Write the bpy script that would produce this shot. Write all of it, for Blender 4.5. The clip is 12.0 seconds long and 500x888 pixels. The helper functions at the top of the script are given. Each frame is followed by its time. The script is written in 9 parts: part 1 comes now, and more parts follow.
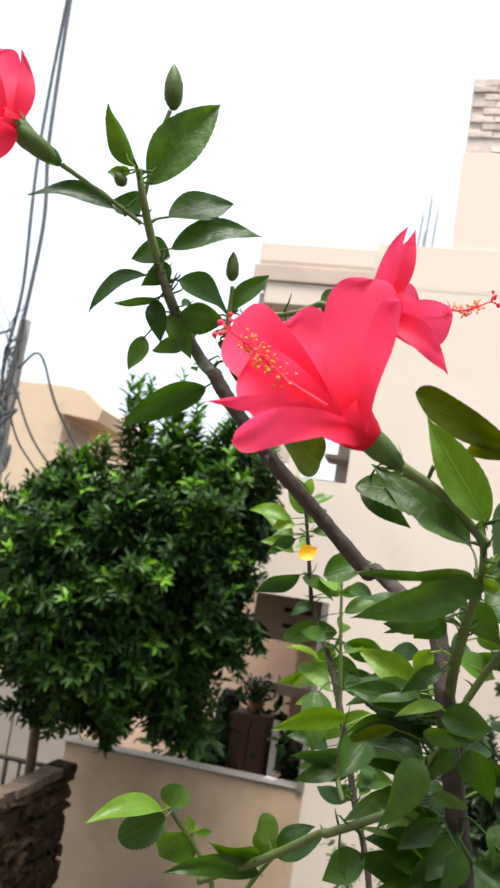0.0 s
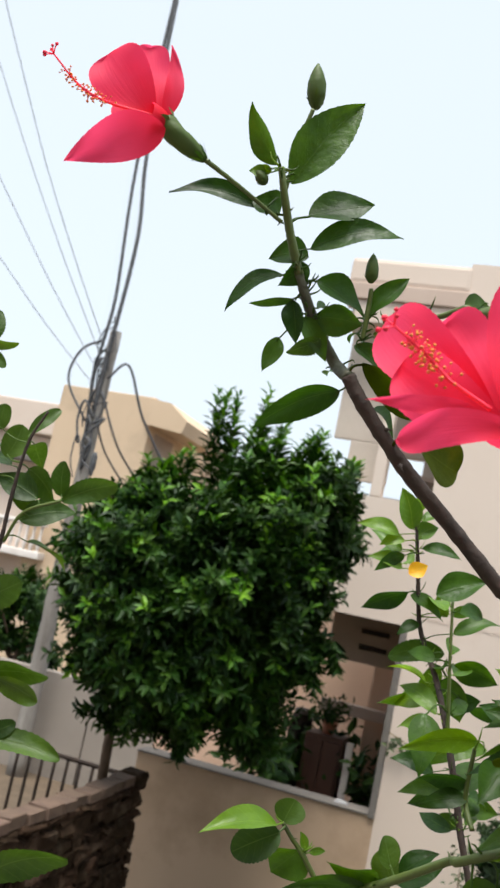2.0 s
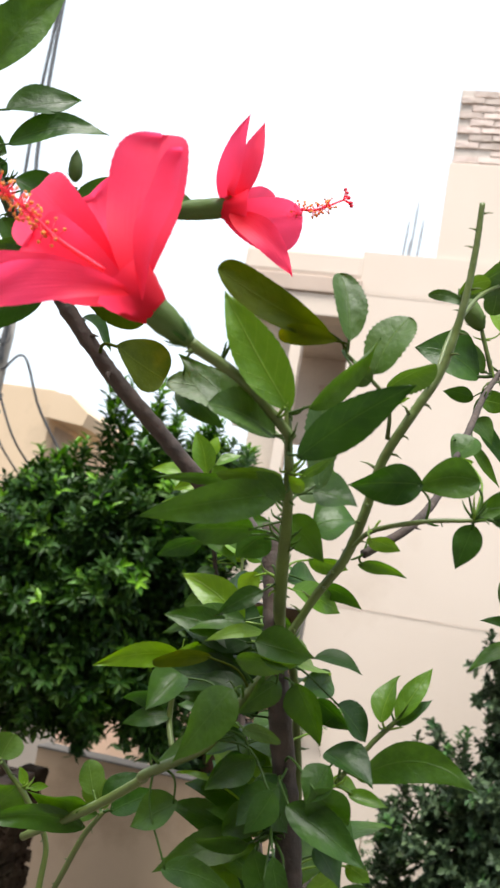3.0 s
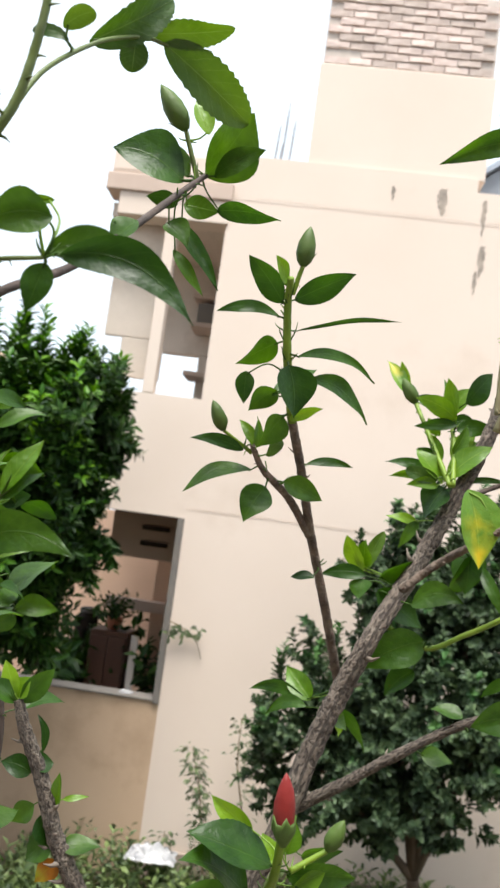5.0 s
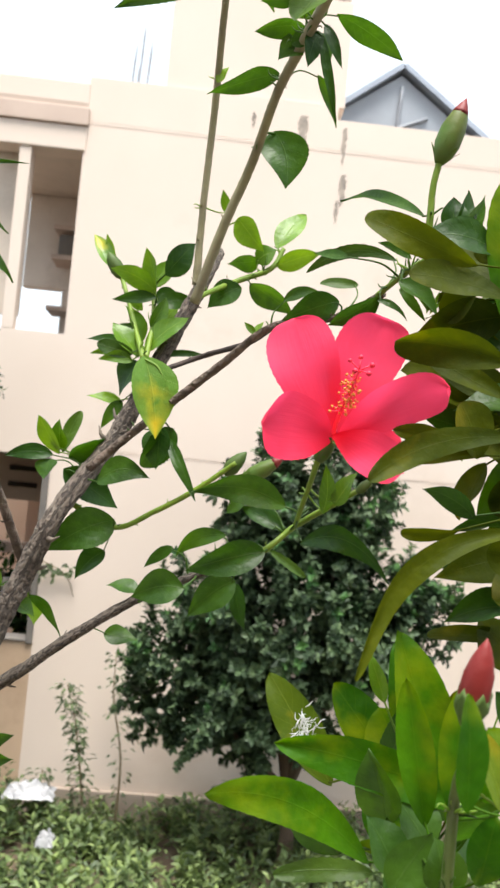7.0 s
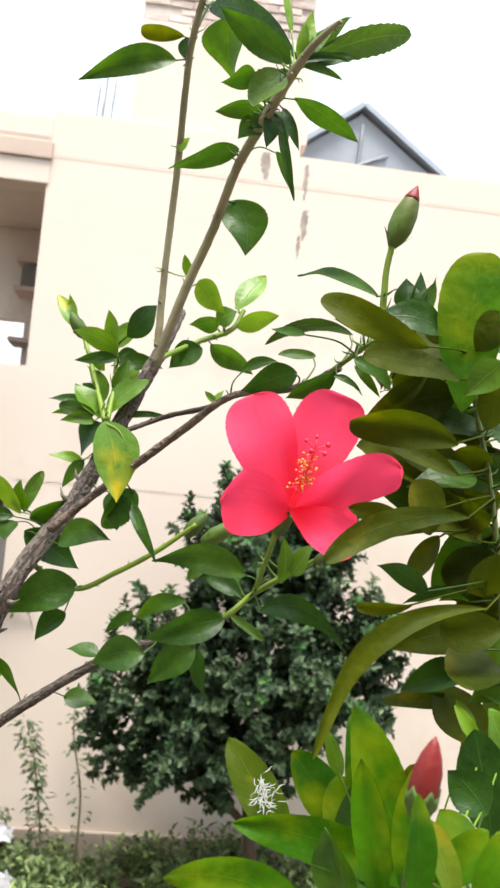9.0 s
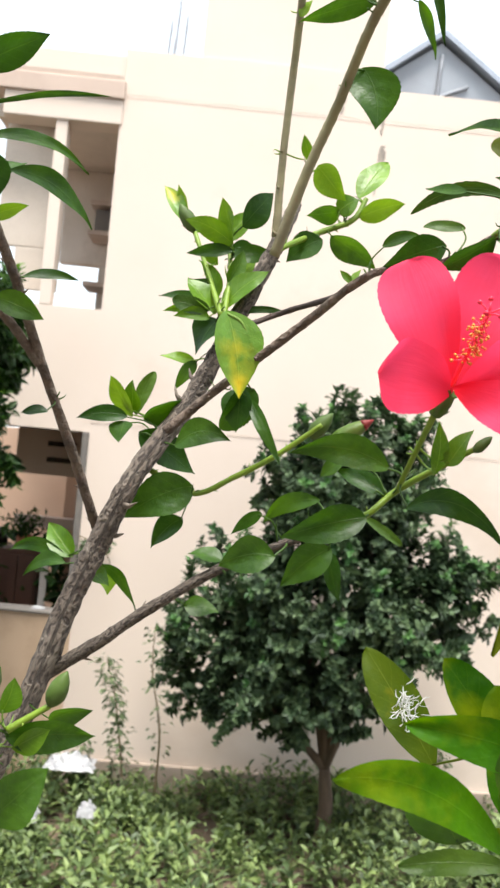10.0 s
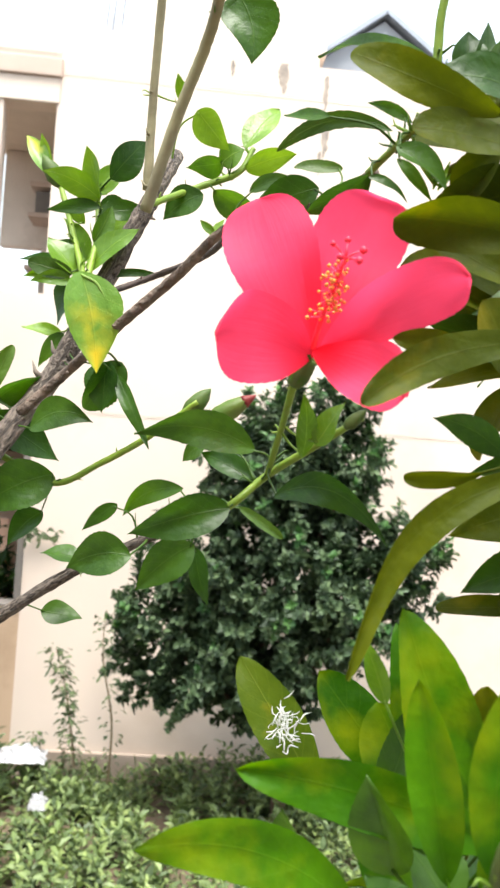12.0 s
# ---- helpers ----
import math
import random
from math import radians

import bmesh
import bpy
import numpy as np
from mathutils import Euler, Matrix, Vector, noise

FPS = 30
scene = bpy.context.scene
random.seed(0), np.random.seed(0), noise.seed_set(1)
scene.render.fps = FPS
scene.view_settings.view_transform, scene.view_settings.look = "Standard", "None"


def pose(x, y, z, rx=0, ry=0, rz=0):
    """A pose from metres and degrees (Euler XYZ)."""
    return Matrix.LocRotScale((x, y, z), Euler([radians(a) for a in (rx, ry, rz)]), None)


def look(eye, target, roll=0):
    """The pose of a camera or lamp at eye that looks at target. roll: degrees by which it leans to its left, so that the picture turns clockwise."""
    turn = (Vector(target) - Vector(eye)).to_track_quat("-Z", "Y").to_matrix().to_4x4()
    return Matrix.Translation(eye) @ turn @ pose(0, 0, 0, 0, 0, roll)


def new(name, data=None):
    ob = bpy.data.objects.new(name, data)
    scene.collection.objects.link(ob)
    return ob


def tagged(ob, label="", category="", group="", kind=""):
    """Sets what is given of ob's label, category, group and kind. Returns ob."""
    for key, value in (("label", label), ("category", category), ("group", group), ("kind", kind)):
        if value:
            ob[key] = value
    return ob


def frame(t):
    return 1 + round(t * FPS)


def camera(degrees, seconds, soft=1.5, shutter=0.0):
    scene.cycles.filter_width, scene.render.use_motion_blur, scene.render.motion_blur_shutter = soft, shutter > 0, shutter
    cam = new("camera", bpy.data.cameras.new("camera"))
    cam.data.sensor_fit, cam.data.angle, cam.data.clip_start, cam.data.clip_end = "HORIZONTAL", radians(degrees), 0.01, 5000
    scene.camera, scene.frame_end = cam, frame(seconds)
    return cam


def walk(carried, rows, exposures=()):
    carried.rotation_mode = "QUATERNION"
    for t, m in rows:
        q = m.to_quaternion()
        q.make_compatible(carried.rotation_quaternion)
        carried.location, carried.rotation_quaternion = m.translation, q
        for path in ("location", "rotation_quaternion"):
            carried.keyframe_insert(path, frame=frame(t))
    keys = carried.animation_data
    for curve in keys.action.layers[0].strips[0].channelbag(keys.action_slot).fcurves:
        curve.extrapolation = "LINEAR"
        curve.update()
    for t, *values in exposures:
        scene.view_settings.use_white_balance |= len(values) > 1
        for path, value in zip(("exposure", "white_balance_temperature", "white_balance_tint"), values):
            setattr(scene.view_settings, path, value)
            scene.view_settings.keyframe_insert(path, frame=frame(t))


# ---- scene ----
cam = camera(31.0, 12.0, soft=2.6)
# a small phone lens, focused on the blooms
cam.data.dof.use_dof, cam.data.dof.focus_distance, cam.data.dof.aperture_fstop = True, 0.5, 42.0
PATH = [
    (0, (0.987, 0.813, 3.223), (0.54, 2.738, 3.535), 8.9),
    (0.5, (0.999, 0.813, 3.223), (0.559, 2.732, 3.578), 8.9),
    (1, (0.979, 0.803, 3.224), (0.445, 2.7, 3.563), 10.7),
    (1.5, (0.938, 0.799, 3.217), (0.277, 2.66, 3.537), 12.7),
    (2, (0.96, 0.819, 3.214), (0.337, 2.693, 3.53), 12.0),
    (2.5, (1.033, 0.844, 3.218), (0.582, 2.767, 3.532), 10.0),
    (2.7, (1.044, 0.855, 3.211), (0.611, 2.776, 3.559), 10.1),
    (4.3, (1.097, 0.921, 3.161), (0.735, 2.877, 3.364), 8.2),
    (4.5, (1.11, 0.921, 3.159), (0.785, 2.885, 3.355), 8.3),
    (5, (1.166, 0.923, 3.158), (1.011, 2.908, 3.35), 7.7),
    (5.5, (1.23, 0.93, 3.149), (1.209, 2.923, 3.313), 6.9),
    (6, (1.265, 0.934, 3.146), (1.264, 2.929, 3.291), 6.2),
    (6.5, (1.295, 0.95, 3.136), (1.368, 2.947, 3.224), 5.9),
    (7, (1.311, 0.962, 3.131), (1.428, 2.957, 3.216), 5.4),
    (7.2, (1.318, 0.961, 3.131), (1.449, 2.955, 3.223), 5.4),
    (8.8, (1.316, 0.95, 3.155), (1.516, 2.933, 3.318), 5.1),
    (9, (1.31, 0.951, 3.153), (1.502, 2.935, 3.311), 5.3),
    (9.5, (1.289, 0.979, 3.129), (1.374, 2.977, 3.183), 5.5),
    (10, (1.28, 1.001, 3.119), (1.327, 3.0, 3.146), 5.4),
    (10.5, (1.302, 1.009, 3.127), (1.413, 3.006, 3.172), 4.7),
    (11, (1.321, 1.028, 3.135), (1.475, 3.02, 3.214), 4.4),
    (11.5, (1.331, 1.068, 3.129), (1.502, 3.061, 3.155), 4.2),
    (12, (1.331, 1.069, 3.122), (1.484, 3.064, 3.122), 4.3),
]
walk(cam, [(t, look(e, g, r)) for t, e, g, r in PATH],
     [(0.0, 0.9), (1.0, 0.74), (1.5, 0.58), (2.0, 0.52), (2.5, 0.75), (4.5, 1.05), (6.0, 0.75), (7.0, 1.07), (9.0, 1.17), (11.0, 1.19), (12.0, 1.52)])

# ---- light: a bright, thinly overcast sky and a soft high sun ----
world = bpy.data.worlds.new("sky")
scene.world = world
world.use_nodes = True
wt = world.node_tree
bg = wt.nodes["Background"]
sky = wt.nodes.new("ShaderNodeTexSky")
sky.sky_type, sky.sun_disc = "NISHITA", False
sky.sun_elevation, sky.sun_rotation = radians(72), radians(180)
sky.air_density, sky.dust_density, sky.ozone_density = 1.0, 2.5, 1.0
veil = wt.nodes.new("ShaderNodeMix")
veil.data_type = "RGBA"
veil.inputs[0].default_value = 0.8
wt.links.new(sky.outputs[0], veil.inputs[6])
veil.inputs[7].default_value = (5.9, 6.5, 7.0, 1)
wt.links.new(veil.outputs[2], bg.inputs[0])
bg.inputs[1].default_value = 0.12
sun = bpy.data.lights.new("sun", "SUN")
sun.energy, sun.angle, sun.color = 4.1, radians(30), (1.0, 0.96, 0.91)
sun_ob = new("sun", sun)
sun_ob.matrix_world = look((0, -3.0, 30), (0, 6, 2))

# ---- materials ----
def shader(name, color, rough=0.6, tint=None, scale=6.0, spread=0.25, bump=0.0, bump_scale=60.0, metal=0.0, spec=0.5,
           island=0.0, through_light=0.0, stains=None, stain_scale=1.2, coords="Object", stretch=(1, 1, 1)):
    """A surface with a base colour, mottling at two scales, fine relief and, for leaves and petals, light that passes through."""
    m = bpy.data.materials.new(name)
    m.use_nodes = True
    t = m.node_tree
    n, li = t.nodes, t.links
    b = n["Principled BSDF"]
    b.inputs["Roughness"].default_value = rough
    b.inputs["Metallic"].default_value = metal
    b.inputs["Specular IOR Level"].default_value = spec
    co = n.new("ShaderNodeTexCoord")
    mp = n.new("ShaderNodeMapping")
    mp.inputs["Scale"].default_value = stretch
    li.new(co.outputs[coords], mp.inputs[0])
    big = n.new("ShaderNodeTexNoise")
    big.inputs["Scale"].default_value, big.inputs["Detail"].default_value = scale, 5
    li.new(mp.outputs[0], big.inputs["Vector"])
    fine = n.new("ShaderNodeTexNoise")
    fine.inputs["Scale"].default_value, fine.inputs["Detail"].default_value = bump_scale, 4
    li.new(mp.outputs[0], fine.inputs["Vector"])
    mixed = n.new("ShaderNodeMix")
    mixed.data_type = "RGBA"
    tint = tint or tuple(c * 0.7 for c in color)
    mixed.inputs[6].default_value, mixed.inputs[7].default_value = (*color, 1), (*tint, 1)
    ramp = n.new("ShaderNodeMapRange")
    ramp.inputs[1].default_value, ramp.inputs[2].default_value = 0.5 - spread, 0.5 + spread
    both = n.new("ShaderNodeMath")
    both.operation, both.inputs[1].default_value = "MULTIPLY_ADD", 0.25
    li.new(fine.outputs[0], both.inputs[0])
    li.new(big.outputs[0], both.inputs[2])
    less = n.new("ShaderNodeMath")
    less.operation, less.inputs[1].default_value = "SUBTRACT", 0.125
    li.new(both.outputs[0], less.inputs[0])
    li.new(less.outputs[0], ramp.inputs[0])
    li.new(ramp.outputs[0], mixed.inputs[0])
    out = mixed.outputs[2]
    if stains:
        st = n.new("ShaderNodeTexNoise")
        st.inputs["Scale"].default_value, st.inputs["Detail"].default_value, st.inputs["Roughness"].default_value = stain_scale, 7, 0.62
        li.new(mp.outputs[0], st.inputs["Vector"])
        sr = n.new("ShaderNodeMapRange")
        sr.inputs[1].default_value, sr.inputs[2].default_value, sr.inputs[4].default_value = 0.52, 0.74, 0.8
        li.new(st.outputs[0], sr.inputs[0])
        sm = n.new("ShaderNodeMix")
        sm.data_type = "RGBA"
        li.new(sr.outputs[0], sm.inputs[0])
        li.new(out, sm.inputs[6])
        sm.inputs[7].default_value = (*stains, 1)
        out = sm.outputs[2]
    if island:
        if island > 0:
            src = n.new("ShaderNodeNewGeometry").outputs["Random Per Island"]
        else:
            src = n.new("ShaderNodeObjectInfo").outputs["Random"]
        hs = n.new("ShaderNodeHueSaturation")
        mv = n.new("ShaderNodeMapRange")
        mv.inputs[3].default_value, mv.inputs[4].default_value = 1 - abs(island), 1 + abs(island)
        li.new(src, mv.inputs[0])
        li.new(mv.outputs[0], hs.inputs["Value"])
        mh = n.new("ShaderNodeMapRange")
        mh.inputs[3].default_value, mh.inputs[4].default_value = 0.5 + 0.035 * abs(island), 0.5 - 0.035 * abs(island)
        li.new(src, mh.inputs[0])
        li.new(mh.outputs[0], hs.inputs["Hue"])
        li.new(out, hs.inputs["Color"])
        out = hs.outputs[0]
    li.new(out, b.inputs["Base Color"])
    if bump:
        bp = n.new("ShaderNodeBump")
        bp.inputs["Strength"].default_value, bp.inputs["Distance"].default_value = bump, 0.02
        li.new(both.outputs[0], bp.inputs["Height"])
        li.new(bp.outputs[0], b.inputs["Normal"])
    if through_light:
        tr = n.new("ShaderNodeBsdfTranslucent")
        lift = n.new("ShaderNodeHueSaturation")
        lift.inputs["Value"].default_value, lift.inputs["Saturation"].default_value = 1.35, 1.1
        li.new(out, lift.inputs["Color"])
        li.new(lift.outputs[0], tr.inputs["Color"])
        mx = n.new("ShaderNodeMixShader")
        mx.inputs[0].default_value = through_light
        li.new(b.outputs[0], mx.inputs[1])
        li.new(tr.outputs[0], mx.inputs[2])
        li.new(mx.outputs[0], n["Material Output"].inputs[0])
    return m


PLASTER = shader("cream_plaster", (0.66, 0.56, 0.48), 0.85, (0.6, 0.5, 0.42), 0.7, 0.3, 0.1, 90, stains=(0.5, 0.395, 0.31), stain_scale=0.6)
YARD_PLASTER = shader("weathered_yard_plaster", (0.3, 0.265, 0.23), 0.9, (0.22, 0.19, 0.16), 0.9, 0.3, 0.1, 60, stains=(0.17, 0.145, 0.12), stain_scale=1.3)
PLASTER_LOW = shader("tan_plaster", (0.4, 0.29, 0.2), 0.85, (0.33, 0.235, 0.16), 0.9, 0.3, 0.1, 80, stains=(0.24, 0.17, 0.115), stain_scale=1.1)
TAN_PLASTER = shader("ochre_plaster", (0.6, 0.46, 0.32), 0.85, (0.53, 0.4, 0.27), 0.7, 0.3, 0.08, 90, stains=(0.42, 0.32, 0.22), stain_scale=0.8)
TRIM = shader("brown_trim_paint", (0.5, 0.39, 0.32), 0.7, (0.42, 0.32, 0.26), 3, 0.25, 0.05)
# inner plaster browned down, with shade put into its colour
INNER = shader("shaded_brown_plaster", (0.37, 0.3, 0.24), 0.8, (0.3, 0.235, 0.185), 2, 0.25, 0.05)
# darker stained copy of the cream plaster, the low wall's shade painted in
SHADED_CREAM = shader("shaded_cream_plaster", (0.5, 0.36, 0.245), 0.88, (0.42, 0.295, 0.195), 0.9, 0.3, 0.1, 80, stains=(0.27, 0.18, 0.11), stain_scale=0.9)
# lighter copy of the inner plaster, the loggia's glare put into its colour
LOGGIA = shader("pale_loggia_plaster", (0.66, 0.57, 0.49), 0.85, (0.47, 0.4, 0.33), 1.5, 0.25, 0.05, stains=(0.38, 0.31, 0.25), stain_scale=1.6)
PINK_WALL = shader("salmon_plaster", (0.64, 0.44, 0.32), 0.8, (0.56, 0.38, 0.27), 2, 0.25, 0.05)
CONCRETE = shader("grey_concrete", (0.17, 0.15, 0.13), 0.85, (0.13, 0.12, 0.11), 8, 0.25, 0.2, 70)
SHEET = shader("grey_sheet_metal", (0.36, 0.385, 0.415), 0.5, (0.3, 0.315, 0.34), 3, 0.3, 0.03, 40, metal=0.3)
SHEET_EDGE = shader("dark_sheet_edge", (0.36, 0.4, 0.46), 0.5, (0.28, 0.31, 0.36), 3, 0.3, 0.03, 40, metal=0.3)
WHITE_PAINT = shader("white_paint", (0.74, 0.7, 0.66), 0.6, (0.62, 0.57, 0.52), 5, 0.25, 0.03)
IRON = shader("dark_iron", (0.016, 0.013, 0.011), 0.7, (0.035, 0.02, 0.013), 20, 0.2, 0.2, metal=0.5)
CABLE = shader("black_cable", (0.1, 0.105, 0.115), 0.6, (0.03, 0.03, 0.03), 20)
WIRE = shader("grey_wire", (0.3, 0.32, 0.35), 0.5, (0.22, 0.23, 0.25), 20)
POLE = shader("weathered_pole", (0.34, 0.32, 0.29), 0.9, (0.14, 0.125, 0.11), 5, 0.25, 0.4, 50, stretch=(1, 1, 0.15))
RUBBLE = shader("brown_rubble", (0.05, 0.03, 0.018), 0.95, (0.018, 0.011, 0.007), 6, 0.22, 0.8, 25, stains=(0.12, 0.088, 0.06), stain_scale=7, island=-0.25, spec=0.1)
BRICK_CAP = shader("pale_brick_cap", (0.15, 0.095, 0.065), 0.9, (0.09, 0.055, 0.04), 9, 0.25, 0.5, 40, island=-0.2)
TOWER_BRICK = shader("unplastered_brick", (0.6, 0.5, 0.45), 0.9, (0.5, 0.4, 0.35), 12, 0.2, 0.4, 60, island=-0.15)
MORTAR = shader("pale_mortar", (0.56, 0.49, 0.44), 0.95, (0.48, 0.42, 0.37), 14, 0.25, 0.3, 60)
SOIL = shader("soil", (0.12, 0.085, 0.055), 0.95, (0.07, 0.05, 0.03), 3, 0.25, 0.7, 30)
CONC_FLOOR = shader("terrace_concrete", (0.32, 0.3, 0.27), 0.9, (0.24, 0.22, 0.2), 2, 0.25, 0.3, 60)
BARK = shader("tree_bark", (0.13, 0.085, 0.055), 0.9, (0.06, 0.04, 0.025), 14, 0.22, 0.6, 50, stretch=(1, 1, 0.3))
# dark crown leaf and light young tips put the crown's light in the colour
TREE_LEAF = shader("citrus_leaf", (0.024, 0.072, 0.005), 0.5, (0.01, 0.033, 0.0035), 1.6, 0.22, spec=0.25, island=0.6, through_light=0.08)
TREE_TIP = shader("citrus_young_lit_leaf", (0.085, 0.22, 0.008), 0.45, (0.05, 0.15, 0.006), 1.6, 0.22, spec=0.35, island=0.5, through_light=0.2)
SHRUB_TIP = shader("shrub_young_leaf", (0.055, 0.135, 0.035), 0.5, (0.04, 0.1, 0.028), 2.0, 0.25, spec=0.3, island=0.5, through_light=0.2)
SHRUB_LEAF = shader("shrub_leaf", (0.06, 0.1, 0.043), 0.55, (0.034, 0.06, 0.027), 2.0, 0.25, spec=0.3, island=0.65, through_light=0.15)
HEDGE_LEAF = shader("hedge_leaf", (0.14, 0.2, 0.06), 0.55, (0.07, 0.11, 0.035), 1.2, 0.2, island=0.6, through_light=0.2)
WEED_LEAF = shader("weed_leaf", (0.09, 0.125, 0.05), 0.6, (0.06, 0.09, 0.035), 2.0, 0.25, island=0.4, through_light=0.2)
DRY_STEM = shader("dry_stem", (0.2, 0.15, 0.08), 0.8, (0.13, 0.1, 0.05), 20, 0.25, 0.3)
PLASTIC = shader("white_plastic_sheet", (0.4, 0.4, 0.4), 0.4, (0.28, 0.28, 0.29), 12, 0.25, 0.2, 30)
CLAY = shader("terracotta", (0.3, 0.11, 0.06), 0.8, (0.22, 0.08, 0.045), 8, 0.25, 0.2)
WOOD = shader("red_brown_wood", (0.1, 0.045, 0.028), 0.5, (0.07, 0.03, 0.02), 6, 0.25, 0.1, stretch=(1, 1, 0.2))
STAIN = shader("black_damp_stain", (0.2, 0.175, 0.15), 0.95, (0.42, 0.35, 0.29), 9, 0.2, 0.1)

# ---- builders ----
def mesh_ob(name, verts, faces, mat, parent=None, label="", smooth=False):
    me = bpy.data.meshes.new(name)
    me.from_pydata([tuple(v) for v in verts], [], faces)
    me.materials.append(mat)
    if smooth:
        me.polygons.foreach_set("use_smooth", [True] * len(me.polygons))
    me.update()
    ob = new(name, me)
    if parent:
        ob.parent = parent
    if label:
        ob["label"] = label
    return ob


def part(name, bm, mat, parent=None, label="", smooth=False):
    me = bpy.data.meshes.new(name)
    bm.to_mesh(me)
    bm.free()
    me.materials.append(mat)
    if smooth:
        me.polygons.foreach_set("use_smooth", [True] * len(me.polygons))
    ob = new(name, me)
    if parent:
        ob.parent = parent
    if label:
        ob["label"] = label
    return ob


def box_bm(bm, a, b, bevel=0.0, turn=None):
    r = bmesh.ops.create_cube(bm, size=1)
    for v in r["verts"]:
        v.co = Vector([(a[i] + b[i]) / 2 + v.co[i] * (b[i] - a[i]) for i in range(3)])
    if bevel:
        es = {e for v in r["verts"] for e in v.link_edges}
        bmesh.ops.bevel(bm, geom=list(es), offset=bevel, segments=2, affect="EDGES", profile=0.6)
    return bm


def box(name, a, b, mat, parent=None, label="", bevel=0.012):
    return part(name, box_bm(bmesh.new(), a, b, bevel), mat, parent, label)


def empty(name, at, label, category, group="", kind=""):
    ob = new(name)
    ob.location = at
    ob.empty_display_size = 0.05
    return tagged(ob, label, category, group, kind)


def under(parent, ob):
    """Hangs ob under parent without moving it."""
    ob.parent = parent
    ob.matrix_parent_inverse = parent.matrix_basis.inverted()
    return ob


def smooth_line(pts, n):
    """A Catmull-Rom line of n points a span through pts, each (x, y, z, radius)."""
    p = [np.array(q, float) for q in pts]
    p = [2 * p[0] - p[1]] + p + [2 * p[-1] - p[-2]]
    out = []

    def slope(i):
        m = (p[i + 1] - p[i - 1]) / 2
        most = 1.15 * min(np.linalg.norm(p[i + 1] - p[i]), np.linalg.norm(p[i] - p[i - 1]))
        return m * min(1.0, most / (np.linalg.norm(m) + 1e-9))

    for i in range(1, len(p) - 2):
        m0, m1 = slope(i), slope(i + 1)
        for k in range(n):
            u = k / n
            out.append(p[i] * (2 * u ** 3 - 3 * u * u + 1) + m0 * (u ** 3 - 2 * u * u + u) + p[i + 1] * (3 * u * u - 2 * u ** 3) + m1 * (u ** 3 - u * u))
    out.append(p[-2])
    return out


def tube_data(line, sides=8, rough=0.0, rnd=None):
    """Vertices and faces of a round, tapered, slightly knobbly rod along the line, closed at both ends."""
    pos = np.array([q[:3] for q in line])
    rad = np.array([max(q[3], 1e-4) for q in line])
    tan = np.gradient(pos, axis=0)
    tan /= np.linalg.norm(tan, axis=1)[:, None] + 1e-9
    ref = np.array([0.3, 0.2, 1.0]) if abs(tan[0][2]) < 0.9 else np.array([1.0, 0.2, 0.0])
    vs, fs = [], []
    a = np.cross(ref, tan[0])
    a /= np.linalg.norm(a)
    for i in range(len(pos)):
        a = a - tan[i] * (a @ tan[i])
        a /= np.linalg.norm(a) + 1e-9
        b = np.cross(tan[i], a)
        for k in range(sides):
            an = 2 * math.pi * k / sides
            r = rad[i] * (1 + (rnd.uniform(-rough, rough) if rnd else 0))
            vs.append(pos[i] + r * (math.cos(an) * a + math.sin(an) * b))
    for i in range(len(pos) - 1):
        for k in range(sides):
            k2 = (k + 1) % sides
            fs.append((i * sides + k, i * sides + k2, (i + 1) * sides + k2, (i + 1) * sides + k))
    fs.append(tuple(range(sides))[::-1])
    fs.append(tuple((len(pos) - 1) * sides + k for k in range(sides)))
    return vs, fs


def rod(name, pts, mat, parent=None, label="", sides=8, n=5, rough=0.0, seed=1):
    vs, fs = tube_data(smooth_line(pts, n), sides, rough, random.Random(seed))
    ob = mesh_ob(name, vs, fs, mat, None, label, smooth=True)
    return under(parent, ob) if parent else ob


def leaf_cloud(name, places, mat, parent=None, label="", fold=0.25):
    """One mesh of many small folded leaves; places holds rows of base, direction, normal, length and width."""
    vs, fs = [], []
    for base, d, nrm, ln, wd in places:
        s = np.cross(d, nrm)
        s /= np.linalg.norm(s) + 1e-9
        up = np.cross(s, d)
        k = len(vs)
        mid = base + d * ln * 0.45
        vs += [base, mid + s * wd * 0.5 + up * wd * fold, mid, mid - s * wd * 0.5 + up * wd * fold,
               base + d * ln * 0.8 + s * wd * 0.3 + up * (wd * fold * 0.3 - ln * 0.05),
               base + d * ln * 0.8 - s * wd * 0.3 + up * (wd * fold * 0.3 - ln * 0.05), base + d * ln - up * ln * 0.14]
        fs += [(k, k + 1, k + 2), (k, k + 2, k + 3), (k + 1, k + 4, k + 6, k + 2), (k + 2, k + 6, k + 5, k + 3)]
    ob = mesh_ob(name, vs, fs, mat, None, label, smooth=False)
    return under(parent, ob) if parent else ob


def unit(v):
    return v / (np.linalg.norm(v) + 1e-9)


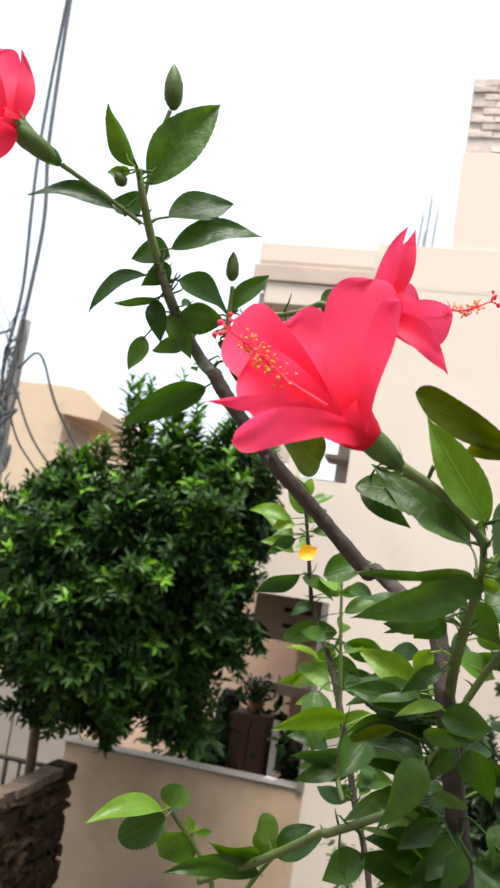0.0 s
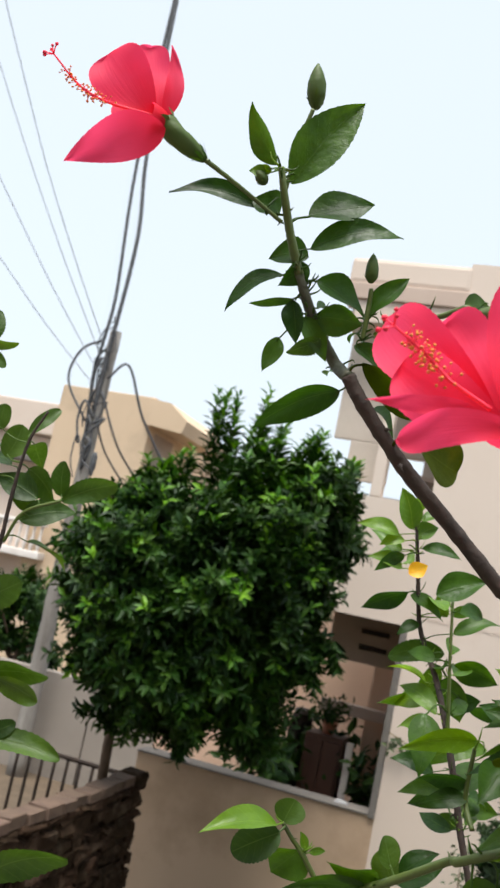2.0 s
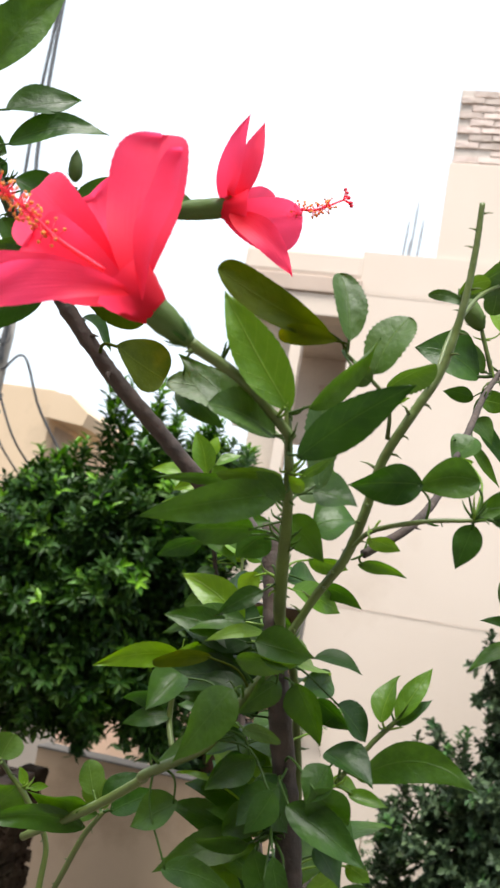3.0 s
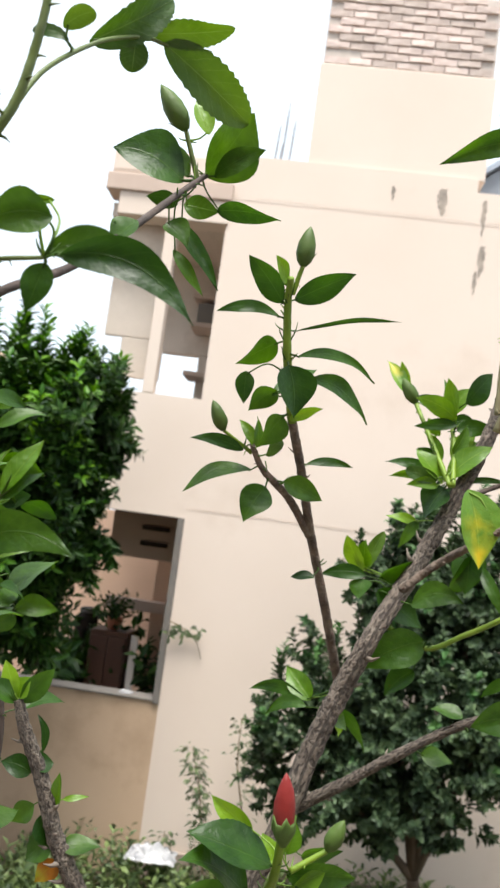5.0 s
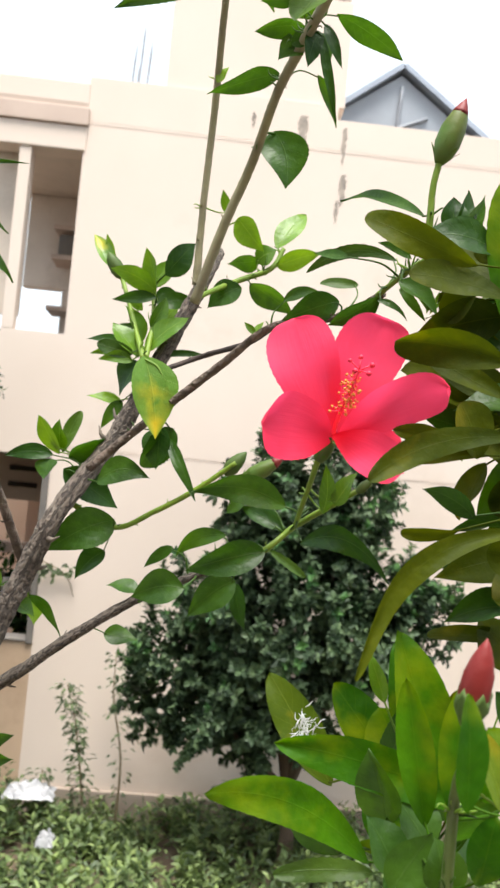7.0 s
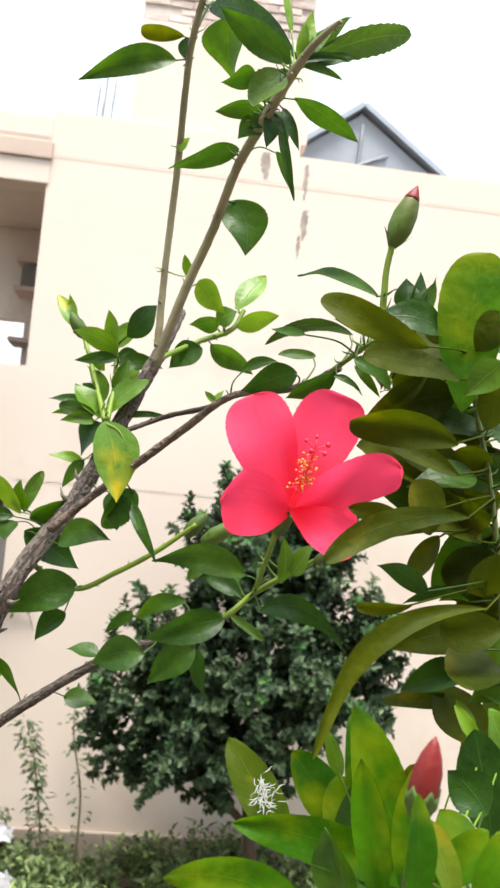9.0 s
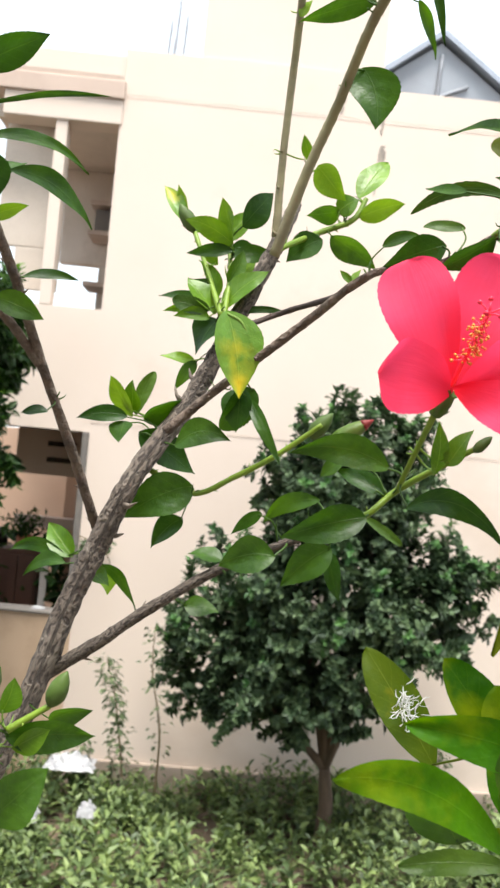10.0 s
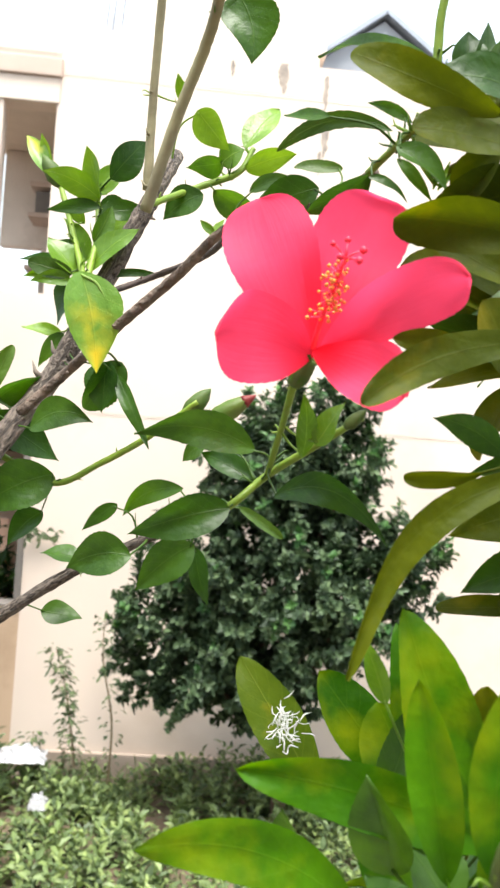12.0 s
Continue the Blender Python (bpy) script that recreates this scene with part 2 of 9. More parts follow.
def shoot_leaves(rnd, root, d, length, count, ll, lw, spread=0.9):
    """Leaves set spirally along a shoot, the last ones in a rosette at its tip."""
    rows = []
    side = unit(np.cross(d, np.array([0.31, 0.2, 0.93])))
    other = np.cross(d, side)
    turn = rnd.uniform(0, 6.28)
    for i in range(count):
        f = (i + 1) / count
        turn += 2.4
        out = math.cos(turn) * side + math.sin(turn) * other
        ld = unit(out * spread + d * (0.35 + 0.6 * f) + np.array([0, 0, -0.25 + 0.2 * f]) + np.array([rnd.gauss(0, 0.15) for _ in range(3)]))
        nrm = unit(d * 1.0 - out * 0.3 + np.array([rnd.gauss(0, 0.3), rnd.gauss(0, 0.3), 0.5]))
        k = rnd.uniform(0.7, 1.2) * (1 - 0.25 * f)
        rows.append((root + d * length * f, ld, nrm, ll * k, lw * k))
    return rows


# ---- the ground and the terrace on which the garden bed lies ----
def ground_sheet():
    vs, fs, n = [], [], 60
    xs = [math.copysign(abs(u) ** 2.2 * 260, u) for u in np.linspace(-1, 1, n)]
    ys = [8 + math.copysign(abs(u) ** 2.2 * 260, u) for u in np.linspace(-1, 1, n)]
    for y in ys:
        for x in xs:
            vs.append((x, y, 0.05 * noise.noise((x * 0.6, y * 0.6, 0)) - 0.02 if abs(x) < 12 and 3 < y < 9 else -0.02))
    for j in range(n - 1):
        for i in range(n - 1):
            fs.append((j * n + i, j * n + i + 1, (j + 1) * n + i + 1, (j + 1) * n + i))
    tagged(mesh_ob("ground", vs, fs, SOIL, smooth=True), "bare brown garden soil with weeds", "ground", kind="structure")


ground_sheet()
tagged(box("terrace", (-4, -6, -0.1), (6, 2.6, 1.5), CONC_FLOOR, bevel=0.03), "raised concrete terrace at the garden's edge", "terrace", kind="structure")
box("terrace_soil", (-3.6, 0.95, 1.5), (5.6, 2.45, 1.56), SOIL, bevel=0.02)
tagged(bpy.data.objects["terrace_soil"], "dark soil of the planting bed on the terrace", "soil", kind="structure")

# unseen wall added behind the camera to block the low southern sky
tagged(box("sky_block_wall", (-4, -1.75, 1.5), (6, -1.5, 5.0), PLASTER_LOW, bevel=0.02), "unseen plain tan wall added to cut southern sky light", "wall", kind="structure")

# ---- the cream house ----
house = empty("cream_house", (0, 9.3, 0), "two-storey cream plastered house with an open loggia", "house")


def hpart(name, a, b, mat, label="", bevel=0.012):
    return under(house, box(name, a, b, mat, None, label, bevel))


XL, XR, YF = -1.19, 9.0, 9.3
hpart("wall", (2.34, YF, 6.55), (XR, YF + 0.25, 6.62), PLASTER, "", 0)
hpart("wall", (0.0, YF, 6.55), (2.34, YF + 0.25, 6.75), PLASTER, "", 0)
hpart("wall", (0.0, YF, -0.1), (XR, YF + 0.25, 6.55), PLASTER, "cream plaster wall with damp streaks", 0)
hpart("low_wall", (-2.32, YF, -0.1), (0.0, YF + 0.22, 1.506), SHADED_CREAM, "cream plaster wall below the veranda opening", 0)
hpart("sill", (-2.33, YF - 0.02, 1.508), (-0.062, YF + 0.25, 1.53), CONCRETE, "grey concrete sill")
hpart("jamb", (-0.06, YF - 0.03, 1.49), (0.0, YF + 0.02, 3.2), CONCRETE, "grey concrete jamb strip")
hpart("spandrel", (XL, YF, 3.2), (0.0, YF + 0.25, 4.33), PLASTER, "cream plaster band between the storeys", 0)
hpart("plinth", (0.0, YF - 0.05, -0.1), (XR, YF - 0.001, 0.24), INNER, "tan plinth along the wall's foot")
hpart("course", (0.0, YF - 0.0015, 3.28), (XR, YF + 0.01, 3.3), PLASTER)
hpart("course", (0.0, YF - 0.0015, 6.3), (XR, YF + 0.01, 6.33), PLASTER)
hpart("loggia_beam", (XL + 0.12, YF - 0.02, 6.04), (0.02, YF + 0.25, 6.268), PLASTER, "pale beam over the loggia")
hpart("slab_edge", (XL - 0.02, YF - 0.05, 6.27), (0.03, YF + 0.3, 6.44), TRIM, "brown painted slab edge")
hpart("parapet", (XL, YF - 0.02, 6.442), (0.02, YF + 0.25, 6.72), PLASTER, "cream parapet", 0.05)
hpart("column", (-0.58, YF + 0.0, 4.332), (-0.47, YF + 0.14, 6.038), PLASTER, "cream square column", 0.01)
hpart("side_panel", (-1.1, YF + 0.3, 4.9), (-0.5, YF + 0.36, 6.2), LOGGIA, "brown shaded side panel")
hpart("side_panel", (-0.92, YF + 0.3, 4.5), (-0.5, YF + 0.36, 4.9), LOGGIA)
hpart("loggia_soffit", (XL, YF + 0.255, 6.1), (XR, 11.2, 6.24), LOGGIA, "shaded loggia ceiling")
hpart("loggia_floor", (XL, YF + 0.252, 4.1), (XR, 11.2, 4.24), CONCRETE)
# back wall of the loggia round its small square opening
for a, b in (((-0.78, 4.242), (0.1, 4.56)), ((-0.78, 5.06), (0.1, 6.098)), ((-0.34, 4.562), (0.1, 5.058))):
    hpart("loggia_back_wall", (a[0], 11.0, a[1]), (b[0], 11.15, b[1]), LOGGIA)
hpart("loggia_end_wall", (0.1, YF + 0.252, 4.242), (0.25, 11.2, 6.098), LOGGIA)
for z in (4.75, 5.3, 5.62):
    hpart("shelf", (-0.42, 10.55, z), (0.08, 10.98, z + 0.05), TRIM, "dark shelf on the loggia's wall", 0.006)
hpart("crate", (-0.36, 10.6, 5.352), (-0.05, 10.9, 5.58), CONCRETE, "grey box on a shelf")
hpart("small_window_frame", (-0.8, 10.95, 4.52), (-0.3, 10.998, 4.56), WHITE_PAINT)
# veranda behind the ground-floor opening
hpart("veranda_floor", (-2.3, YF + 0.252, 0.9), (0.3, 13.5, 1.0), CONCRETE)
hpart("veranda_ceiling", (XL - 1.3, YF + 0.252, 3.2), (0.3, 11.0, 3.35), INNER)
hpart("veranda_back_wall", (-3.2, 12.0, 1.002), (0.3, 12.2, 3.198), PINK_WALL, "salmon plaster wall inside the veranda")
hpart("veranda_side_wall", (0.12, YF + 0.252, 1.002), (0.3, 11.99, 3.198), PINK_WALL)
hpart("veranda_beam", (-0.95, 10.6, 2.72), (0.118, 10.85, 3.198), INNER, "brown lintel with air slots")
for z in (2.86, 3.03):
    hpart("air_slot", (-0.62, 10.57, z), (-0.32, 10.6, z + 0.05), IRON, "dark air slot", 0.004)
hpart("inner_partition", (-0.52, 11.3, 1.002), (0.118, 11.4, 2.9), PINK_WALL)
hpart("beam", (-1.0, 11.0, 2.12), (0.118, 11.15, 2.24), TRIM, "brown wooden rail")
# stair tower with bare brick on top, and reinforcement rods on the roof
hpart("stair_tower", (0.7, YF + 0.02, 6.74), (2.4, YF + 2.4, 7.78), PLASTER, "cream plastered stair tower")
hpart("roof_slab", (XL, YF + 0.3, 6.3), (XR, 11.25, 6.5), CONCRETE)
brick_core = hpart("brick_storey", (0.72, YF + 0.05, 7.782), (2.38, YF + 2.38, 8.6), MORTAR, "unfinished bare brick storey")
for x, y, h in ((0.43, 9.42, 7.4), (0.5, 9.5, 7.25), (0.36, 9.5, 7.2), (0.4, 9.6, 7.05)):
    under(house, rod("steel_rod", [(x, y, 6.72, 0.011), (x + 0.01, y, 7.0, 0.011), (x + 0.02, y, h, 0.009)], WIRE, None, "rusty reinforcement rod", 6, 3))


def streak(x, z, w, h, seed):
    """A damp streak with an uneven outline, hanging a hair off the plaster."""
    rnd = random.Random(seed)
    vs, fs, n = [], [], 10
    for i in range(n + 1):
        f = i / n
        ww = w * (0.35 + 0.65 * math.sin(math.pi * min(f * 1.1 + 0.1, 1)) ** 0.6) * rnd.uniform(0.6, 1.1)
        cx = x + rnd.uniform(-0.15, 0.15) * w
        vs += [(cx - ww / 2, YF - 0.004, z - h * f), (cx + ww / 2, YF - 0.004, z - h * f)]
        if i:
            k = 2 * i
            fs.append((k - 2, k - 1, k + 1, k))
    under(house, mesh_ob("damp_streak", vs, fs, STAIN, None, "black damp streak on the plaster"))


for i, (x, z, w, h) in enumerate(((2.02, 6.62, 0.1, 0.26), (2.42, 6.55, 0.05, 0.35), (2.44, 6.1, 0.07, 0.3), (2.4, 5.85, 0.04, 0.22), (1.55, 6.6, 0.04, 0.14))):
    streak(x, z, w, h, i)

# grey gabled sheet roof behind the parapet
gable = empty("roof_shed", (3.4, 11.5, 6.5), "grey sheet-metal gabled shed on the house roof", "shed")


def gable_shed():
    p = [(2.68, 7.72), (3.41, 8.25), (4.72, 7.3), (4.72, 6.5), (2.68, 6.5)]
    n = len(p)
    vs = [(x, 11.5, z) for x, z in p] + [(x, 13.0, z) for x, z in p]
    fs = [tuple(range(n))] + [tuple(range(2 * n - 1, n - 1, -1))] + [(i, i + n, (i + 1) % n + n, (i + 1) % n) for i in range(n)]
    under(gable, mesh_ob("body", vs, fs, SHEET, None, "grey corrugated gable wall"))
    for (x0, z0), (x1, z1) in (((2.6, 7.66), (3.43, 8.3)), ((3.39, 8.3), (4.95, 7.16))):
        d = unit(np.array([x1 - x0, 0, z1 - z0]))
        up = np.array([-d[2], 0, d[0]]) * 0.05
        vs = []
        for y in (11.38, 13.1):
            for q in ((x0, z0), (x1, z1)):
                c = np.array([q[0], y, q[1]])
                vs += [c + up * 0.2, c + up * 1.4]
        under(gable, mesh_ob("roof_sheet", vs, [(0, 1, 3, 2), (4, 6, 7, 5), (0, 2, 6, 4), (1, 5, 7, 3), (0, 4, 5, 1), (2, 3, 7, 6)], SHEET_EDGE, None, "dark folded roof sheet"))
    for a, b in (((3.1, 7.45), (3.75, 7.75)), ((3.38, 7.3), (3.42, 8.1)), ((2.8, 7.4), (3.5, 7.48))):
        under(gable, rod("brace", [(a[0], 11.47, a[1], 0.022), ((a[0] + b[0]) / 2, 11.47, (a[1] + b[1]) / 2, 0.022), (b[0], 11.47, b[1], 0.022)], WIRE, None, "pale steel brace", 6, 2))


gable_shed()
gable.location.x -= 0.07
gable.location.z -= 0.08

# ---- things in the veranda ----
cab = empty("cabinet", (-0.75, 10.5, 1.0), "red-brown wooden cabinet in the shaded veranda", "cabinet")
under(cab, box("body", (-0.95, 10.3, 1.0), (-0.55, 10.7, 1.95), WOOD, None, "", 0.01))
under(cab, box("door", (-0.93, 10.27, 1.04), (-0.755, 10.3, 1.9), WOOD, None, "", 0.008))
under(cab, box("door", (-0.745, 10.27, 1.04), (-0.57, 10.3, 1.9), WOOD, None, "", 0.008))
board = tagged(box("leaning_board", (-0.5, 10.2, 1.0), (-0.43, 10.24, 1.95), WHITE_PAINT, bevel=0.006), "pale narrow board leaning in the veranda", "board")
tank = empty("water_drum", (-1.12, 10.8, 1.0), "grey metal drum in the veranda", "drum")
under(tank, rod("body", [(-1.12, 10.8, 1.0, 0.13), (-1.12, 10.8, 1.5, 0.13), (-1.12, 10.8, 1.98, 0.125), (-1.12, 10.8, 2.05, 0.08)], IRON, None, "", 14, 4))
under(tank, rod("lid", [(-1.12, 10.8, 2.05, 0.09), (-1.12, 10.8, 2.09, 0.09), (-1.12, 10.8, 2.11, 0.05)], CONCRETE, None, "", 14, 2))


def potted_plant(x, y, z, size, seed):
    rnd = random.Random(seed)
    th = empty("potted_plant", (x, y, z), "leafy green plant in a terracotta pot", "potted plant", "veranda plants")
    under(th, rod("pot", [(x, y, z, 0.1 * size), (x, y, z + 0.12 * size, 0.13 * size), (x, y, z + 0.24 * size, 0.16 * size), (x, y, z + 0.25 * size, 0.13 * size)], CLAY, None, "terracotta pot", 12, 2))
    rows = []
    for i in range(26):
        a, e = rnd.uniform(0, 6.28), rnd.uniform(0.2, 1.3)
        d = unit(np.array([math.cos(a) * math.cos(e), math.sin(a) * math.cos(e), math.sin(e)]))
        rows += shoot_leaves(rnd, np.array([x, y, z + 0.25 * size]), d, 0.55 * size * rnd.uniform(0.5, 1.1), 9, 0.16 * size, 0.07 * size)
    under(th, leaf_cloud("foliage", rows, TREE_LEAF, None, "broad green leaves"))


for i, (x, y, z, s) in enumerate(((-0.2, 10.5, 1.0, 1.35), (-1.2, 10.25, 1.0, 1.5), (-0.8, 10.9, 1.0, 1.5), (-0.75, 10.45, 1.95, 0.55))):
    potted_plant(x, y, z, s, 40 + i)
rnd0 = random.Random(3)
bundle = bmesh.new()
bmesh.ops.create_icosphere(bundle, subdivisions=2, radius=0.045)
for v in bundle.verts:
    v.co = Vector((v.co.x * 1.5, v.co.y, v.co.z * 0.7)) * rnd0.uniform(0.8, 1.15)
bag = tagged(part("crumpled_bag", bundle, PLASTIC, None, "", True), "small crumpled white bag on the sill", "bag")
bag.location = (-0.33, 9.4, 1.53)

# ---- the garden along the house ----
def grown_tree(name, label, base, fork, limbs, lobes, shoots, leaf, mat, seed, r0=0.06, count=(18, 26), spikes=(), clump=8, tips=0.0, mat_tip=None, drops=(), low=2.1):
    """A tree with a tapered trunk, limbs into each lobe of the crown, and shoots of leaves that fill the lobes unevenly."""
    rnd = random.Random(seed)
    th = empty(name, base, label, "tree")
    f = np.array(fork, float)
    b = np.array(base, float)
    m = (b + f) / 2 + np.array([0.03, 0.02, 0])
    under(th, rod("trunk", [(*b, r0), (*m, r0 * 0.85), (*f, r0 * 0.72)], BARK, None, "brown bark trunk", 10, 6, 0.08, seed))
    for i in range(limbs):
        c, r, _ = lobes[i % len(lobes)]
        c, r = np.array(c, float), np.array(r, float)
        tip = c + r * np.array([rnd.uniform(-0.6, 0.6), rnd.uniform(-0.6, 0.6), rnd.uniform(-0.2, 0.8)])
        q = (f + tip) / 2 + np.array([rnd.uniform(-0.1, 0.1), rnd.uniform(-0.1, 0.1), 0.1])
        under(th, rod("limb", [(*f, r0 * 0.55), (*q, r0 * 0.36), (*tip, r0 * 0.12)], BARK, None, "", 7, 5, 0.1, seed + i))
    rows, fresh = [], []
    total = sum(w for *_, w in lobes)

    def shoot(root, d, length, n, wide, spread, young):
        r = shoot_leaves(rnd, root, d, length, n, leaf[0], wide, spread)
        cut = len(r) - young
        rows.extend(r[:cut])
        fresh.extend(r[cut:])

    for c, r, w in lobes:
        c, r = np.array(c, float), np.array(r, float)
        for i in range(int(shoots * w / total / clump)):
            u = unit(np.array([rnd.gauss(0, 1) for _ in range(3)]))
            depth = rnd.uniform(0.06, 1.0) ** 0.5
            lump = 1 + 0.34 * noise.noise(Vector(u) * 2.3 + Vector((seed, 0, 0)))
            heart = c + r * u * depth * lump
            for k in range(clump):
                root = heart + np.array([rnd.gauss(0, 0.07) for _ in range(3)])
                d = unit(u * 0.75 + np.array([0, 0, 0.45]) + np.array([rnd.gauss(0, 0.42) for _ in range(3)]))
                # young leaves thin out inwards and downwards, painting the crown's fall of light
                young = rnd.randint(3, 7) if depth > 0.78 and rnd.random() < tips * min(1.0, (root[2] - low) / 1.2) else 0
                shoot(root, d, leaf[0] * rnd.uniform(1.2, 2.2), rnd.randint(*count), leaf[1], 0.9, young)
    for x, y, z, h in spikes:
        root = np.array([x, y, z])
        for k in range(3):
            d = unit(np.array([rnd.gauss(0, 0.06), rnd.gauss(0, 0.06), 1]))
            shoot(root + np.array([rnd.uniform(-0.05, 0.05), rnd.uniform(-0.05, 0.05), 0]), d, h * rnd.uniform(0.75, 1), 46, leaf[1] * 0.9, 0.8, 8)
    for x, y, z, h in drops:
        for k in range(5):
            d = unit(np.array([rnd.gauss(0, 0.2), rnd.gauss(0, 0.2), -1]))
            shoot(np.array([x + rnd.gauss(0, 0.06), y, z]), d, h * rnd.uniform(0.6, 1), 26, leaf[1], 0.7, 0)
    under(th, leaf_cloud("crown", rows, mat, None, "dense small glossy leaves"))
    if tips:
        under(th, leaf_cloud("new_growth", fresh, mat_tip, None, "lighter young leaves at the shoot tips that give the crown a lit top"))
    return th


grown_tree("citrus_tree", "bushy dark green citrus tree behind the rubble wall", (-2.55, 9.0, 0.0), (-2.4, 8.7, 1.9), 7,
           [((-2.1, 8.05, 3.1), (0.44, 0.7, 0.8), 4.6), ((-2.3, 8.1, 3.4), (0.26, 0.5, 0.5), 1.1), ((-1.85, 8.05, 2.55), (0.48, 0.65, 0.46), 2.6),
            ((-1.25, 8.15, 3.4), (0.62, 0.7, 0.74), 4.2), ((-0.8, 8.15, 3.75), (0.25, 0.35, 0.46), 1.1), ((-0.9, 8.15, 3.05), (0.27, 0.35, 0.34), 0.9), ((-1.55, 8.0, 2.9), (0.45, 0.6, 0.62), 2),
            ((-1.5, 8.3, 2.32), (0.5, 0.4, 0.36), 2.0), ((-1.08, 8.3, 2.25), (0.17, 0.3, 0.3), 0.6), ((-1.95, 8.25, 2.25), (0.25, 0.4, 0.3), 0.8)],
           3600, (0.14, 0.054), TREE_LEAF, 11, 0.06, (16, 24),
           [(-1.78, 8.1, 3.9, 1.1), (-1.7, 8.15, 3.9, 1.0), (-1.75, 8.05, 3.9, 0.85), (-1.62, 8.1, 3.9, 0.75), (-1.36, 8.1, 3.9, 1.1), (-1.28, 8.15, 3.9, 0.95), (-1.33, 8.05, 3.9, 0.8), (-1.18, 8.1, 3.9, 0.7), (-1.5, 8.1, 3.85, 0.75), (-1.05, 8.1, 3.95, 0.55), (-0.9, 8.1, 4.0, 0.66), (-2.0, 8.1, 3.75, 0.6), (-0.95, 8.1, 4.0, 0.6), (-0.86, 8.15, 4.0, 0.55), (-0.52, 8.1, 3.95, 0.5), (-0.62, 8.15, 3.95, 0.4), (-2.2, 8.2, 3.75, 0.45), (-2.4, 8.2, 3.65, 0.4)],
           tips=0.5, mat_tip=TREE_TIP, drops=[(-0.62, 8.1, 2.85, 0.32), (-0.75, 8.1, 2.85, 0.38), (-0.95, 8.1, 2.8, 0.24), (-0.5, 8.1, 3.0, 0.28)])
grown_tree("wall_shrub", "dense dark green round-headed shrub tree against the wall", (2.32, 8.35, -0.02), (2.3, 8.32, 0.66), 7,
           [((2.25, 8.25, 1.95), (1.05, 0.65, 0.85), 6), ((2.25, 8.3, 2.9), (0.62, 0.5, 0.68), 3), ((1.6, 8.25, 1.55), (0.6, 0.5, 0.5), 2),
            ((3.0, 8.25, 2.1), (0.5, 0.5, 0.42), 1.5), ((2.05, 8.25, 1.3), (0.55, 0.45, 0.35), 1), ((1.8, 8.3, 2.7), (0.2, 0.3, 0.42), 0.5), ((2.6, 8.3, 3.1), (0.25, 0.3, 0.35), 0.5)],
           2100, (0.084, 0.054), SHRUB_LEAF, 23, 0.07, (15, 22),
           [(1.12, 8.2, 1.75, 0.6), (1.33, 8.2, 1.8, 0.62), (1.52, 8.2, 1.95, 0.7), (1.68, 8.25, 2.2, 0.7), (1.86, 8.25, 2.75, 0.68), (2.12, 8.3, 3.0, 0.6), (2.42, 8.3, 3.0, 0.52), (2.9, 8.3, 2.75, 0.52), (2.65, 8.3, 3.1, 0.4), (1.0, 8.2, 1.35, 0.4)], tips=0.55, mat_tip=SHRUB_TIP, low=1.2)

grown_tree("yard_tree", "dark leafy tree beside the utility pole in the yard", (-6.7, 14.3, 0.0), (-6.7, 14.2, 1.3), 5,
           [((-6.75, 14.1, 2.15), (0.5, 0.45, 0.55), 3), ((-7.3, 14.1, 2.0), (0.5, 0.5, 0.6), 2), ((-6.2, 14.0, 1.6), (0.3, 0.3, 0.3), 1)],
           330, (0.16, 0.07), TREE_LEAF, 31, 0.06, (14, 20))


def hedge():
    """Low weedy ground cover along the house wall, knee high, with an uneven top."""
    rnd = random.Random(5)
    rows = []
    for i in range(2500):
        x = rnd.uniform(-1.0, 6.5)
        y = 6.6 + 2.6 * rnd.random() ** 0.8
        if noise.noise((x * 2.6, y * 2.6, 7.0)) < -0.4:
            continue
        h = 0.12 + 0.36 * max(0.0, noise.noise((x * 1.3, y * 1.3, 2.0)) + 0.45) * rnd.uniform(0.6, 1.3)
        d = unit(np.array([rnd.gauss(0, 0.3), rnd.gauss(0, 0.3), 1]))
        if rnd.random() < 0.2:
            rows += shoot_leaves(rnd, np.array([x, y, -0.02]), d, h * 0.5, 6, 0.26 * rnd.uniform(0.6, 1.2), 0.013, 0.5)
        else:
            k = rnd.uniform(0.55, 1.5)
            rows += shoot_leaves(rnd, np.array([x, y, -0.02]), d, h, 11, 0.095 * k, 0.044 * k)
    tagged(leaf_cloud("ground_cover", rows, HEDGE_LEAF), "low weedy green ground cover before the wall", "ground cover", kind="stuff")


hedge()


def weed(x, y, h, lean, leafy, seed):
    rnd = random.Random(seed)
    th = empty("weed_stalk", (x, y, 0), "thin tall weed with small drooping leaves before the wall", "weed", "weeds by the wall")
    pts = [(x, y, -0.02, 0.012), (x + lean * 0.3 + rnd.uniform(-0.04, 0.04), y, h * 0.4, 0.01), (x + lean * 0.65 + rnd.uniform(-0.05, 0.05), y, h * 0.75, 0.007), (x + lean, y, h, 0.004)]
    under(th, rod("stalk", pts, DRY_STEM, None, "", 6, 6, 0.1, seed))
    rows = []
    line = smooth_line(pts, 8)
    for q in line[4:]:
        for k in range(leafy):
            a = rnd.uniform(0, 6.28)
            d = unit(np.array([math.cos(a), math.sin(a), rnd.uniform(-0.9, 0.3)]))
            off = d * rnd.uniform(0, 0.1)
            rows.append((q[:3] + off, d, np.array([rnd.gauss(0, 0.3), rnd.gauss(0, 0.3), 1]), rnd.uniform(0.04, 0.085), rnd.uniform(0.025, 0.04)))
    under(th, leaf_cloud("leaves", rows, WEED_LEAF))


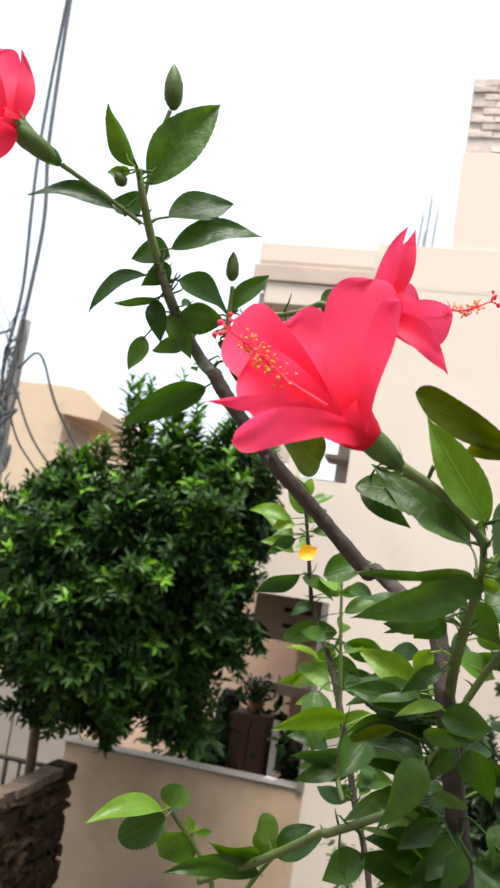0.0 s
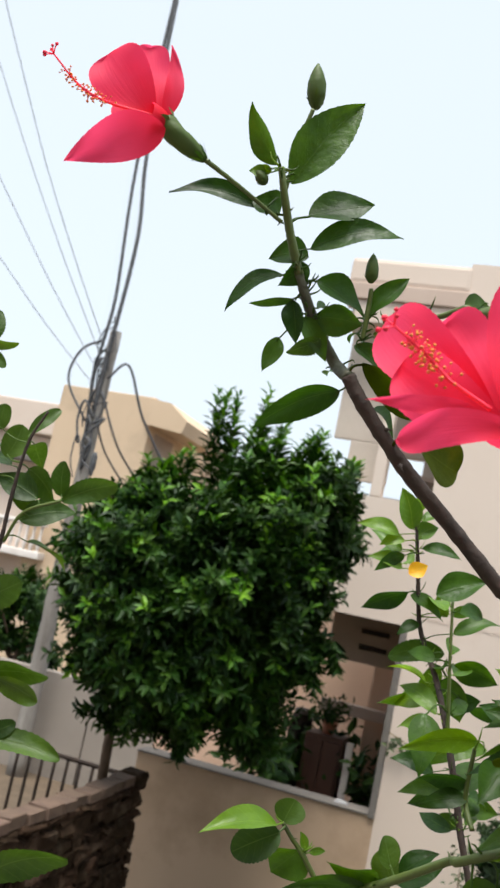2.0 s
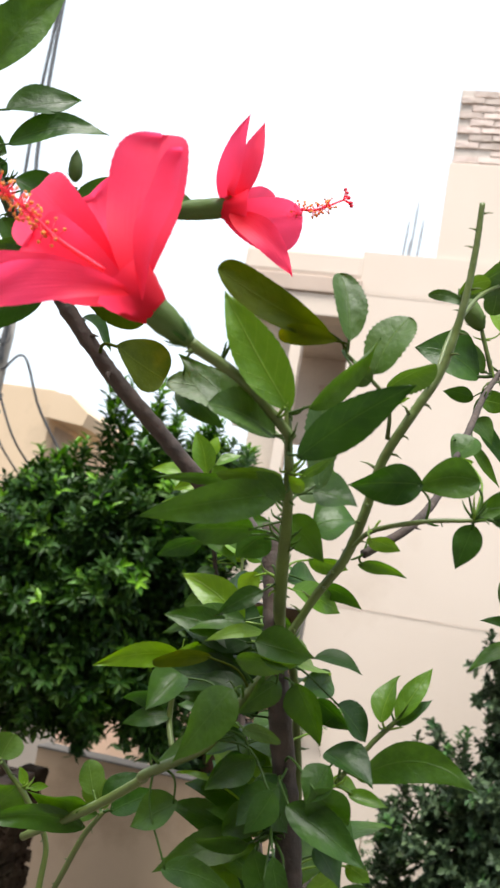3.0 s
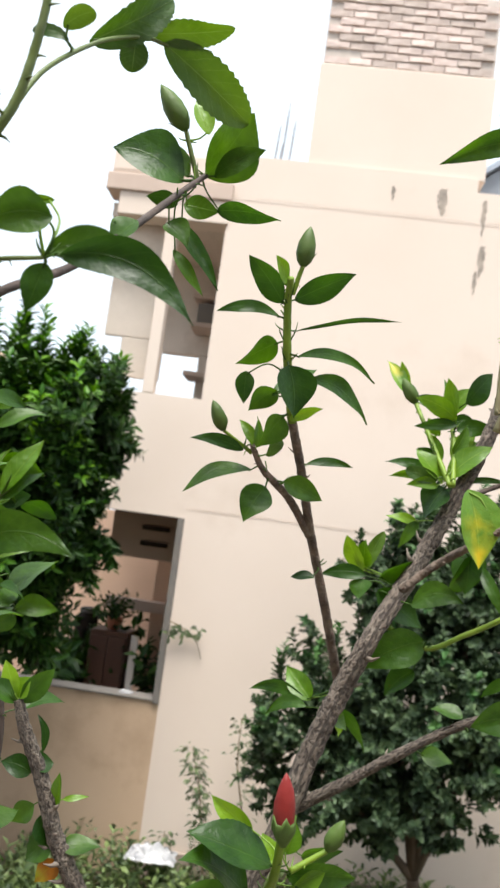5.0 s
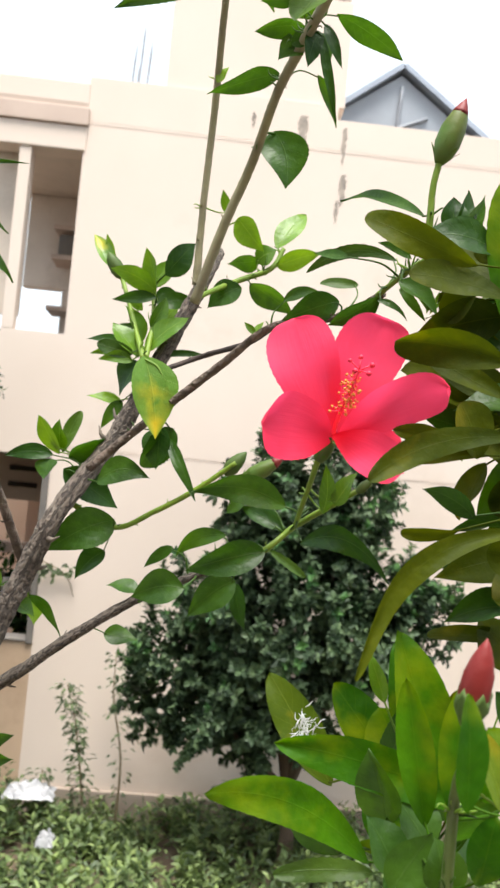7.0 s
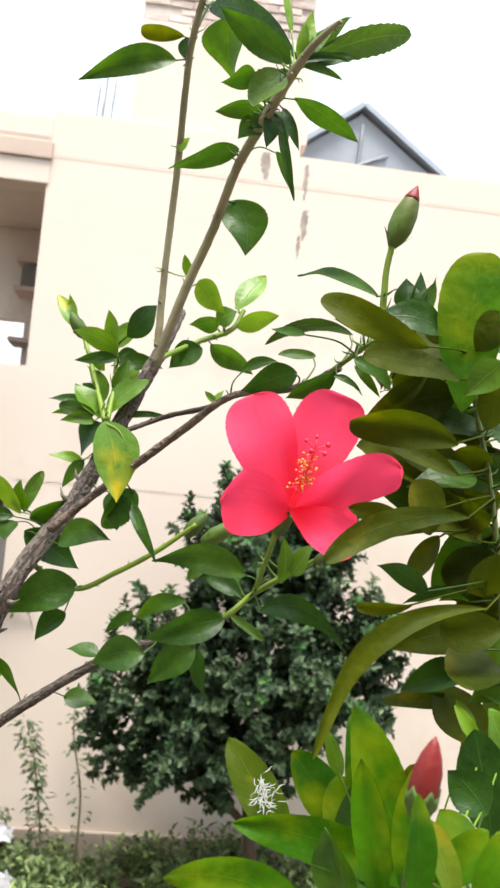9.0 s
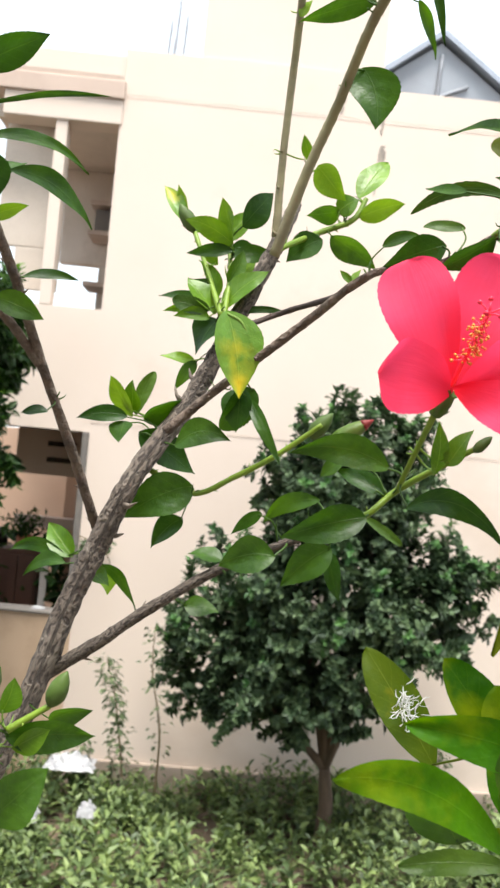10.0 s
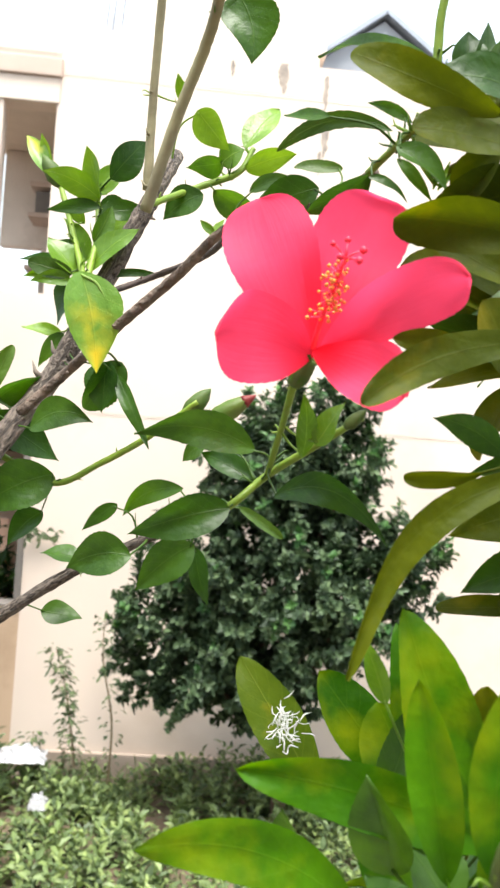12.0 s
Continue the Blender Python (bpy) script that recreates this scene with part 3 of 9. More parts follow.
weed(0.68, 8.8, 1.28, -0.27, 15, 61)
weed(0.92, 8.95, 1.55, -0.13, 4, 62)
weed(0.32, 8.85, 0.55, -0.05, 5, 63)
weed(3.4, 8.9, 0.9, -0.06, 8, 64)


def vine(seed):
    """A wisp of creeper that hangs on the wall beside the jamb."""
    rnd = random.Random(seed)
    th = empty("wall_creeper", (0.1, 9.25, 2.2), "dry wisp of creeper on the plaster by the jamb", "creeper")
    under(th, rod("stem", [(0.0, 9.27, 2.25, 0.006), (0.15, 9.25, 2.2, 0.006), (0.27, 9.26, 2.1, 0.005), (0.33, 9.27, 1.95, 0.003)], DRY_STEM, None, "", 5, 4))
    rows = [(np.array([rnd.uniform(0, 0.3), 9.24, 2.25 - rnd.uniform(0, 0.15)]), unit(np.array([rnd.uniform(-1, 1), -0.2, rnd.uniform(-1, 0.3)])),
             np.array([0, -1, 0.2]), rnd.uniform(0.04, 0.08), 0.03) for _ in range(40)]
    under(th, leaf_cloud("leaves", rows, WEED_LEAF))


vine(71)


def crumpled_sheet(x, y, z, sx, sy, seed):
    rnd = random.Random(seed)
    bm = bmesh.new()
    bmesh.ops.create_grid(bm, x_segments=14, y_segments=14, size=0.5)
    for v in bm.verts:
        h = 0.12 + abs(noise.noise((v.co.x * 4 + seed, v.co.y * 4, 0))) * 0.12
        v.co = Vector((v.co.x * sx + rnd.uniform(-0.02, 0.02), v.co.y * sy, h * (1 - 2.2 * max(abs(v.co.x), abs(v.co.y)) ** 2)))
    bmesh.ops.solidify(bm, geom=bm.faces[:], thickness=0.004)
    ob = tagged(part("plastic_sheet", bm, PLASTIC), "crumpled white plastic sheet lying in the weeds", "rubbish", "rubbish in the weeds")
    ob.location = (x, y, z)


crumpled_sheet(0.2, 8.75, 0.3, 0.4, 0.3, 3)
crumpled_sheet(0.45, 8.1, 0.16, 0.12, 0.16, 8)
crumpled_sheet(0.02, 7.95, 0.16, 0.14, 0.18, 15)

# ---- rubble wall, gate and the street beyond ----
rub = empty("rubble_wall", (-2.2, 8.6, 0), "rough brown rubble wall with a brick top course", "wall")


def rubble_wall(p0, p1, h, thick, seed):
    rnd = random.Random(seed)
    a, b = np.array([*p0, 0.0]), np.array([*p1, 0.0])
    d = unit(b - a)
    s = np.array([-d[1], d[0], 0])
    length = np.linalg.norm(b - a)
    turn = Matrix((( *d,), (*s,), (0, 0, 1))).transposed().to_4x4()

    def block(name, u0, u1, v0, v1, z0, z1, mat, bev, shake, label=""):
        bm = box_bm(bmesh.new(), (u0, v0, z0), (u1, v1, z1), bev)
        for v in bm.verts:
            v.co += Vector([rnd.uniform(-shake, shake) for _ in range(3)])
        ob = part(name, bm, mat, None, label)
        ob.matrix_world = Matrix.Translation(a) @ turn
        under(rub, ob)

    block("core", 0, length, -thick / 2 + 0.03, thick / 2 - 0.03, -0.1, h - 0.1, RUBBLE, 0.0, 0.0)
    z = 0.3
    while z < h - 0.12:
        hh = rnd.uniform(0.09, 0.17)
        u = rnd.uniform(-0.05, 0.02)
        while u < length:
            w = rnd.uniform(0.08, 0.36)
            block("stone", max(u, 0), min(u + w - 0.012, length), -thick / 2 - rnd.uniform(0, 0.03), thick / 2 + rnd.uniform(0, 0.03), z + rnd.uniform(-0.02, 0.02), min(z + hh - 0.012 + rnd.uniform(-0.02, 0.02), h - 0.09), RUBBLE, 0.03, 0.022)
            u += w
        z += hh
    u = 0.22
    while u < length:
        block("cap_brick", u, u + 0.215, -thick / 2 + rnd.uniform(-0.02, 0.02), thick / 2 + rnd.uniform(-0.02, 0.02), h - 0.085, h - rnd.uniform(0, 0.015), BRICK_CAP, 0.008, 0.004)
        u += 0.228
    block("end_cap", -0.03, 0.21, -thick / 2 - 0.03, thick / 2 + 0.03, h - 0.14, h + 0.02, RUBBLE, 0.05, 0.008, "rounded mortar end cap")


rubble_wall((-1.99, 8.55), (-1.95, 4.4), 1.5, 0.16, 9)

gate = empty("iron_gate", (-3.0, 10.0, 0), "dark iron railing gate behind the rubble wall", "gate")
GX0, GX1, GY, GZ = -3.95, -2.75, 10.0, 1.1
for z in (0.35, GZ):
    under(gate, rod("rail", [(GX0, GY, z, 0.028), ((GX0 + GX1) / 2, GY, z, 0.028), (GX1, GY, z, 0.028)], IRON, None, "", 6, 2))
for i in range(9):
    x = GX0 + (GX1 - GX0) * i / 8
    under(gate, rod("bar", [(x, GY, 0.0, 0.018), (x, GY, 0.6, 0.018), (x, GY, GZ, 0.018)], IRON, None, "", 6, 2))

yard = empty("yard_wall", (-5, 13.35, 0), "plain pale wall across the yard", "wall")
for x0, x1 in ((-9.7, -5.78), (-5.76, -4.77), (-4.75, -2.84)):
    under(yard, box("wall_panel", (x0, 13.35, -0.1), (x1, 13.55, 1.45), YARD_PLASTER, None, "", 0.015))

pole = empty("utility_pole", (-5.66, 13.0, 0), "weathered leaning utility pole hung with cables", "utility pole")
under(pole, rod("shaft", [(-5.62, 13, -0.1, 0.13), (-5.66, 13, 2.2, 0.12), (-5.7, 13, 4.5, 0.1), (-5.7, 13, 6.68, 0.09)], POLE, None, "", 12, 8, 0.05, 4))


def cable(name, pts, r, mat=CABLE):
    under(pole, rod(name, [(*p, r) for p in pts], mat, None, "", 6, 6))


cable("cable", [(-5.75, 12.9, 5.0), (-5.85, 12.9, 6.0), (-5.8, 12.9, 7.2), (-6.0, 12.9, 9.5), (-6.05, 12.9, 12.8), (-6.1, 12.9, 17)], 0.027)
cable("cable", [(-5.7, 12.88, 5.4), (-5.68, 12.88, 6.4), (-5.66, 12.88, 8.2), (-5.85, 12.88, 9.6), (-6.0, 12.88, 12.8), (-6.05, 12.88, 17)], 0.032)
cable("cable", [(-5.8, 12.88, 5.2), (-6.25, 12.88, 5.8), (-6.15, 12.88, 6.3), (-5.8, 12.88, 6.5)], 0.02)
cable("cable", [(-5.6, 12.88, 5.9), (-5.3, 12.9, 6.15), (-5.0, 13.2, 5.4), (-4.3, 14, 4.2)], 0.02)
cable("cable", [(-5.65, 12.9, 5.7), (-5.3, 13.2, 4.9), (-4.95, 14, 4.3)], 0.018)
cable("cable", [(-5.65, 12.9, 5.3), (-5.5, 13.2, 4.8), (-5.2, 14, 4.2)], 0.015)
rp = random.Random(8)
for k in range(16):
    z = 4.2 + 0.13 * k
    x = -5.74 + rp.gauss(0, 0.07)
    cable("tangle", [(x, 12.88, z), (x + rp.gauss(0, 0.1), 12.85, z + rp.uniform(0.2, 0.4)), (x + rp.gauss(0, 0.09), 12.84, z + rp.uniform(0.4, 0.7)), (-5.72 + rp.gauss(0, 0.06), 12.86, z + rp.uniform(0.3, 1.1))], rp.uniform(0.008, 0.022))
for k, (x, z) in enumerate(((-7.3, 7.4), (-7.3, 8.3), (-7.2, 9.1), (-6.8, 8.9))):
    cable("wire", [(-5.72, 12.9, 5.7 + 0.2 * k), ((-5.72 + x) / 2, 12.2, (5.7 + 0.2 * k + z) / 2 - 0.05), (x, 11.5, z), (x * 2 + 5.7, 10, z * 2 - 5.7)], 0.007, WIRE)
under(pole, rod("insulator", [(-5.5, 12.88, 4.75, 0.03), (-5.5, 12.88, 4.65, 0.05), (-5.5, 12.88, 4.5, 0.045), (-5.5, 12.88, 4.4, 0.02)], CABLE, None, "dark insulator", 8, 2))
pole.location.x += 0.09

far_house = empty("tan_house", (-8.6, 20, 0), "tan flat-roofed house with a jutting roof slab", "house")
under(far_house, box("wall", (-10.45, 20.0, -0.1), (-7.95, 26.0, 7.2), TAN_PLASTER, None, "", 0.03))
bm = bmesh.new()
prof = [(-8.05, 7.14), (-7.5, 7.1), (-7.0, 6.72), (-7.08, 6.42), (-8.05, 6.52)]
lo = [bm.verts.new((x, 19.9, z)) for x, z in prof]
hi = [bm.verts.new((x, 23.0, z)) for x, z in prof]
bm.faces.new(lo)
bm.faces.new(hi[::-1])
for i in range(5):
    bm.faces.new((lo[i], hi[i], hi[(i + 1) % 5], lo[(i + 1) % 5]))
bmesh.ops.recalc_face_normals(bm, faces=bm.faces[:])
under(far_house, part("roof_slab", bm, TAN_PLASTER, None, "jutting tan roof slab"))
# no hollow here: a thin brown sheet paints the shade below the slab
under(far_house, box("recess_shade_panel", (-7.96, 20.4, 4.9), (-7.94, 21.6, 6.4), INNER, None, "flat dark panel painted as shade under the slab", 0))
under(far_house, box("lower_wing", (-7.94, 20.5, -0.1), (-6.6, 25.0, 5.6), TAN_PLASTER, None, "", 0.03))
left_house = empty("pale_house", (-12, 20, 0), "pale house with a balustraded balcony", "house")
under(left_house, box("wall", (-16.0, 20.6, -0.1), (-10.5, 26.0, 5.9), PLASTER, None, "", 0.03))
under(left_house, box("roof_slab", (-16.2, 20.3, 5.92), (-10.6, 26.2, 6.75), PLASTER, None, "pale roof parapet", 0.04))
under(left_house, box("eave", (-16.2, 20.1, 5.2), (-10.1, 20.6, 5.35), CONCRETE, None, "grey eave slab", 0.03))
under(left_house, box("balcony_slab", (-16.0, 19.7, 2.9), (-9.85, 20.59, 3.08), WHITE_PAINT, None, "", 0.03))
under(left_house, box("handrail", (-16.0, 19.7, 3.68), (-9.85, 19.85, 3.78), WHITE_PAINT, None, "", 0.03))
for i in range(24):
    x = -9.95 - 0.19 * i
    under(left_house, rod("baluster", [(x, 19.78, 3.08, 0.03), (x, 19.78, 3.25, 0.055), (x, 19.78, 3.45, 0.03), (x, 19.78, 3.68, 0.04)], WHITE_PAINT, None, "", 6, 2))

# ---- plant materials and builders ----
def leaf_shader(name, color, tint, vein, rough=0.4, glow=0.3, patch=None, patch_at=(0.42, 0.6), vein_mix=0.45, ribs=7.0, lean=0.25, gloss=0.5):
    """A leaf: mottled colour, a pale midrib with side veins that follow the blade, and light through it."""
    m = shader(name, color, rough, tint, 38.0, 0.16, 0.0, 240.0, island=-0.35, spec=gloss, coords="Object")
    t = m.node_tree
    n, li = t.nodes, t.links
    b = n["Principled BSDF"]
    base = b.inputs["Base Color"].links[0].from_socket
    uv = n.new("ShaderNodeUVMap")
    sep = n.new("ShaderNodeSeparateXYZ")
    li.new(uv.outputs[0], sep.inputs[0])

    def calc(op, a, c=None, d=None):
        k = n.new("ShaderNodeMath")
        k.operation = op
        for i, v in enumerate((a, c, d)):
            if v is None:
                continue
            if isinstance(v, (int, float)):
                k.inputs[i].default_value = v
            else:
                li.new(v, k.inputs[i])
        return k.outputs[0]

    off = calc("ABSOLUTE", calc("SUBTRACT", sep.outputs[1], 0.5))
    mid = calc("SUBTRACT", 1.0, calc("SMOOTH_MIN", calc("DIVIDE", off, 0.022), 1.0, 0.2))
    saw = calc("FRACT", calc("SUBTRACT", calc("MULTIPLY", sep.outputs[0], ribs), calc("MULTIPLY", off, ribs * 0.45)))
    side = calc("MULTIPLY", calc("LESS_THAN", calc("ABSOLUTE", calc("SUBTRACT", saw, 0.5)), 0.05), 0.24)
    mask = calc("MULTIPLY", calc("MAXIMUM", mid, side), vein_mix)
    mask = calc("MAXIMUM", mask, 0.0)
    mix = n.new("ShaderNodeMix")
    mix.data_type = "RGBA"
    li.new(mask, mix.inputs[0])
    li.new(base, mix.inputs[6])
    mix.inputs[7].default_value = (*vein, 1)
    out = mix.outputs[2]
    if patch:
        pn = n.new("ShaderNodeTexNoise")
        pn.inputs["Scale"].default_value, pn.inputs["Detail"].default_value = 40.0, 4
        pc = n.new("ShaderNodeTexCoord")
        li.new(pc.outputs["Object"], pn.inputs["Vector"])
        pr = n.new("ShaderNodeMapRange")
        pr.inputs[1].default_value, pr.inputs[2].default_value = patch_at
        li.new(calc("ADD", pn.outputs[0], calc("MULTIPLY", calc("SUBTRACT", sep.outputs[0], 0.55), lean)), pr.inputs[0])
        pm = n.new("ShaderNodeMix")
        pm.data_type = "RGBA"
        if lean > 0.3:
            inner = calc("SUBTRACT", 1.15, calc("MULTIPLY", off, 2.2))
            li.new(calc("MULTIPLY", pr.outputs[0], inner), pm.inputs[0])
        else:
            li.new(pr.outputs[0], pm.inputs[0])
        li.new(out, pm.inputs[6])
        pm.inputs[7].default_value = (*patch, 1)
        out = pm.outputs[2]
    li.new(out, b.inputs["Base Color"])
    bp = n.new("ShaderNodeBump")
    bp.inputs["Strength"].default_value, bp.inputs["Distance"].default_value = 0.5, 0.001
    pucker = n.new("ShaderNodeTexNoise")
    pucker.inputs["Scale"].default_value, pucker.inputs["Detail"].default_value = 130.0, 3
    pc2 = n.new("ShaderNodeTexCoord")
    li.new(pc2.outputs["Object"], pucker.inputs["Vector"])
    li.new(calc("ADD", calc("MULTIPLY", pucker.outputs[0], 2.2), mask), bp.inputs["Height"])
    li.new(bp.outputs[0], b.inputs["Normal"])
    tr = n.new("ShaderNodeBsdfTranslucent")
    lift = n.new("ShaderNodeHueSaturation")
    lift.inputs["Value"].default_value, lift.inputs["Saturation"].default_value, lift.inputs["Hue"].default_value = 1.5, 1.1, 0.49
    li.new(out, lift.inputs["Color"])
    li.new(lift.outputs[0], tr.inputs["Color"])
    mx = n.new("ShaderNodeMixShader")
    mx.inputs[0].default_value = glow
    li.new(b.outputs[0], mx.inputs[1])
    li.new(tr.outputs[0], mx.inputs[2])
    li.new(mx.outputs[0], n["Material Output"].inputs[0])
    return m


def petal_shader():
    """A petal: deep red in the throat, pink towards its rim, with fine streaks that run outwards."""
    m = shader("pink_petal", (1.0, 0.068, 0.17), 0.55, (1.0, 0.046, 0.12), 40.0, 0.25, 0.05, 250.0, island=-0.05, spec=0.25)
    t = m.node_tree
    n, li = t.nodes, t.links
    b = n["Principled BSDF"]
    base = b.inputs["Base Color"].links[0].from_socket
    uv = n.new("ShaderNodeUVMap")
    sep = n.new("ShaderNodeSeparateXYZ")
    li.new(uv.outputs[0], sep.inputs[0])
    ramp = n.new("ShaderNodeValToRGB")
    ramp.color_ramp.elements[0].position, ramp.color_ramp.elements[0].color = 0.0, (0.95, 0.95, 0.95, 1)
    ramp.color_ramp.elements[1].position, ramp.color_ramp.elements[1].color = 0.62, (0.0, 0.0, 0.0, 1)
    e = ramp.color_ramp.elements.new(0.16)
    e.color = (0.9, 0.9, 0.9, 1)
    li.new(sep.outputs[0], ramp.inputs[0])
    mix = n.new("ShaderNodeMix")
    mix.data_type = "RGBA"
    li.new(ramp.outputs[0], mix.inputs[0])
    li.new(base, mix.inputs[6])
    mix.inputs[7].default_value = (0.82, 0.004, 0.02, 1)
    mp = n.new("ShaderNodeMapping")
    mp.inputs["Scale"].default_value = (2.0, 16.0, 1.0)
    li.new(uv.outputs[0], mp.inputs[0])
    no = n.new("ShaderNodeTexNoise")
    no.inputs["Scale"].default_value, no.inputs["Detail"].default_value = 1.0, 3
    li.new(mp.outputs[0], no.inputs["Vector"])
    mr = n.new("ShaderNodeMapRange")
    mr.inputs[1].default_value, mr.inputs[2].default_value, mr.inputs[4].default_value = 0.52, 0.85, 0.14
    li.new(no.outputs[0], mr.inputs[0])
    st = n.new("ShaderNodeMix")
    st.data_type = "RGBA"
    li.new(mr.outputs[0], st.inputs[0])
    li.new(mix.outputs[2], st.inputs[6])
    st.inputs[7].default_value = (0.8, 0.02, 0.07, 1)
    out = st.outputs[2]
    li.new(out, b.inputs["Base Color"])
    bp = n.new("ShaderNodeBump")
    bp.inputs["Strength"].default_value, bp.inputs["Distance"].default_value = 0.3, 0.001
    li.new(no.outputs[0], bp.inputs["Height"])
    li.new(bp.outputs[0], b.inputs["Normal"])
    tr = n.new("ShaderNodeBsdfTranslucent")
    pale = n.new("ShaderNodeMix")
    pale.data_type = "RGBA"
    pale.inputs[0].default_value = 0.3
    li.new(out, pale.inputs[6])
    pale.inputs[7].default_value = (1.0, 0.13, 0.33, 1)
    li.new(pale.outputs[2], tr.inputs["Color"])
    mx = n.new("ShaderNodeMixShader")
    mx.inputs[0].default_value = 0.48
    li.new(b.outputs[0], mx.inputs[1])
    li.new(tr.outputs[0], mx.inputs[2])
    li.new(mx.outputs[0], n["Material Output"].inputs[0])
    return m


HIB = leaf_shader("hibiscus_leaf", (0.042, 0.108, 0.01), (0.018, 0.055, 0.006), (0.085, 0.16, 0.025), 0.42, 0.4, vein_mix=0.32, gloss=0.38)
YOUNG = leaf_shader("young_leaf", (0.115, 0.235, 0.01), (0.075, 0.17, 0.008), (0.26, 0.4, 0.06), 0.4, 0.33)
OLIVE = leaf_shader("olive_leaf", (0.064, 0.086, 0.002), (0.035, 0.054, 0.0015), (0.1, 0.13, 0.01), 0.55, 0.42, (0.15, 0.14, 0.006), (0.6, 0.9), 0.22, gloss=0.13)
LEAFLET = leaf_shader("matte_leaflet", (0.06, 0.125, 0.012), (0.036, 0.085, 0.008), (0.15, 0.24, 0.06), 0.5, 0.3)
BROAD = leaf_shader("broad_bright_leaf", (0.045, 0.15, 0.002), (0.022, 0.092, 0.0015), (0.12, 0.22, 0.012), 0.5, 0.45, (0.16, 0.23, 0.003), (0.5, 0.76), 0.22, gloss=0.16)
LIME = leaf_shader("lime_leaf", (0.15, 0.22, 0.01), (0.1, 0.17, 0.008), (0.26, 0.32, 0.05), 0.5, 0.33, (0.34, 0.3, 0.02), (0.6, 0.8), 0.3, gloss=0.3)
YELLOWING = leaf_shader("yellowing_leaf", (0.12, 0.26, 0.03), (0.09, 0.2, 0.025), (0.25, 0.35, 0.06), 0.42, 0.3, (0.62, 0.5, 0.03), (0.46, 0.7), lean=0.6)
PETAL = petal_shader()
FRESH_STEM = shader("fresh_green_stem", (0.2, 0.3, 0.02), 0.5, (0.12, 0.21, 0.015), 60, 0.25, 0.1, 200, through_light=0.15)
GREEN_STEM = shader("green_stem", (0.1, 0.145, 0.025), 0.5, (0.06, 0.085, 0.018), 60, 0.25, 0.1, 200)
BROWN_BARK = shader("hibiscus_bark", (0.16, 0.115, 0.085), 0.85, (0.06, 0.043, 0.033), 90, 0.2, 0.6, 260, stains=(0.26, 0.21, 0.16), stain_scale=60)
DARK_BARK = shader("dark_bark", (0.06, 0.04, 0.031), 0.8, (0.026, 0.018, 0.014), 90, 0.2, 0.2, 260)
DARK_CANE = shader("dark_green_cane", (0.1, 0.115, 0.065), 0.6, (0.055, 0.055, 0.035), 70, 0.22, 0.25, 240)
CANE_BARK = shader("grey_green_cane", (0.27, 0.25, 0.13), 0.7, (0.17, 0.145, 0.085), 40, 0.22, 0.08, 240)
GREEN_BUD = shader("green_bud", (0.075, 0.13, 0.015), 0.6, (0.05, 0.095, 0.012), 60, 0.25, 0.1, 200, through_light=0.15)
RED_BUD = shader("red_bud", (0.25, 0.016, 0.014), 0.55, (0.17, 0.014, 0.01), 60, 0.25, 0.1, 200, through_light=0.2)
TIPPED_BUD = shader("red_tipped_bud", (0.07, 0.15, 0.012), 0.55, (0.1, 0.13, 0.014), 50, 0.2, 0.1, 200, through_light=0.15)
ANTHER = shader("yellow_anther", (0.85, 0.36, 0.04), 0.6, (0.7, 0.12, 0.04), 300, 0.25)
STIGMA = shader("red_stigma", (0.85, 0.015, 0.06), 0.6, (0.75, 0.012, 0.045), 200, 0.25)
COLUMN = shader("pink_column", (0.98, 0.085, 0.17), 0.6, (0.95, 0.06, 0.12), 200, 0.25, through_light=0.3)
WEB = shader("white_fluff", (0.8, 0.8, 0.78), 0.8, (0.65, 0.66, 0.62), 200, 0.25)



def fissured_bark():
    """Grey-brown bark with dark furrows that run along the branch."""
    m = shader("fissured_bark", (0.19, 0.155, 0.125), 0.9, (0.1, 0.078, 0.06), 70, 0.22, 0.0, 240, stains=(0.27, 0.235, 0.19), stain_scale=45)
    t = m.node_tree
    n, li = t.nodes, t.links
    b = n["Principled BSDF"]
    base = b.inputs["Base Color"].links[0].from_socket
    uv = n.new("ShaderNodeUVMap")
    mp = n.new("ShaderNodeMapping")
    mp.inputs["Scale"].default_value = (17.0, 16.0, 1.0)
    li.new(uv.outputs[0], mp.inputs[0])
    no = n.new("ShaderNodeTexNoise")
    no.inputs["Scale"].default_value, no.inputs["Detail"].default_value, no.inputs["Distortion"].default_value = 1.0, 5, 0.8
    li.new(mp.outputs[0], no.inputs["Vector"])
    mr = n.new("ShaderNodeMapRange")
    mr.inputs[1].default_value, mr.inputs[2].default_value, mr.inputs[3].default_value, mr.inputs[4].default_value = 0.4, 0.55, 0.95, 0.0
    li.new(no.outputs[0], mr.inputs[0])
    mix = n.new("ShaderNodeMix")
    mix.data_type = "RGBA"
    li.new(mr.outputs[0], mix.inputs[0])
    li.new(base, mix.inputs[6])
    mix.inputs[7].default_value = (0.035, 0.026, 0.021, 1)
    li.new(mix.outputs[2], b.inputs["Base Color"])
    bp = n.new("ShaderNodeBump")
    bp.inputs["Strength"].default_value, bp.inputs["Distance"].default_value = 1.0, 0.004
    li.new(no.outputs[0], bp.inputs["Height"])
    li.new(bp.outputs[0], b.inputs["Normal"])
    return m


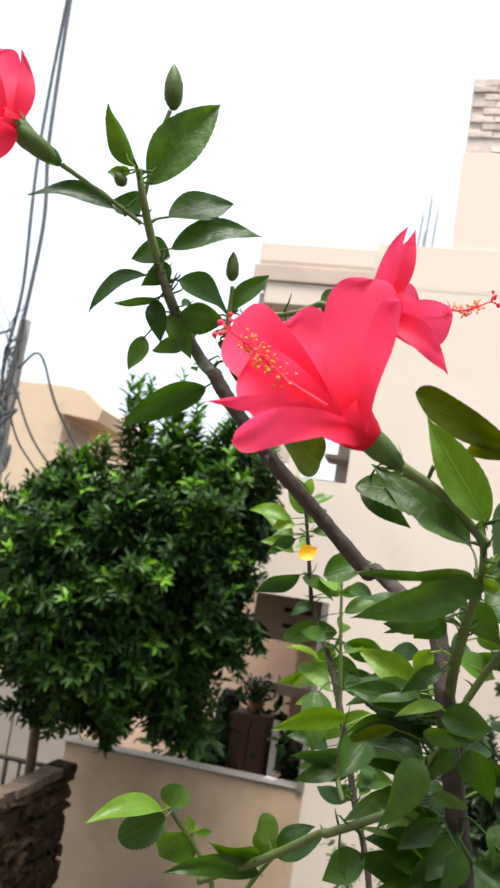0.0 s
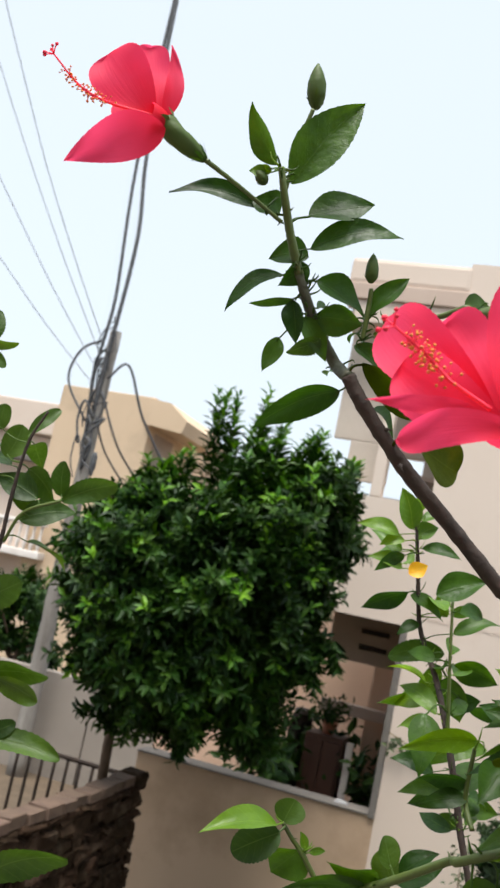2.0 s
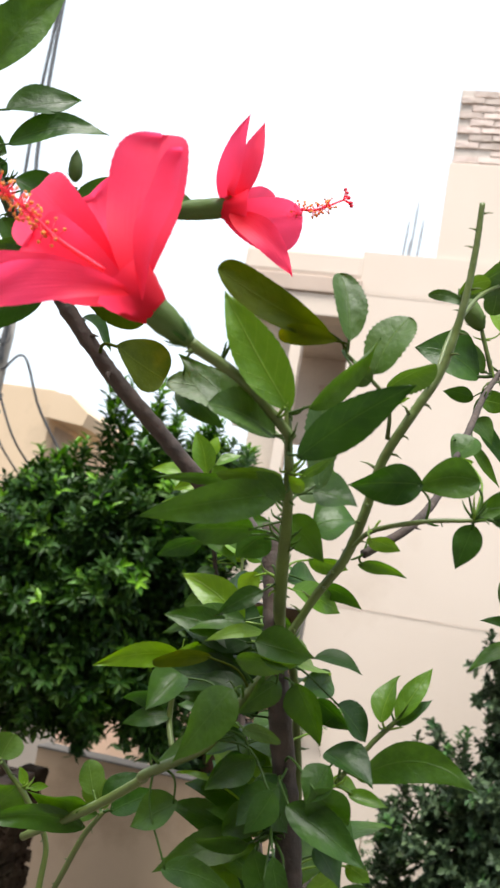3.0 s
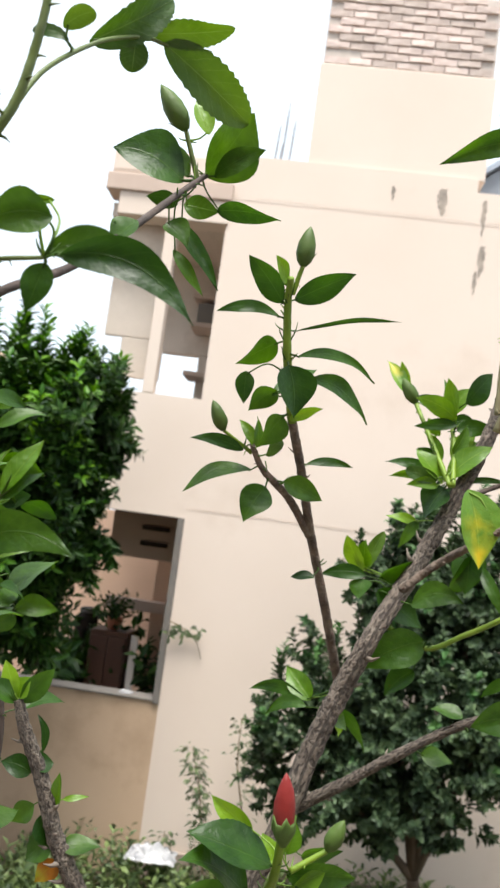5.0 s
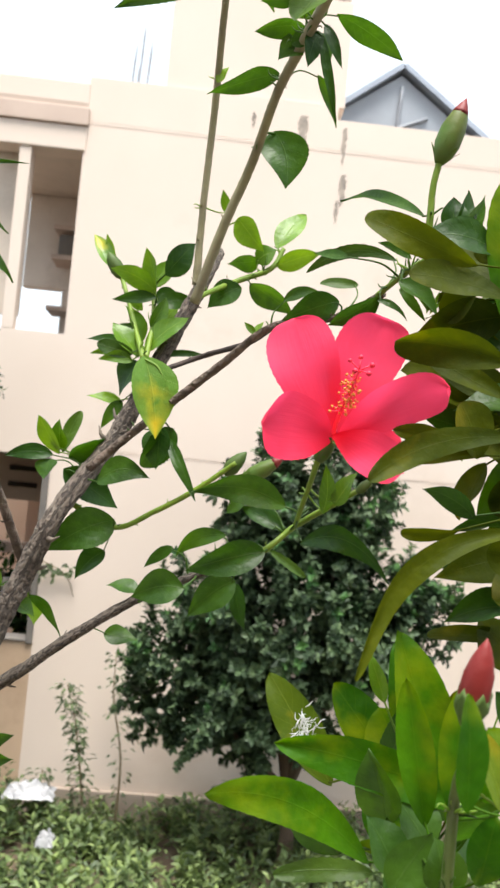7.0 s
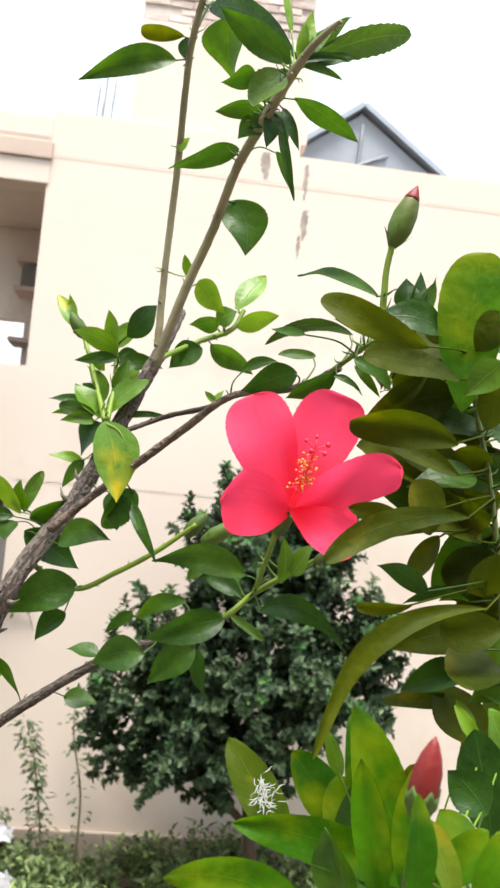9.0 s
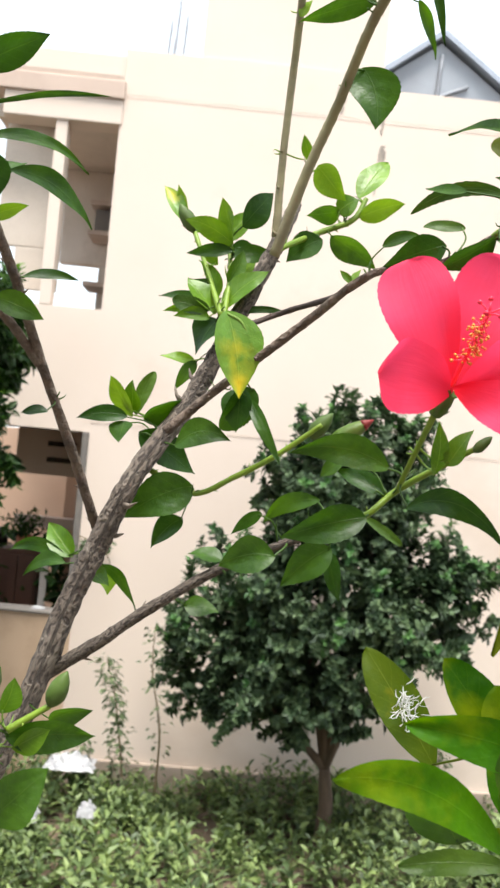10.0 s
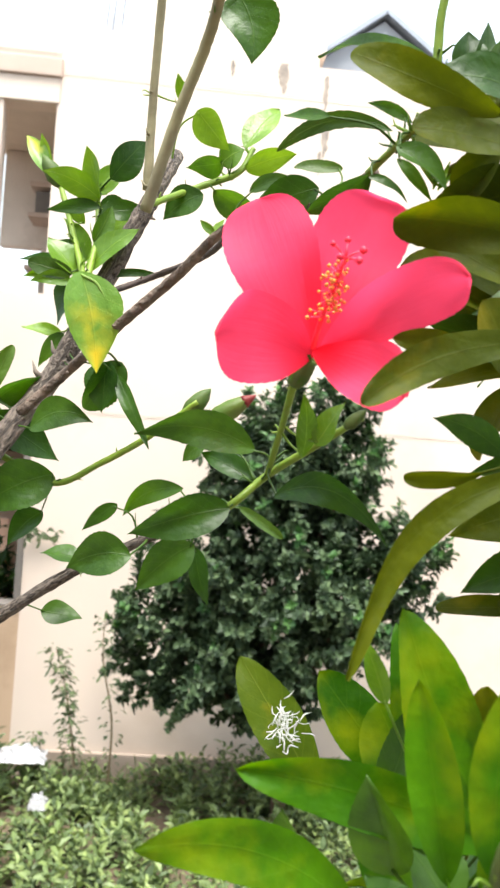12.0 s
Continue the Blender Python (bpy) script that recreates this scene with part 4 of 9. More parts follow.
FISSURED = fissured_bark()
GOLD = leaf_shader("golden_leaf", (0.75, 0.45, 0.02), (0.65, 0.36, 0.015), (0.7, 0.5, 0.06), 0.45, 0.35)
AUTUMN = leaf_shader("orange_leaf", (0.32, 0.12, 0.01), (0.22, 0.09, 0.008), (0.4, 0.2, 0.03), 0.45, 0.35, (0.25, 0.26, 0.02), (0.55, 0.7))
LINES = {}
SHAPES = {"ovate": (0.74, 1.12), "narrow": (0.8, 1.05), "elliptic": (0.75, 0.68), "round": (0.55, 0.5), "oblong": (0.72, 0.42), "petal": (0.85, 0.34)}


def plant(name, label, category, group=""):
    ob = empty(name, (0, 0, 0), label, category, group)
    LINES[name] = []
    return ob


def stem_material(owner, name, r):
    if owner.name == "hibiscus_bush" and name in ("trunk", "branch", "cane"):
        return DARK_CANE if name == "cane" else DARK_BARK
    if name in ("trunk", "branch"):
        return BROWN_BARK if r > 0.0028 else DARK_BARK
    if name == "cane":
        return CANE_BARK
    return FRESH_STEM if owner.name.startswith("woody_hibiscus") else GREEN_STEM


def twig(owner, name, *pts):
    """A stem of the plant through a few points; woody ones carry knots and stub spurs, thorny canes their thorns."""
    rnd = random.Random(hash_of(pts[0]))
    line = smooth_line(pts, 14)
    if owner.name == "woody_hibiscus" and name == "branch":
        for q in line:
            q[3] *= 0.9
    woody = name in ("trunk", "branch", "cane")
    for q in line[1:-1]:
        q[:3] += np.array([rnd.gauss(0, 1) for _ in range(3)]) * q[3] * 0.02
        q[3] *= rnd.uniform(0.95, 1.06) if woody and name != "cane" else rnd.uniform(0.98, 1.02)
    sides = 22 if woody and name != "cane" and max(q[3] for q in line) > 0.004 else (10 if woody else 8)
    vs, fs = tube_data(line, sides, 0.04 if woody else 0.02, rnd)
    if sides == 22:
        for j, v in enumerate(vs):
            c = line[j // 22][:3]
            ridge = noise.noise((j % 22 * 1.7, j // 22 * 0.33, line[0][0] * 50))
            vs[j] = c + (v - c) * (1 + (0.08 if owner.name == "hibiscus_bush" else 0.16) * ridge)
    LINES[owner.name] += [(q[:3].copy(), float(q[3])) for q in line]
    thorny = owner.name == "rose_bush" and name == "stem"
    for i in range(3, len(line) - 1, 5 if thorny else 6):
        q = line[i]
        if q[2] < 2.85 or name == "trunk" or (not thorny and rnd.random() < 0.55):
            continue
        tan = unit(line[i + 1][:3] - q[:3])
        side = unit(np.cross(tan, np.array([rnd.gauss(0, 1) for _ in range(3)])))
        k = 2.4 if thorny else (1.3 if woody else 1.1)
        ln = q[3] * k * rnd.uniform(0.7, 1.3)
        root = q[:3] + side * q[3] * 0.7
        sp = [np.array([*root, q[3] * 0.4]), np.array([*(root + side * ln * 0.6 + tan * ln * 0.15), q[3] * 0.22]), np.array([*(root + side * ln * 1.1 + tan * ln * (0.1 if thorny else 0.6)), q[3] * 0.05])]
        v2, f2 = tube_data(sp, 5)
        k0 = len(vs)
        vs += v2
        fs += [tuple(j + k0 for j in f) for f in f2]
    mat = stem_material(owner, name, pts[0][3])
    if sides == 22:
        n = len(line) * 22
        uv = [(j // 22 * 0.05, j % 22 / 22) if j < n else (0.0, 0.5) for j in range(len(vs))]
        blade_ob(name, vs, fs, uv, FISSURED if mat is BROWN_BARK else mat, owner)
    else:
        mesh_ob(name, vs, fs, mat, owner, "", True)


def hash_of(p):
    return int(abs(p[0] * 7919 + p[1] * 104729 + p[2] * 1299709) * 1000) % 1000003


def nearest_stem(owner, p):
    best = min(LINES[owner.name], key=lambda q: float(((q[0] - p) ** 2).sum()))
    return best


def blade(base, tip, width, normal, shape, bend, arch, rnd, fold=0.16, along=14, serrate=0.05, ripple=0.0, cup=0.0, twist=0.0, sag=0.0):
    """Vertices, faces and blade coordinates of a leaf: a folded, arched blade with its outline given by the shape."""
    base, tip, nrm = np.array(base, float), np.array(tip, float), np.array(normal, float)
    ax = tip - base
    ln = np.linalg.norm(ax)
    ax /= ln
    nrm = unit(nrm - ax * (nrm @ ax))
    side = np.cross(ax, nrm)
    a, b = SHAPES[shape]
    peak = a / (a + b)
    top = peak ** a * (1 - peak) ** b
    cols = (-1.0, -0.55, 0.0, 0.55, 1.0)
    vs, uv, fs = [], [], []
    wave = rnd.uniform(0, 6.28)
    for i in range(along + 1):
        s = 1 - (1 - i / along) ** 1.5 if shape in ("petal", "oblong", "round") else i / along
        w = width / 2 * (s ** a * (1 - s) ** b) / top if 0 < s < 1 else (0.012 * width if s == 0 else 0.0)
        if 0.3 < s < 0.95:
            w *= 1 + serrate * (1 if i % 2 else -1)
        c = base + ax * ln * s + side * bend * ln * 4 * s * (1 - s) - nrm * ln * arch * (s * s - 0.35 * s)
        c[2] += ln * sag * 4 * s * (1 - s)
        sd, nm = side, nrm
        if twist:
            a2 = twist * (s - 0.35)
            sd, nm = side * math.cos(a2) + nrm * math.sin(a2), nrm * math.cos(a2) - side * math.sin(a2)
        for x in cols:
            lift = fold * abs(x) * w + cup * x * x * w
            lift += ripple * ln * s * x * math.sin(9 * s + wave + 2 * x) + 0.03 * w * math.sin(7 * s + wave * 2) * x
            vs.append(c + sd * x * w + nm * lift)
            uv.append((s, 0.5 + x / 2))
    m = len(cols)
    for i in range(along):
        for k in range(m - 1):
            fs.append((i * m + k, i * m + k + 1, (i + 1) * m + k + 1, (i + 1) * m + k))
    return vs, fs, uv


def blade_ob(name, vs, fs, uv, mat, owner):
    me = bpy.data.meshes.new(name)
    me.from_pydata([tuple(v) for v in vs], [], fs)
    lay = me.uv_layers.new(name="blade")
    for lp in me.loops:
        lay.data[lp.index].uv = uv[lp.vertex_index]
    me.polygons.foreach_set("use_smooth", [True] * len(me.polygons))
    me.materials.append(mat)
    me.update()
    ob = new(name, me)
    ob.parent = owner
    return ob


def leaf(owner, base, tip, width, normal, shape, mat, bend=0.0, arch=0.08):
    """One leaf with its stalk, which runs to the nearest stem of its plant."""
    rnd = random.Random(hash_of(base))
    run = np.array(tip, float) - np.array(base, float)
    level = float(np.hypot(run[0], run[1]) / np.linalg.norm(run))
    vs, fs, uv = blade(base, tip, width, normal, shape, bend, arch, rnd, rnd.uniform(0.15, 0.55), 28 if width > 0.006 else 14, (0.045 if shape == "round" else 0.016 if owner is not R1 and mat in (HIB, YOUNG) and shape == "ovate" else 0.008), 0.024, 0.0, rnd.uniform(-0.9, 0.9), 0.0 if mat in (OLIVE, BROAD, LIME) else level * rnd.uniform(0.02, 0.11))
    b = np.array(base, float)
    root, r = nearest_stem(owner, b)
    gap = float(np.linalg.norm(root - b))
    if gap > 0.0015:
        d = unit(np.array(tip) - b)
        mid = (root + b) / 2 + np.array([0, 0, 0.08 * gap]) - d * 0.12 * gap
        pr = min(0.0011, max(0.0005, 0.03 * width))
        v2, f2 = tube_data(smooth_line([(*root, pr * 1.3), (*mid, pr), (*(b + d * 0.002), pr * 0.9)], 4), 6)
        k0 = len(vs)
        vs += v2
        uv += [(0.02, 0.5)] * len(v2)
        fs += [tuple(j + k0 for j in f) for f in f2]
        if mat in (HIB, YOUNG) and r < 0.0034:
            for k in (-1, 1):
                out = unit(np.array([rnd.gauss(0, 1), rnd.gauss(0, 1), rnd.gauss(0.2, 0.7)]))
                ln = rnd.uniform(0.004, 0.0085)
                q0, q1 = root + out * r * 0.7, root + out * (r + ln * 0.6) + np.array([0, 0, ln * 0.3])
                q2 = q1 + out * ln * 0.25 + np.array([0, 0, ln * rnd.uniform(-0.3, 0.6)])
                v2, f2 = tube_data(smooth_line([(*q0, 0.0006), (*q1, 0.00042), (*q2, 0.00015)], 3), 5)
                k0 = len(vs)
                vs += v2
                uv += [(0.02, 0.5)] * len(v2)
                fs += [tuple(j + k0 for j in f) for f in f2]
    return blade_ob("leaf", vs, fs, uv, mat, owner)


def bud(owner, base, tip, width, mat):
    """A closed bud: a pointed, furrowed body in a collar of thin sepals."""
    b, t = np.array(base, float), np.array(tip, float)
    ax = unit(t - b)
    ln = np.linalg.norm(t - b)
    r = width / 2
    prof = ((0.0, 0.35), (0.12, 0.75), (0.3, 1.0), (0.55, 0.95), (0.75, 0.7), (0.9, 0.36), (1.0, 0.04))
    vs, fs = tube_data([np.array([*(b + ax * ln * s), r * k]) for s, k in prof], 15, 0.06, random.Random(hash_of(base)))
    body = mesh_ob("bud", vs, fs, mat, owner, "", True)
    if mat is RED_BUD:
        cup = ((-0.12, 0.3), (0.0, 0.72), (0.1, 0.98), (0.2, 1.1), (0.28, 1.1), (0.3, 1.0))
        vs, fs = tube_data([np.array([*(b + ax * ln * s), r * k]) for s, k in cup], 15, 0.05, random.Random(5))
        for j in range(45, 90):
            vs[j] = vs[j] + ax * ln * 0.09 * math.cos(2 * math.pi * (j % 15) / 3)
        mesh_ob("calyx", vs, fs, GREEN_BUD, body, "green cup of the bud", True)
    if mat is TIPPED_BUD:
        nose = ((0.78, 0.66), (0.84, 0.55), (0.92, 0.34), (1.03, 0.03))
        vs, fs = tube_data([np.array([*(b + ax * ln * s), r * k]) for s, k in nose], 15, 0.05, random.Random(6))
        mesh_ob("petal_tip", vs, fs, RED_BUD, body, "dark red tip of the bud", True)
    rnd = random.Random(hash_of(tip))
    ref = unit(np.cross(ax, np.array([0.2, 0.5, 0.8])))
    for k in range(6):
        an = 2 * math.pi * k / 6 + rnd.uniform(-0.2, 0.2)
        if mat is RED_BUD:
            break
        out = math.cos(an) * ref + math.sin(an) * np.cross(ax, ref)
        p0 = b + ax * ln * 0.04 + out * r * 0.5
        p1 = p0 + out * r * rnd.uniform(0.5, 0.8) + ax * ln * rnd.uniform(0.2, 0.36)
        v2, f2, uv = blade(p0, p1, r * 0.35, ax, "narrow", 0, 0.1, rnd, 0.2, 5, 0)
        blade_ob("sepal", v2, f2, uv, mat, body)
    LINES[owner.name].append((b, r))


def calyx(owner, *pts):
    """The green cup of a flower, with the narrow bracts round its foot; petals and stamens hang under it."""
    rnd = random.Random(hash_of(pts[0]))
    line = smooth_line(pts, 5)
    vs, fs = tube_data(line, 15, 0.05, rnd)
    cup = mesh_ob("flower", vs, fs, GREEN_BUD, owner, "pink-red hibiscus flower on a green calyx", True)
    a, e = np.array(pts[0][:3]), np.array(pts[-1][:3])
    ax = unit(e - a)
    ref = unit(np.cross(ax, np.array([0.2, 0.5, 0.8])))
    r = max(p[3] for p in pts)
    for k in range(8):
        an = 2 * math.pi * k / 8
        out = math.cos(an) * ref + math.sin(an) * np.cross(ax, ref)
        p0 = a + out * pts[0][3] * 0.8
        p1 = p0 + out * r * 0.9 + ax * r * 1.2
        v2, f2, uv = blade(p0, p1, r * 0.3, ax, "narrow", 0, -0.15, rnd, 0.2, 5, 0)
        blade_ob("bract", v2, f2, uv, HIB, cup)
    for k in range(5):
        an = 2 * math.pi * k / 5
        out = math.cos(an) * ref + math.sin(an) * np.cross(ax, ref)
        p0 = e + out * pts[-1][3] * 0.85 - ax * r * 0.3
        p1 = p0 + out * r * 0.35 + ax * r * 1.0
        v2, f2, uv = blade(p0, p1, r * 0.9, out, "ovate", 0, 0.0, rnd, 0.2, 6, 0)
        blade_ob("sepal", v2, f2, uv, GREEN_BUD, cup)
    return cup


def petal(flower, base, tip, width, normal, bend=0.0, shape="petal"):
    rnd = random.Random(hash_of(tip))
    vs, fs, uv = blade(base, tip, width, normal, shape, bend, 0.14, rnd, 0.05, 32, 0.008, 0.055, 0.2)
    return blade_ob("petal", vs, fs, uv, PETAL, flower)


def throat(flower, *pts):
    """The pink funnel in which the petals join, open at its wide end."""
    line = smooth_line(pts, 5)
    vs, fs = tube_data(line, 15, 0.03, random.Random(2))
    uv = [(0.05 + 0.3 * (i // 15) / len(line), 0.5) for i in range(len(vs))]
    return blade_ob("petal_tube", vs, fs[:-1], uv, PETAL, flower)


def stamens(flower, *pts):
    """The staminal column, its anthers on short threads, and the five stigma pads at its end."""
    rnd = random.Random(hash_of(pts[0]))
    line = smooth_line(pts, 8)
    vs, fs = tube_data([np.array([*q[:3], q[3] * 0.5]) for q in line], 8)
    mesh_ob("stamen_column", vs, fs, COLUMN, flower, "pale pink stamen column", True)
    r = pts[0][3]

    def grains(name, spots, size, mat, label):
        bm = bmesh.new()
        for p in spots:
            bmesh.ops.create_icosphere(bm, subdivisions=1, radius=size * rnd.uniform(0.75, 1.2), matrix=Matrix.Translation(p))
        part(name, bm, mat, flower, label, True)

    spots, vs, fs = [], [], []
    n = len(line)
    for i in range(75):
        q = line[int(n * rnd.uniform(0.35, 0.85))]
        d = unit(np.array([rnd.gauss(0, 1) for _ in range(3)]))
        tipp = q[:3] + d * r * rnd.uniform(1.0, 2.8)
        spots.append(tipp)
        v2, f2 = tube_data([np.array([*q[:3], r * 0.12]), np.array([*((q[:3] + tipp) / 2), r * 0.1]), np.array([*tipp, r * 0.1])], 4)
        k0 = len(vs)
        vs += v2
        fs += [tuple(j + k0 for j in f) for f in f2]
    mesh_ob("filament_tuft", vs, fs, COLUMN, flower, "", True)
    grains("anther_tuft", spots, r * 0.34, ANTHER, "yellow anthers")
    end, prev = line[-1][:3], line[-6][:3]
    ax = unit(end - prev)
    ref = unit(np.cross(ax, np.array([0.2, 0.9, 0.3])))
    pads, vs, fs = [], [], []
    for k in range(5):
        an = 2 * math.pi * k / 5
        p = end + (math.cos(an) * ref + math.sin(an) * np.cross(ax, ref)) * r * 2.5 + ax * r * 1.6
        pads.append(p)
        v2, f2 = tube_data([np.array([*end, r * 0.2]), np.array([*((end + p) / 2 + ax * r * 0.2), r * 0.18]), np.array([*p, r * 0.18])], 5)
        k0 = len(vs)
        vs += v2
        fs += [tuple(j + k0 for j in f) for f in f2]
    mesh_ob("style_tuft", vs, fs, COLUMN, flower, "", True)
    for p in pads:
        grains("stigma_pad", [p], r * 0.62, STIGMA, "round dark red stigma pad")


def fluff(owner, at, across, along, seed):
    """White cottony residue: a tangle of thin strands that lies on a leaf."""
    rnd = random.Random(seed)
    c, u, v = (np.array(q, float) for q in (at, across, along))
    n = unit(np.cross(u, v))
    n = n if n[1] < 0 else -n
    vs, fs = [], []
    for k in range(75):
        p = c + u * rnd.gauss(-0.22, 0.24) + v * rnd.gauss(0, 0.28) + n * 0.0012
        d = unit(u * rnd.gauss(0.6, 1) + v * rnd.gauss(0.2, 1)) * np.linalg.norm(u) * rnd.uniform(0.15, 0.5)
        b = np.array([rnd.gauss(0, 0.0008) for _ in range(3)])
        v2, f2 = tube_data(smooth_line([(*p, 0.00014), (*(p + d / 2 + b), rnd.uniform(0.00015, 0.0005)), (*(p + d), 0.0001)], 3), 5)
        k0 = len(vs)
        vs += v2
        fs += [tuple(j + k0 for j in f) for f in f2]
    mesh_ob("white_residue", vs, fs, WEB, owner, "white cottony residue on a leaf", True)


def fill_leaves(owner, count, low, high, mats, size, seed, thick=0.0):
    """Inner leaves, set on the plant's own stems between two heights and turned mostly to the far side."""
    rnd = random.Random(seed)
    stems = [q for q in LINES[owner.name] if low < q[0][2] < high and q[1] > thick]
    for k in range(count):
        root, r = rnd.choice(stems)
        a = rnd.uniform(0.7, 3.6)
        d = unit(np.array([math.cos(a), math.sin(a) * 0.9, rnd.uniform(-0.35, 0.6)]))
        base = root + d * (r + rnd.uniform(0.006, 0.016))
        ln = size * rnd.uniform(0.7, 1.25)
        nrm = unit(np.array([rnd.gauss(0, 0.5), -0.8 + rnd.gauss(0, 0.4), 0.5]))
        leaf(owner, base, base + d * ln, ln * rnd.uniform(0.36, 0.52), nrm, "ovate", rnd.choice(mats), rnd.uniform(-0.06, 0.06), rnd.uniform(0.05, 0.3))

# ---- the plants in the bed on the terrace ----
H1 = plant("hibiscus_bush", "tall hibiscus bush with pink-red flowers and serrated green leaves", "hibiscus", "hibiscus bushes")
R1 = plant("rose_bush", "thorny green rose canes with round leaflets", "rose")
H2 = plant("young_hibiscus", "slender young hibiscus with one yellow leaf", "hibiscus", "hibiscus bushes")
H3 = plant("seedling_plant", "small low seedling with pale rounded leaves", "seedling")
R2 = plant("leaflet_shrub", "thin-stemmed shrub with small oval leaflets", "shrub")
H4 = plant("woody_hibiscus", "old woody hibiscus with an open pink-red flower and buds", "hibiscus", "hibiscus bushes")
H5 = plant("broadleaf_shrub", "shrub with broad olive-green blunt leaves", "shrub")
H6 = plant("bright_shrub", "low shrub with large bright yellow-green leaves and a red bud", "shrub")

# hibiscus bush: stems first, then flowers, buds and leaves
twig(H1, "cane", (0.8592, 1.2564, 3.3295, 0.00358), (0.848, 1.2644, 3.3389, 0.003261), (0.8357, 1.2498, 3.3573, 0.002921), (0.8268, 1.2382, 3.3766, 0.002601))
twig(H1, "stem", (0.8273, 1.2386, 3.3755, 0.002601), (0.8213, 1.2282, 3.3933, 0.002286), (0.8172, 1.2188, 3.4098, 0.001979), (0.8141, 1.2157, 3.4216, 0.001696))
twig(H1, "twig", (0.8626, 1.2547, 3.3498, 0.001445), (0.8631, 1.2528, 3.3614, 0.001445), (0.8631, 1.2504, 3.3759, 0.001156))
twig(H1, "twig", (0.8099, 1.2398, 3.4193, 0.001188), (0.8139, 1.2360, 3.4497, 0.001188), (0.8176, 1.2346, 3.4654, 0.001188))
twig(H1, "branch", (0.8584, 1.2561, 3.3306, 0.00358), (0.8679, 1.2606, 3.3176, 0.003879), (0.8924, 1.2743, 3.2909, 0.003903), (0.9218, 1.288, 3.2646, 0.00392), (0.9484, 1.2986, 3.2404, 0.004221), (0.9526, 1.2998, 3.2425, 0.003562), (0.9857, 1.2522, 3.2191, 0.003957))
twig(H1, "stalk", (0.8181, 1.2215, 3.3953, 0.001131), (0.8015, 1.2041, 3.4027, 0.001106), (0.7858, 1.1872, 3.4085, 0.001351))
twig(H1, "stalk", (1.0023, 1.168, 3.2525, 0.00195), (0.9847, 1.156, 3.2673, 0.001922), (0.9673, 1.1453, 3.2753, 0.002315))
twig(H1, "stalk", (0.8744, 1.2394, 3.3559, 0.001445), (0.9004, 1.2392, 3.3608, 0.001429), (0.9133, 1.2361, 3.3654, 0.001696), (0.9156, 1.2408, 3.3636, 0.002136))
twig(H1, "stem", (0.9982, 1.1677, 3.2668, 0.001187), (1.0015, 1.1704, 3.2469, 0.001526), (1.0009, 1.1869, 3.2344, 0.00179), (0.9989, 1.2084, 3.2211, 0.002299), (0.9966, 1.2325, 3.2014, 0.00267), (0.997, 1.2501, 3.1803, 0.001933))
twig(H1, "trunk", (0.985, 1.2509, 3.23, 0.003957), (0.9949, 1.245, 3.186, 0.004459), (1.0015, 1.2495, 3.155, 0.004671), (1.0108, 1.2555, 3.1138, 0.005095), (1.0189, 1.2645, 3.0612, 0.005766), (1.0278, 1.2833, 2.9938, 0.007035), (1, 1.27, 2.5, 0.011), (1, 1.3, 1.55, 0.016))
twig(H1, "stem", (0.9997, 1.2338, 3.1749, 0.001837), (0.9919, 1.2305, 3.1634, 0.002023), (0.9852, 1.2285, 3.1506, 0.00201), (0.9784, 1.2264, 3.1392, 0.001997), (0.9511, 1.2458, 3.1203, 0.002136), (0.9451, 1.2666, 3.1142, 0.00201), (0.9176, 1.2851, 3.0927, 0.002111), (0.8825, 1.3022, 3.0696, 0.001935))
twig(H1, "twig", (0.9531, 1.2763, 3.1282, 0.001288), (0.9477, 1.2833, 3.14, 0.001319), (0.9483, 1.2792, 3.1637, 0.001055))
twig(H1, "twig", (1.0061, 1.2502, 3.1084, 0.001255), (1.0249, 1.2561, 3.128, 0.00113), (1.0404, 1.2608, 3.1499, 0.001146), (1.0505, 1.2608, 3.1623, 0.001003))
leaf(H1, (0.8169, 1.2278, 3.4191), (0.8466, 1.2292, 3.4689), 0.0249, (0.30, -0.94, -0.15), "ovate", HIB, -0.02, 0.17)
leaf(H1, (0.8087, 1.2237, 3.4269), (0.7905, 1.2125, 3.4549), 0.0153, (-0.40, -0.73, -0.55), "ovate", HIB, -0.048, 0.12)
leaf(H1, (0.8131, 1.2294, 3.4019), (0.8002, 1.2219, 3.4078), 0.0193, (0.59, -0.72, 0.37), "ovate", HIB, -0.044, 0.11)
leaf(H1, (0.8032, 1.2257, 3.4043), (0.7605, 1.2078, 3.4016), 0.0111, (0.38, -0.92, 0.08), "narrow", HIB, 0.033, 0.02)
leaf(H1, (0.8276, 1.2337, 3.4047), (0.8564, 1.2502, 3.4216), 0.0216, (0.23, -0.86, 0.45), "ovate", HIB, 0.014, 0.02)
leaf(H1, (0.8308, 1.2375, 3.389), (0.8752, 1.2425, 3.4049), 0.0158, (0.06, -0.99, 0.15), "ovate", HIB, -0.021, 0.22)
leaf(H1, (0.8307, 1.2381, 3.3846), (0.8088, 1.2374, 3.3833), 0.0170, (0.02, -0.98, 0.21), "ovate", HIB, -0.013, 0.21)
leaf(H1, (0.8313, 1.2391, 3.3805), (0.8185, 1.2351, 3.3668), 0.0118, (0.56, -0.77, -0.31), "ovate", HIB, -0.025, 0.02)
leaf(H1, (0.8197, 1.2364, 3.3736), (0.7946, 1.227, 3.3511), 0.0113, (0.00, -0.92, 0.38), "narrow", HIB, 0.1, 0.24)
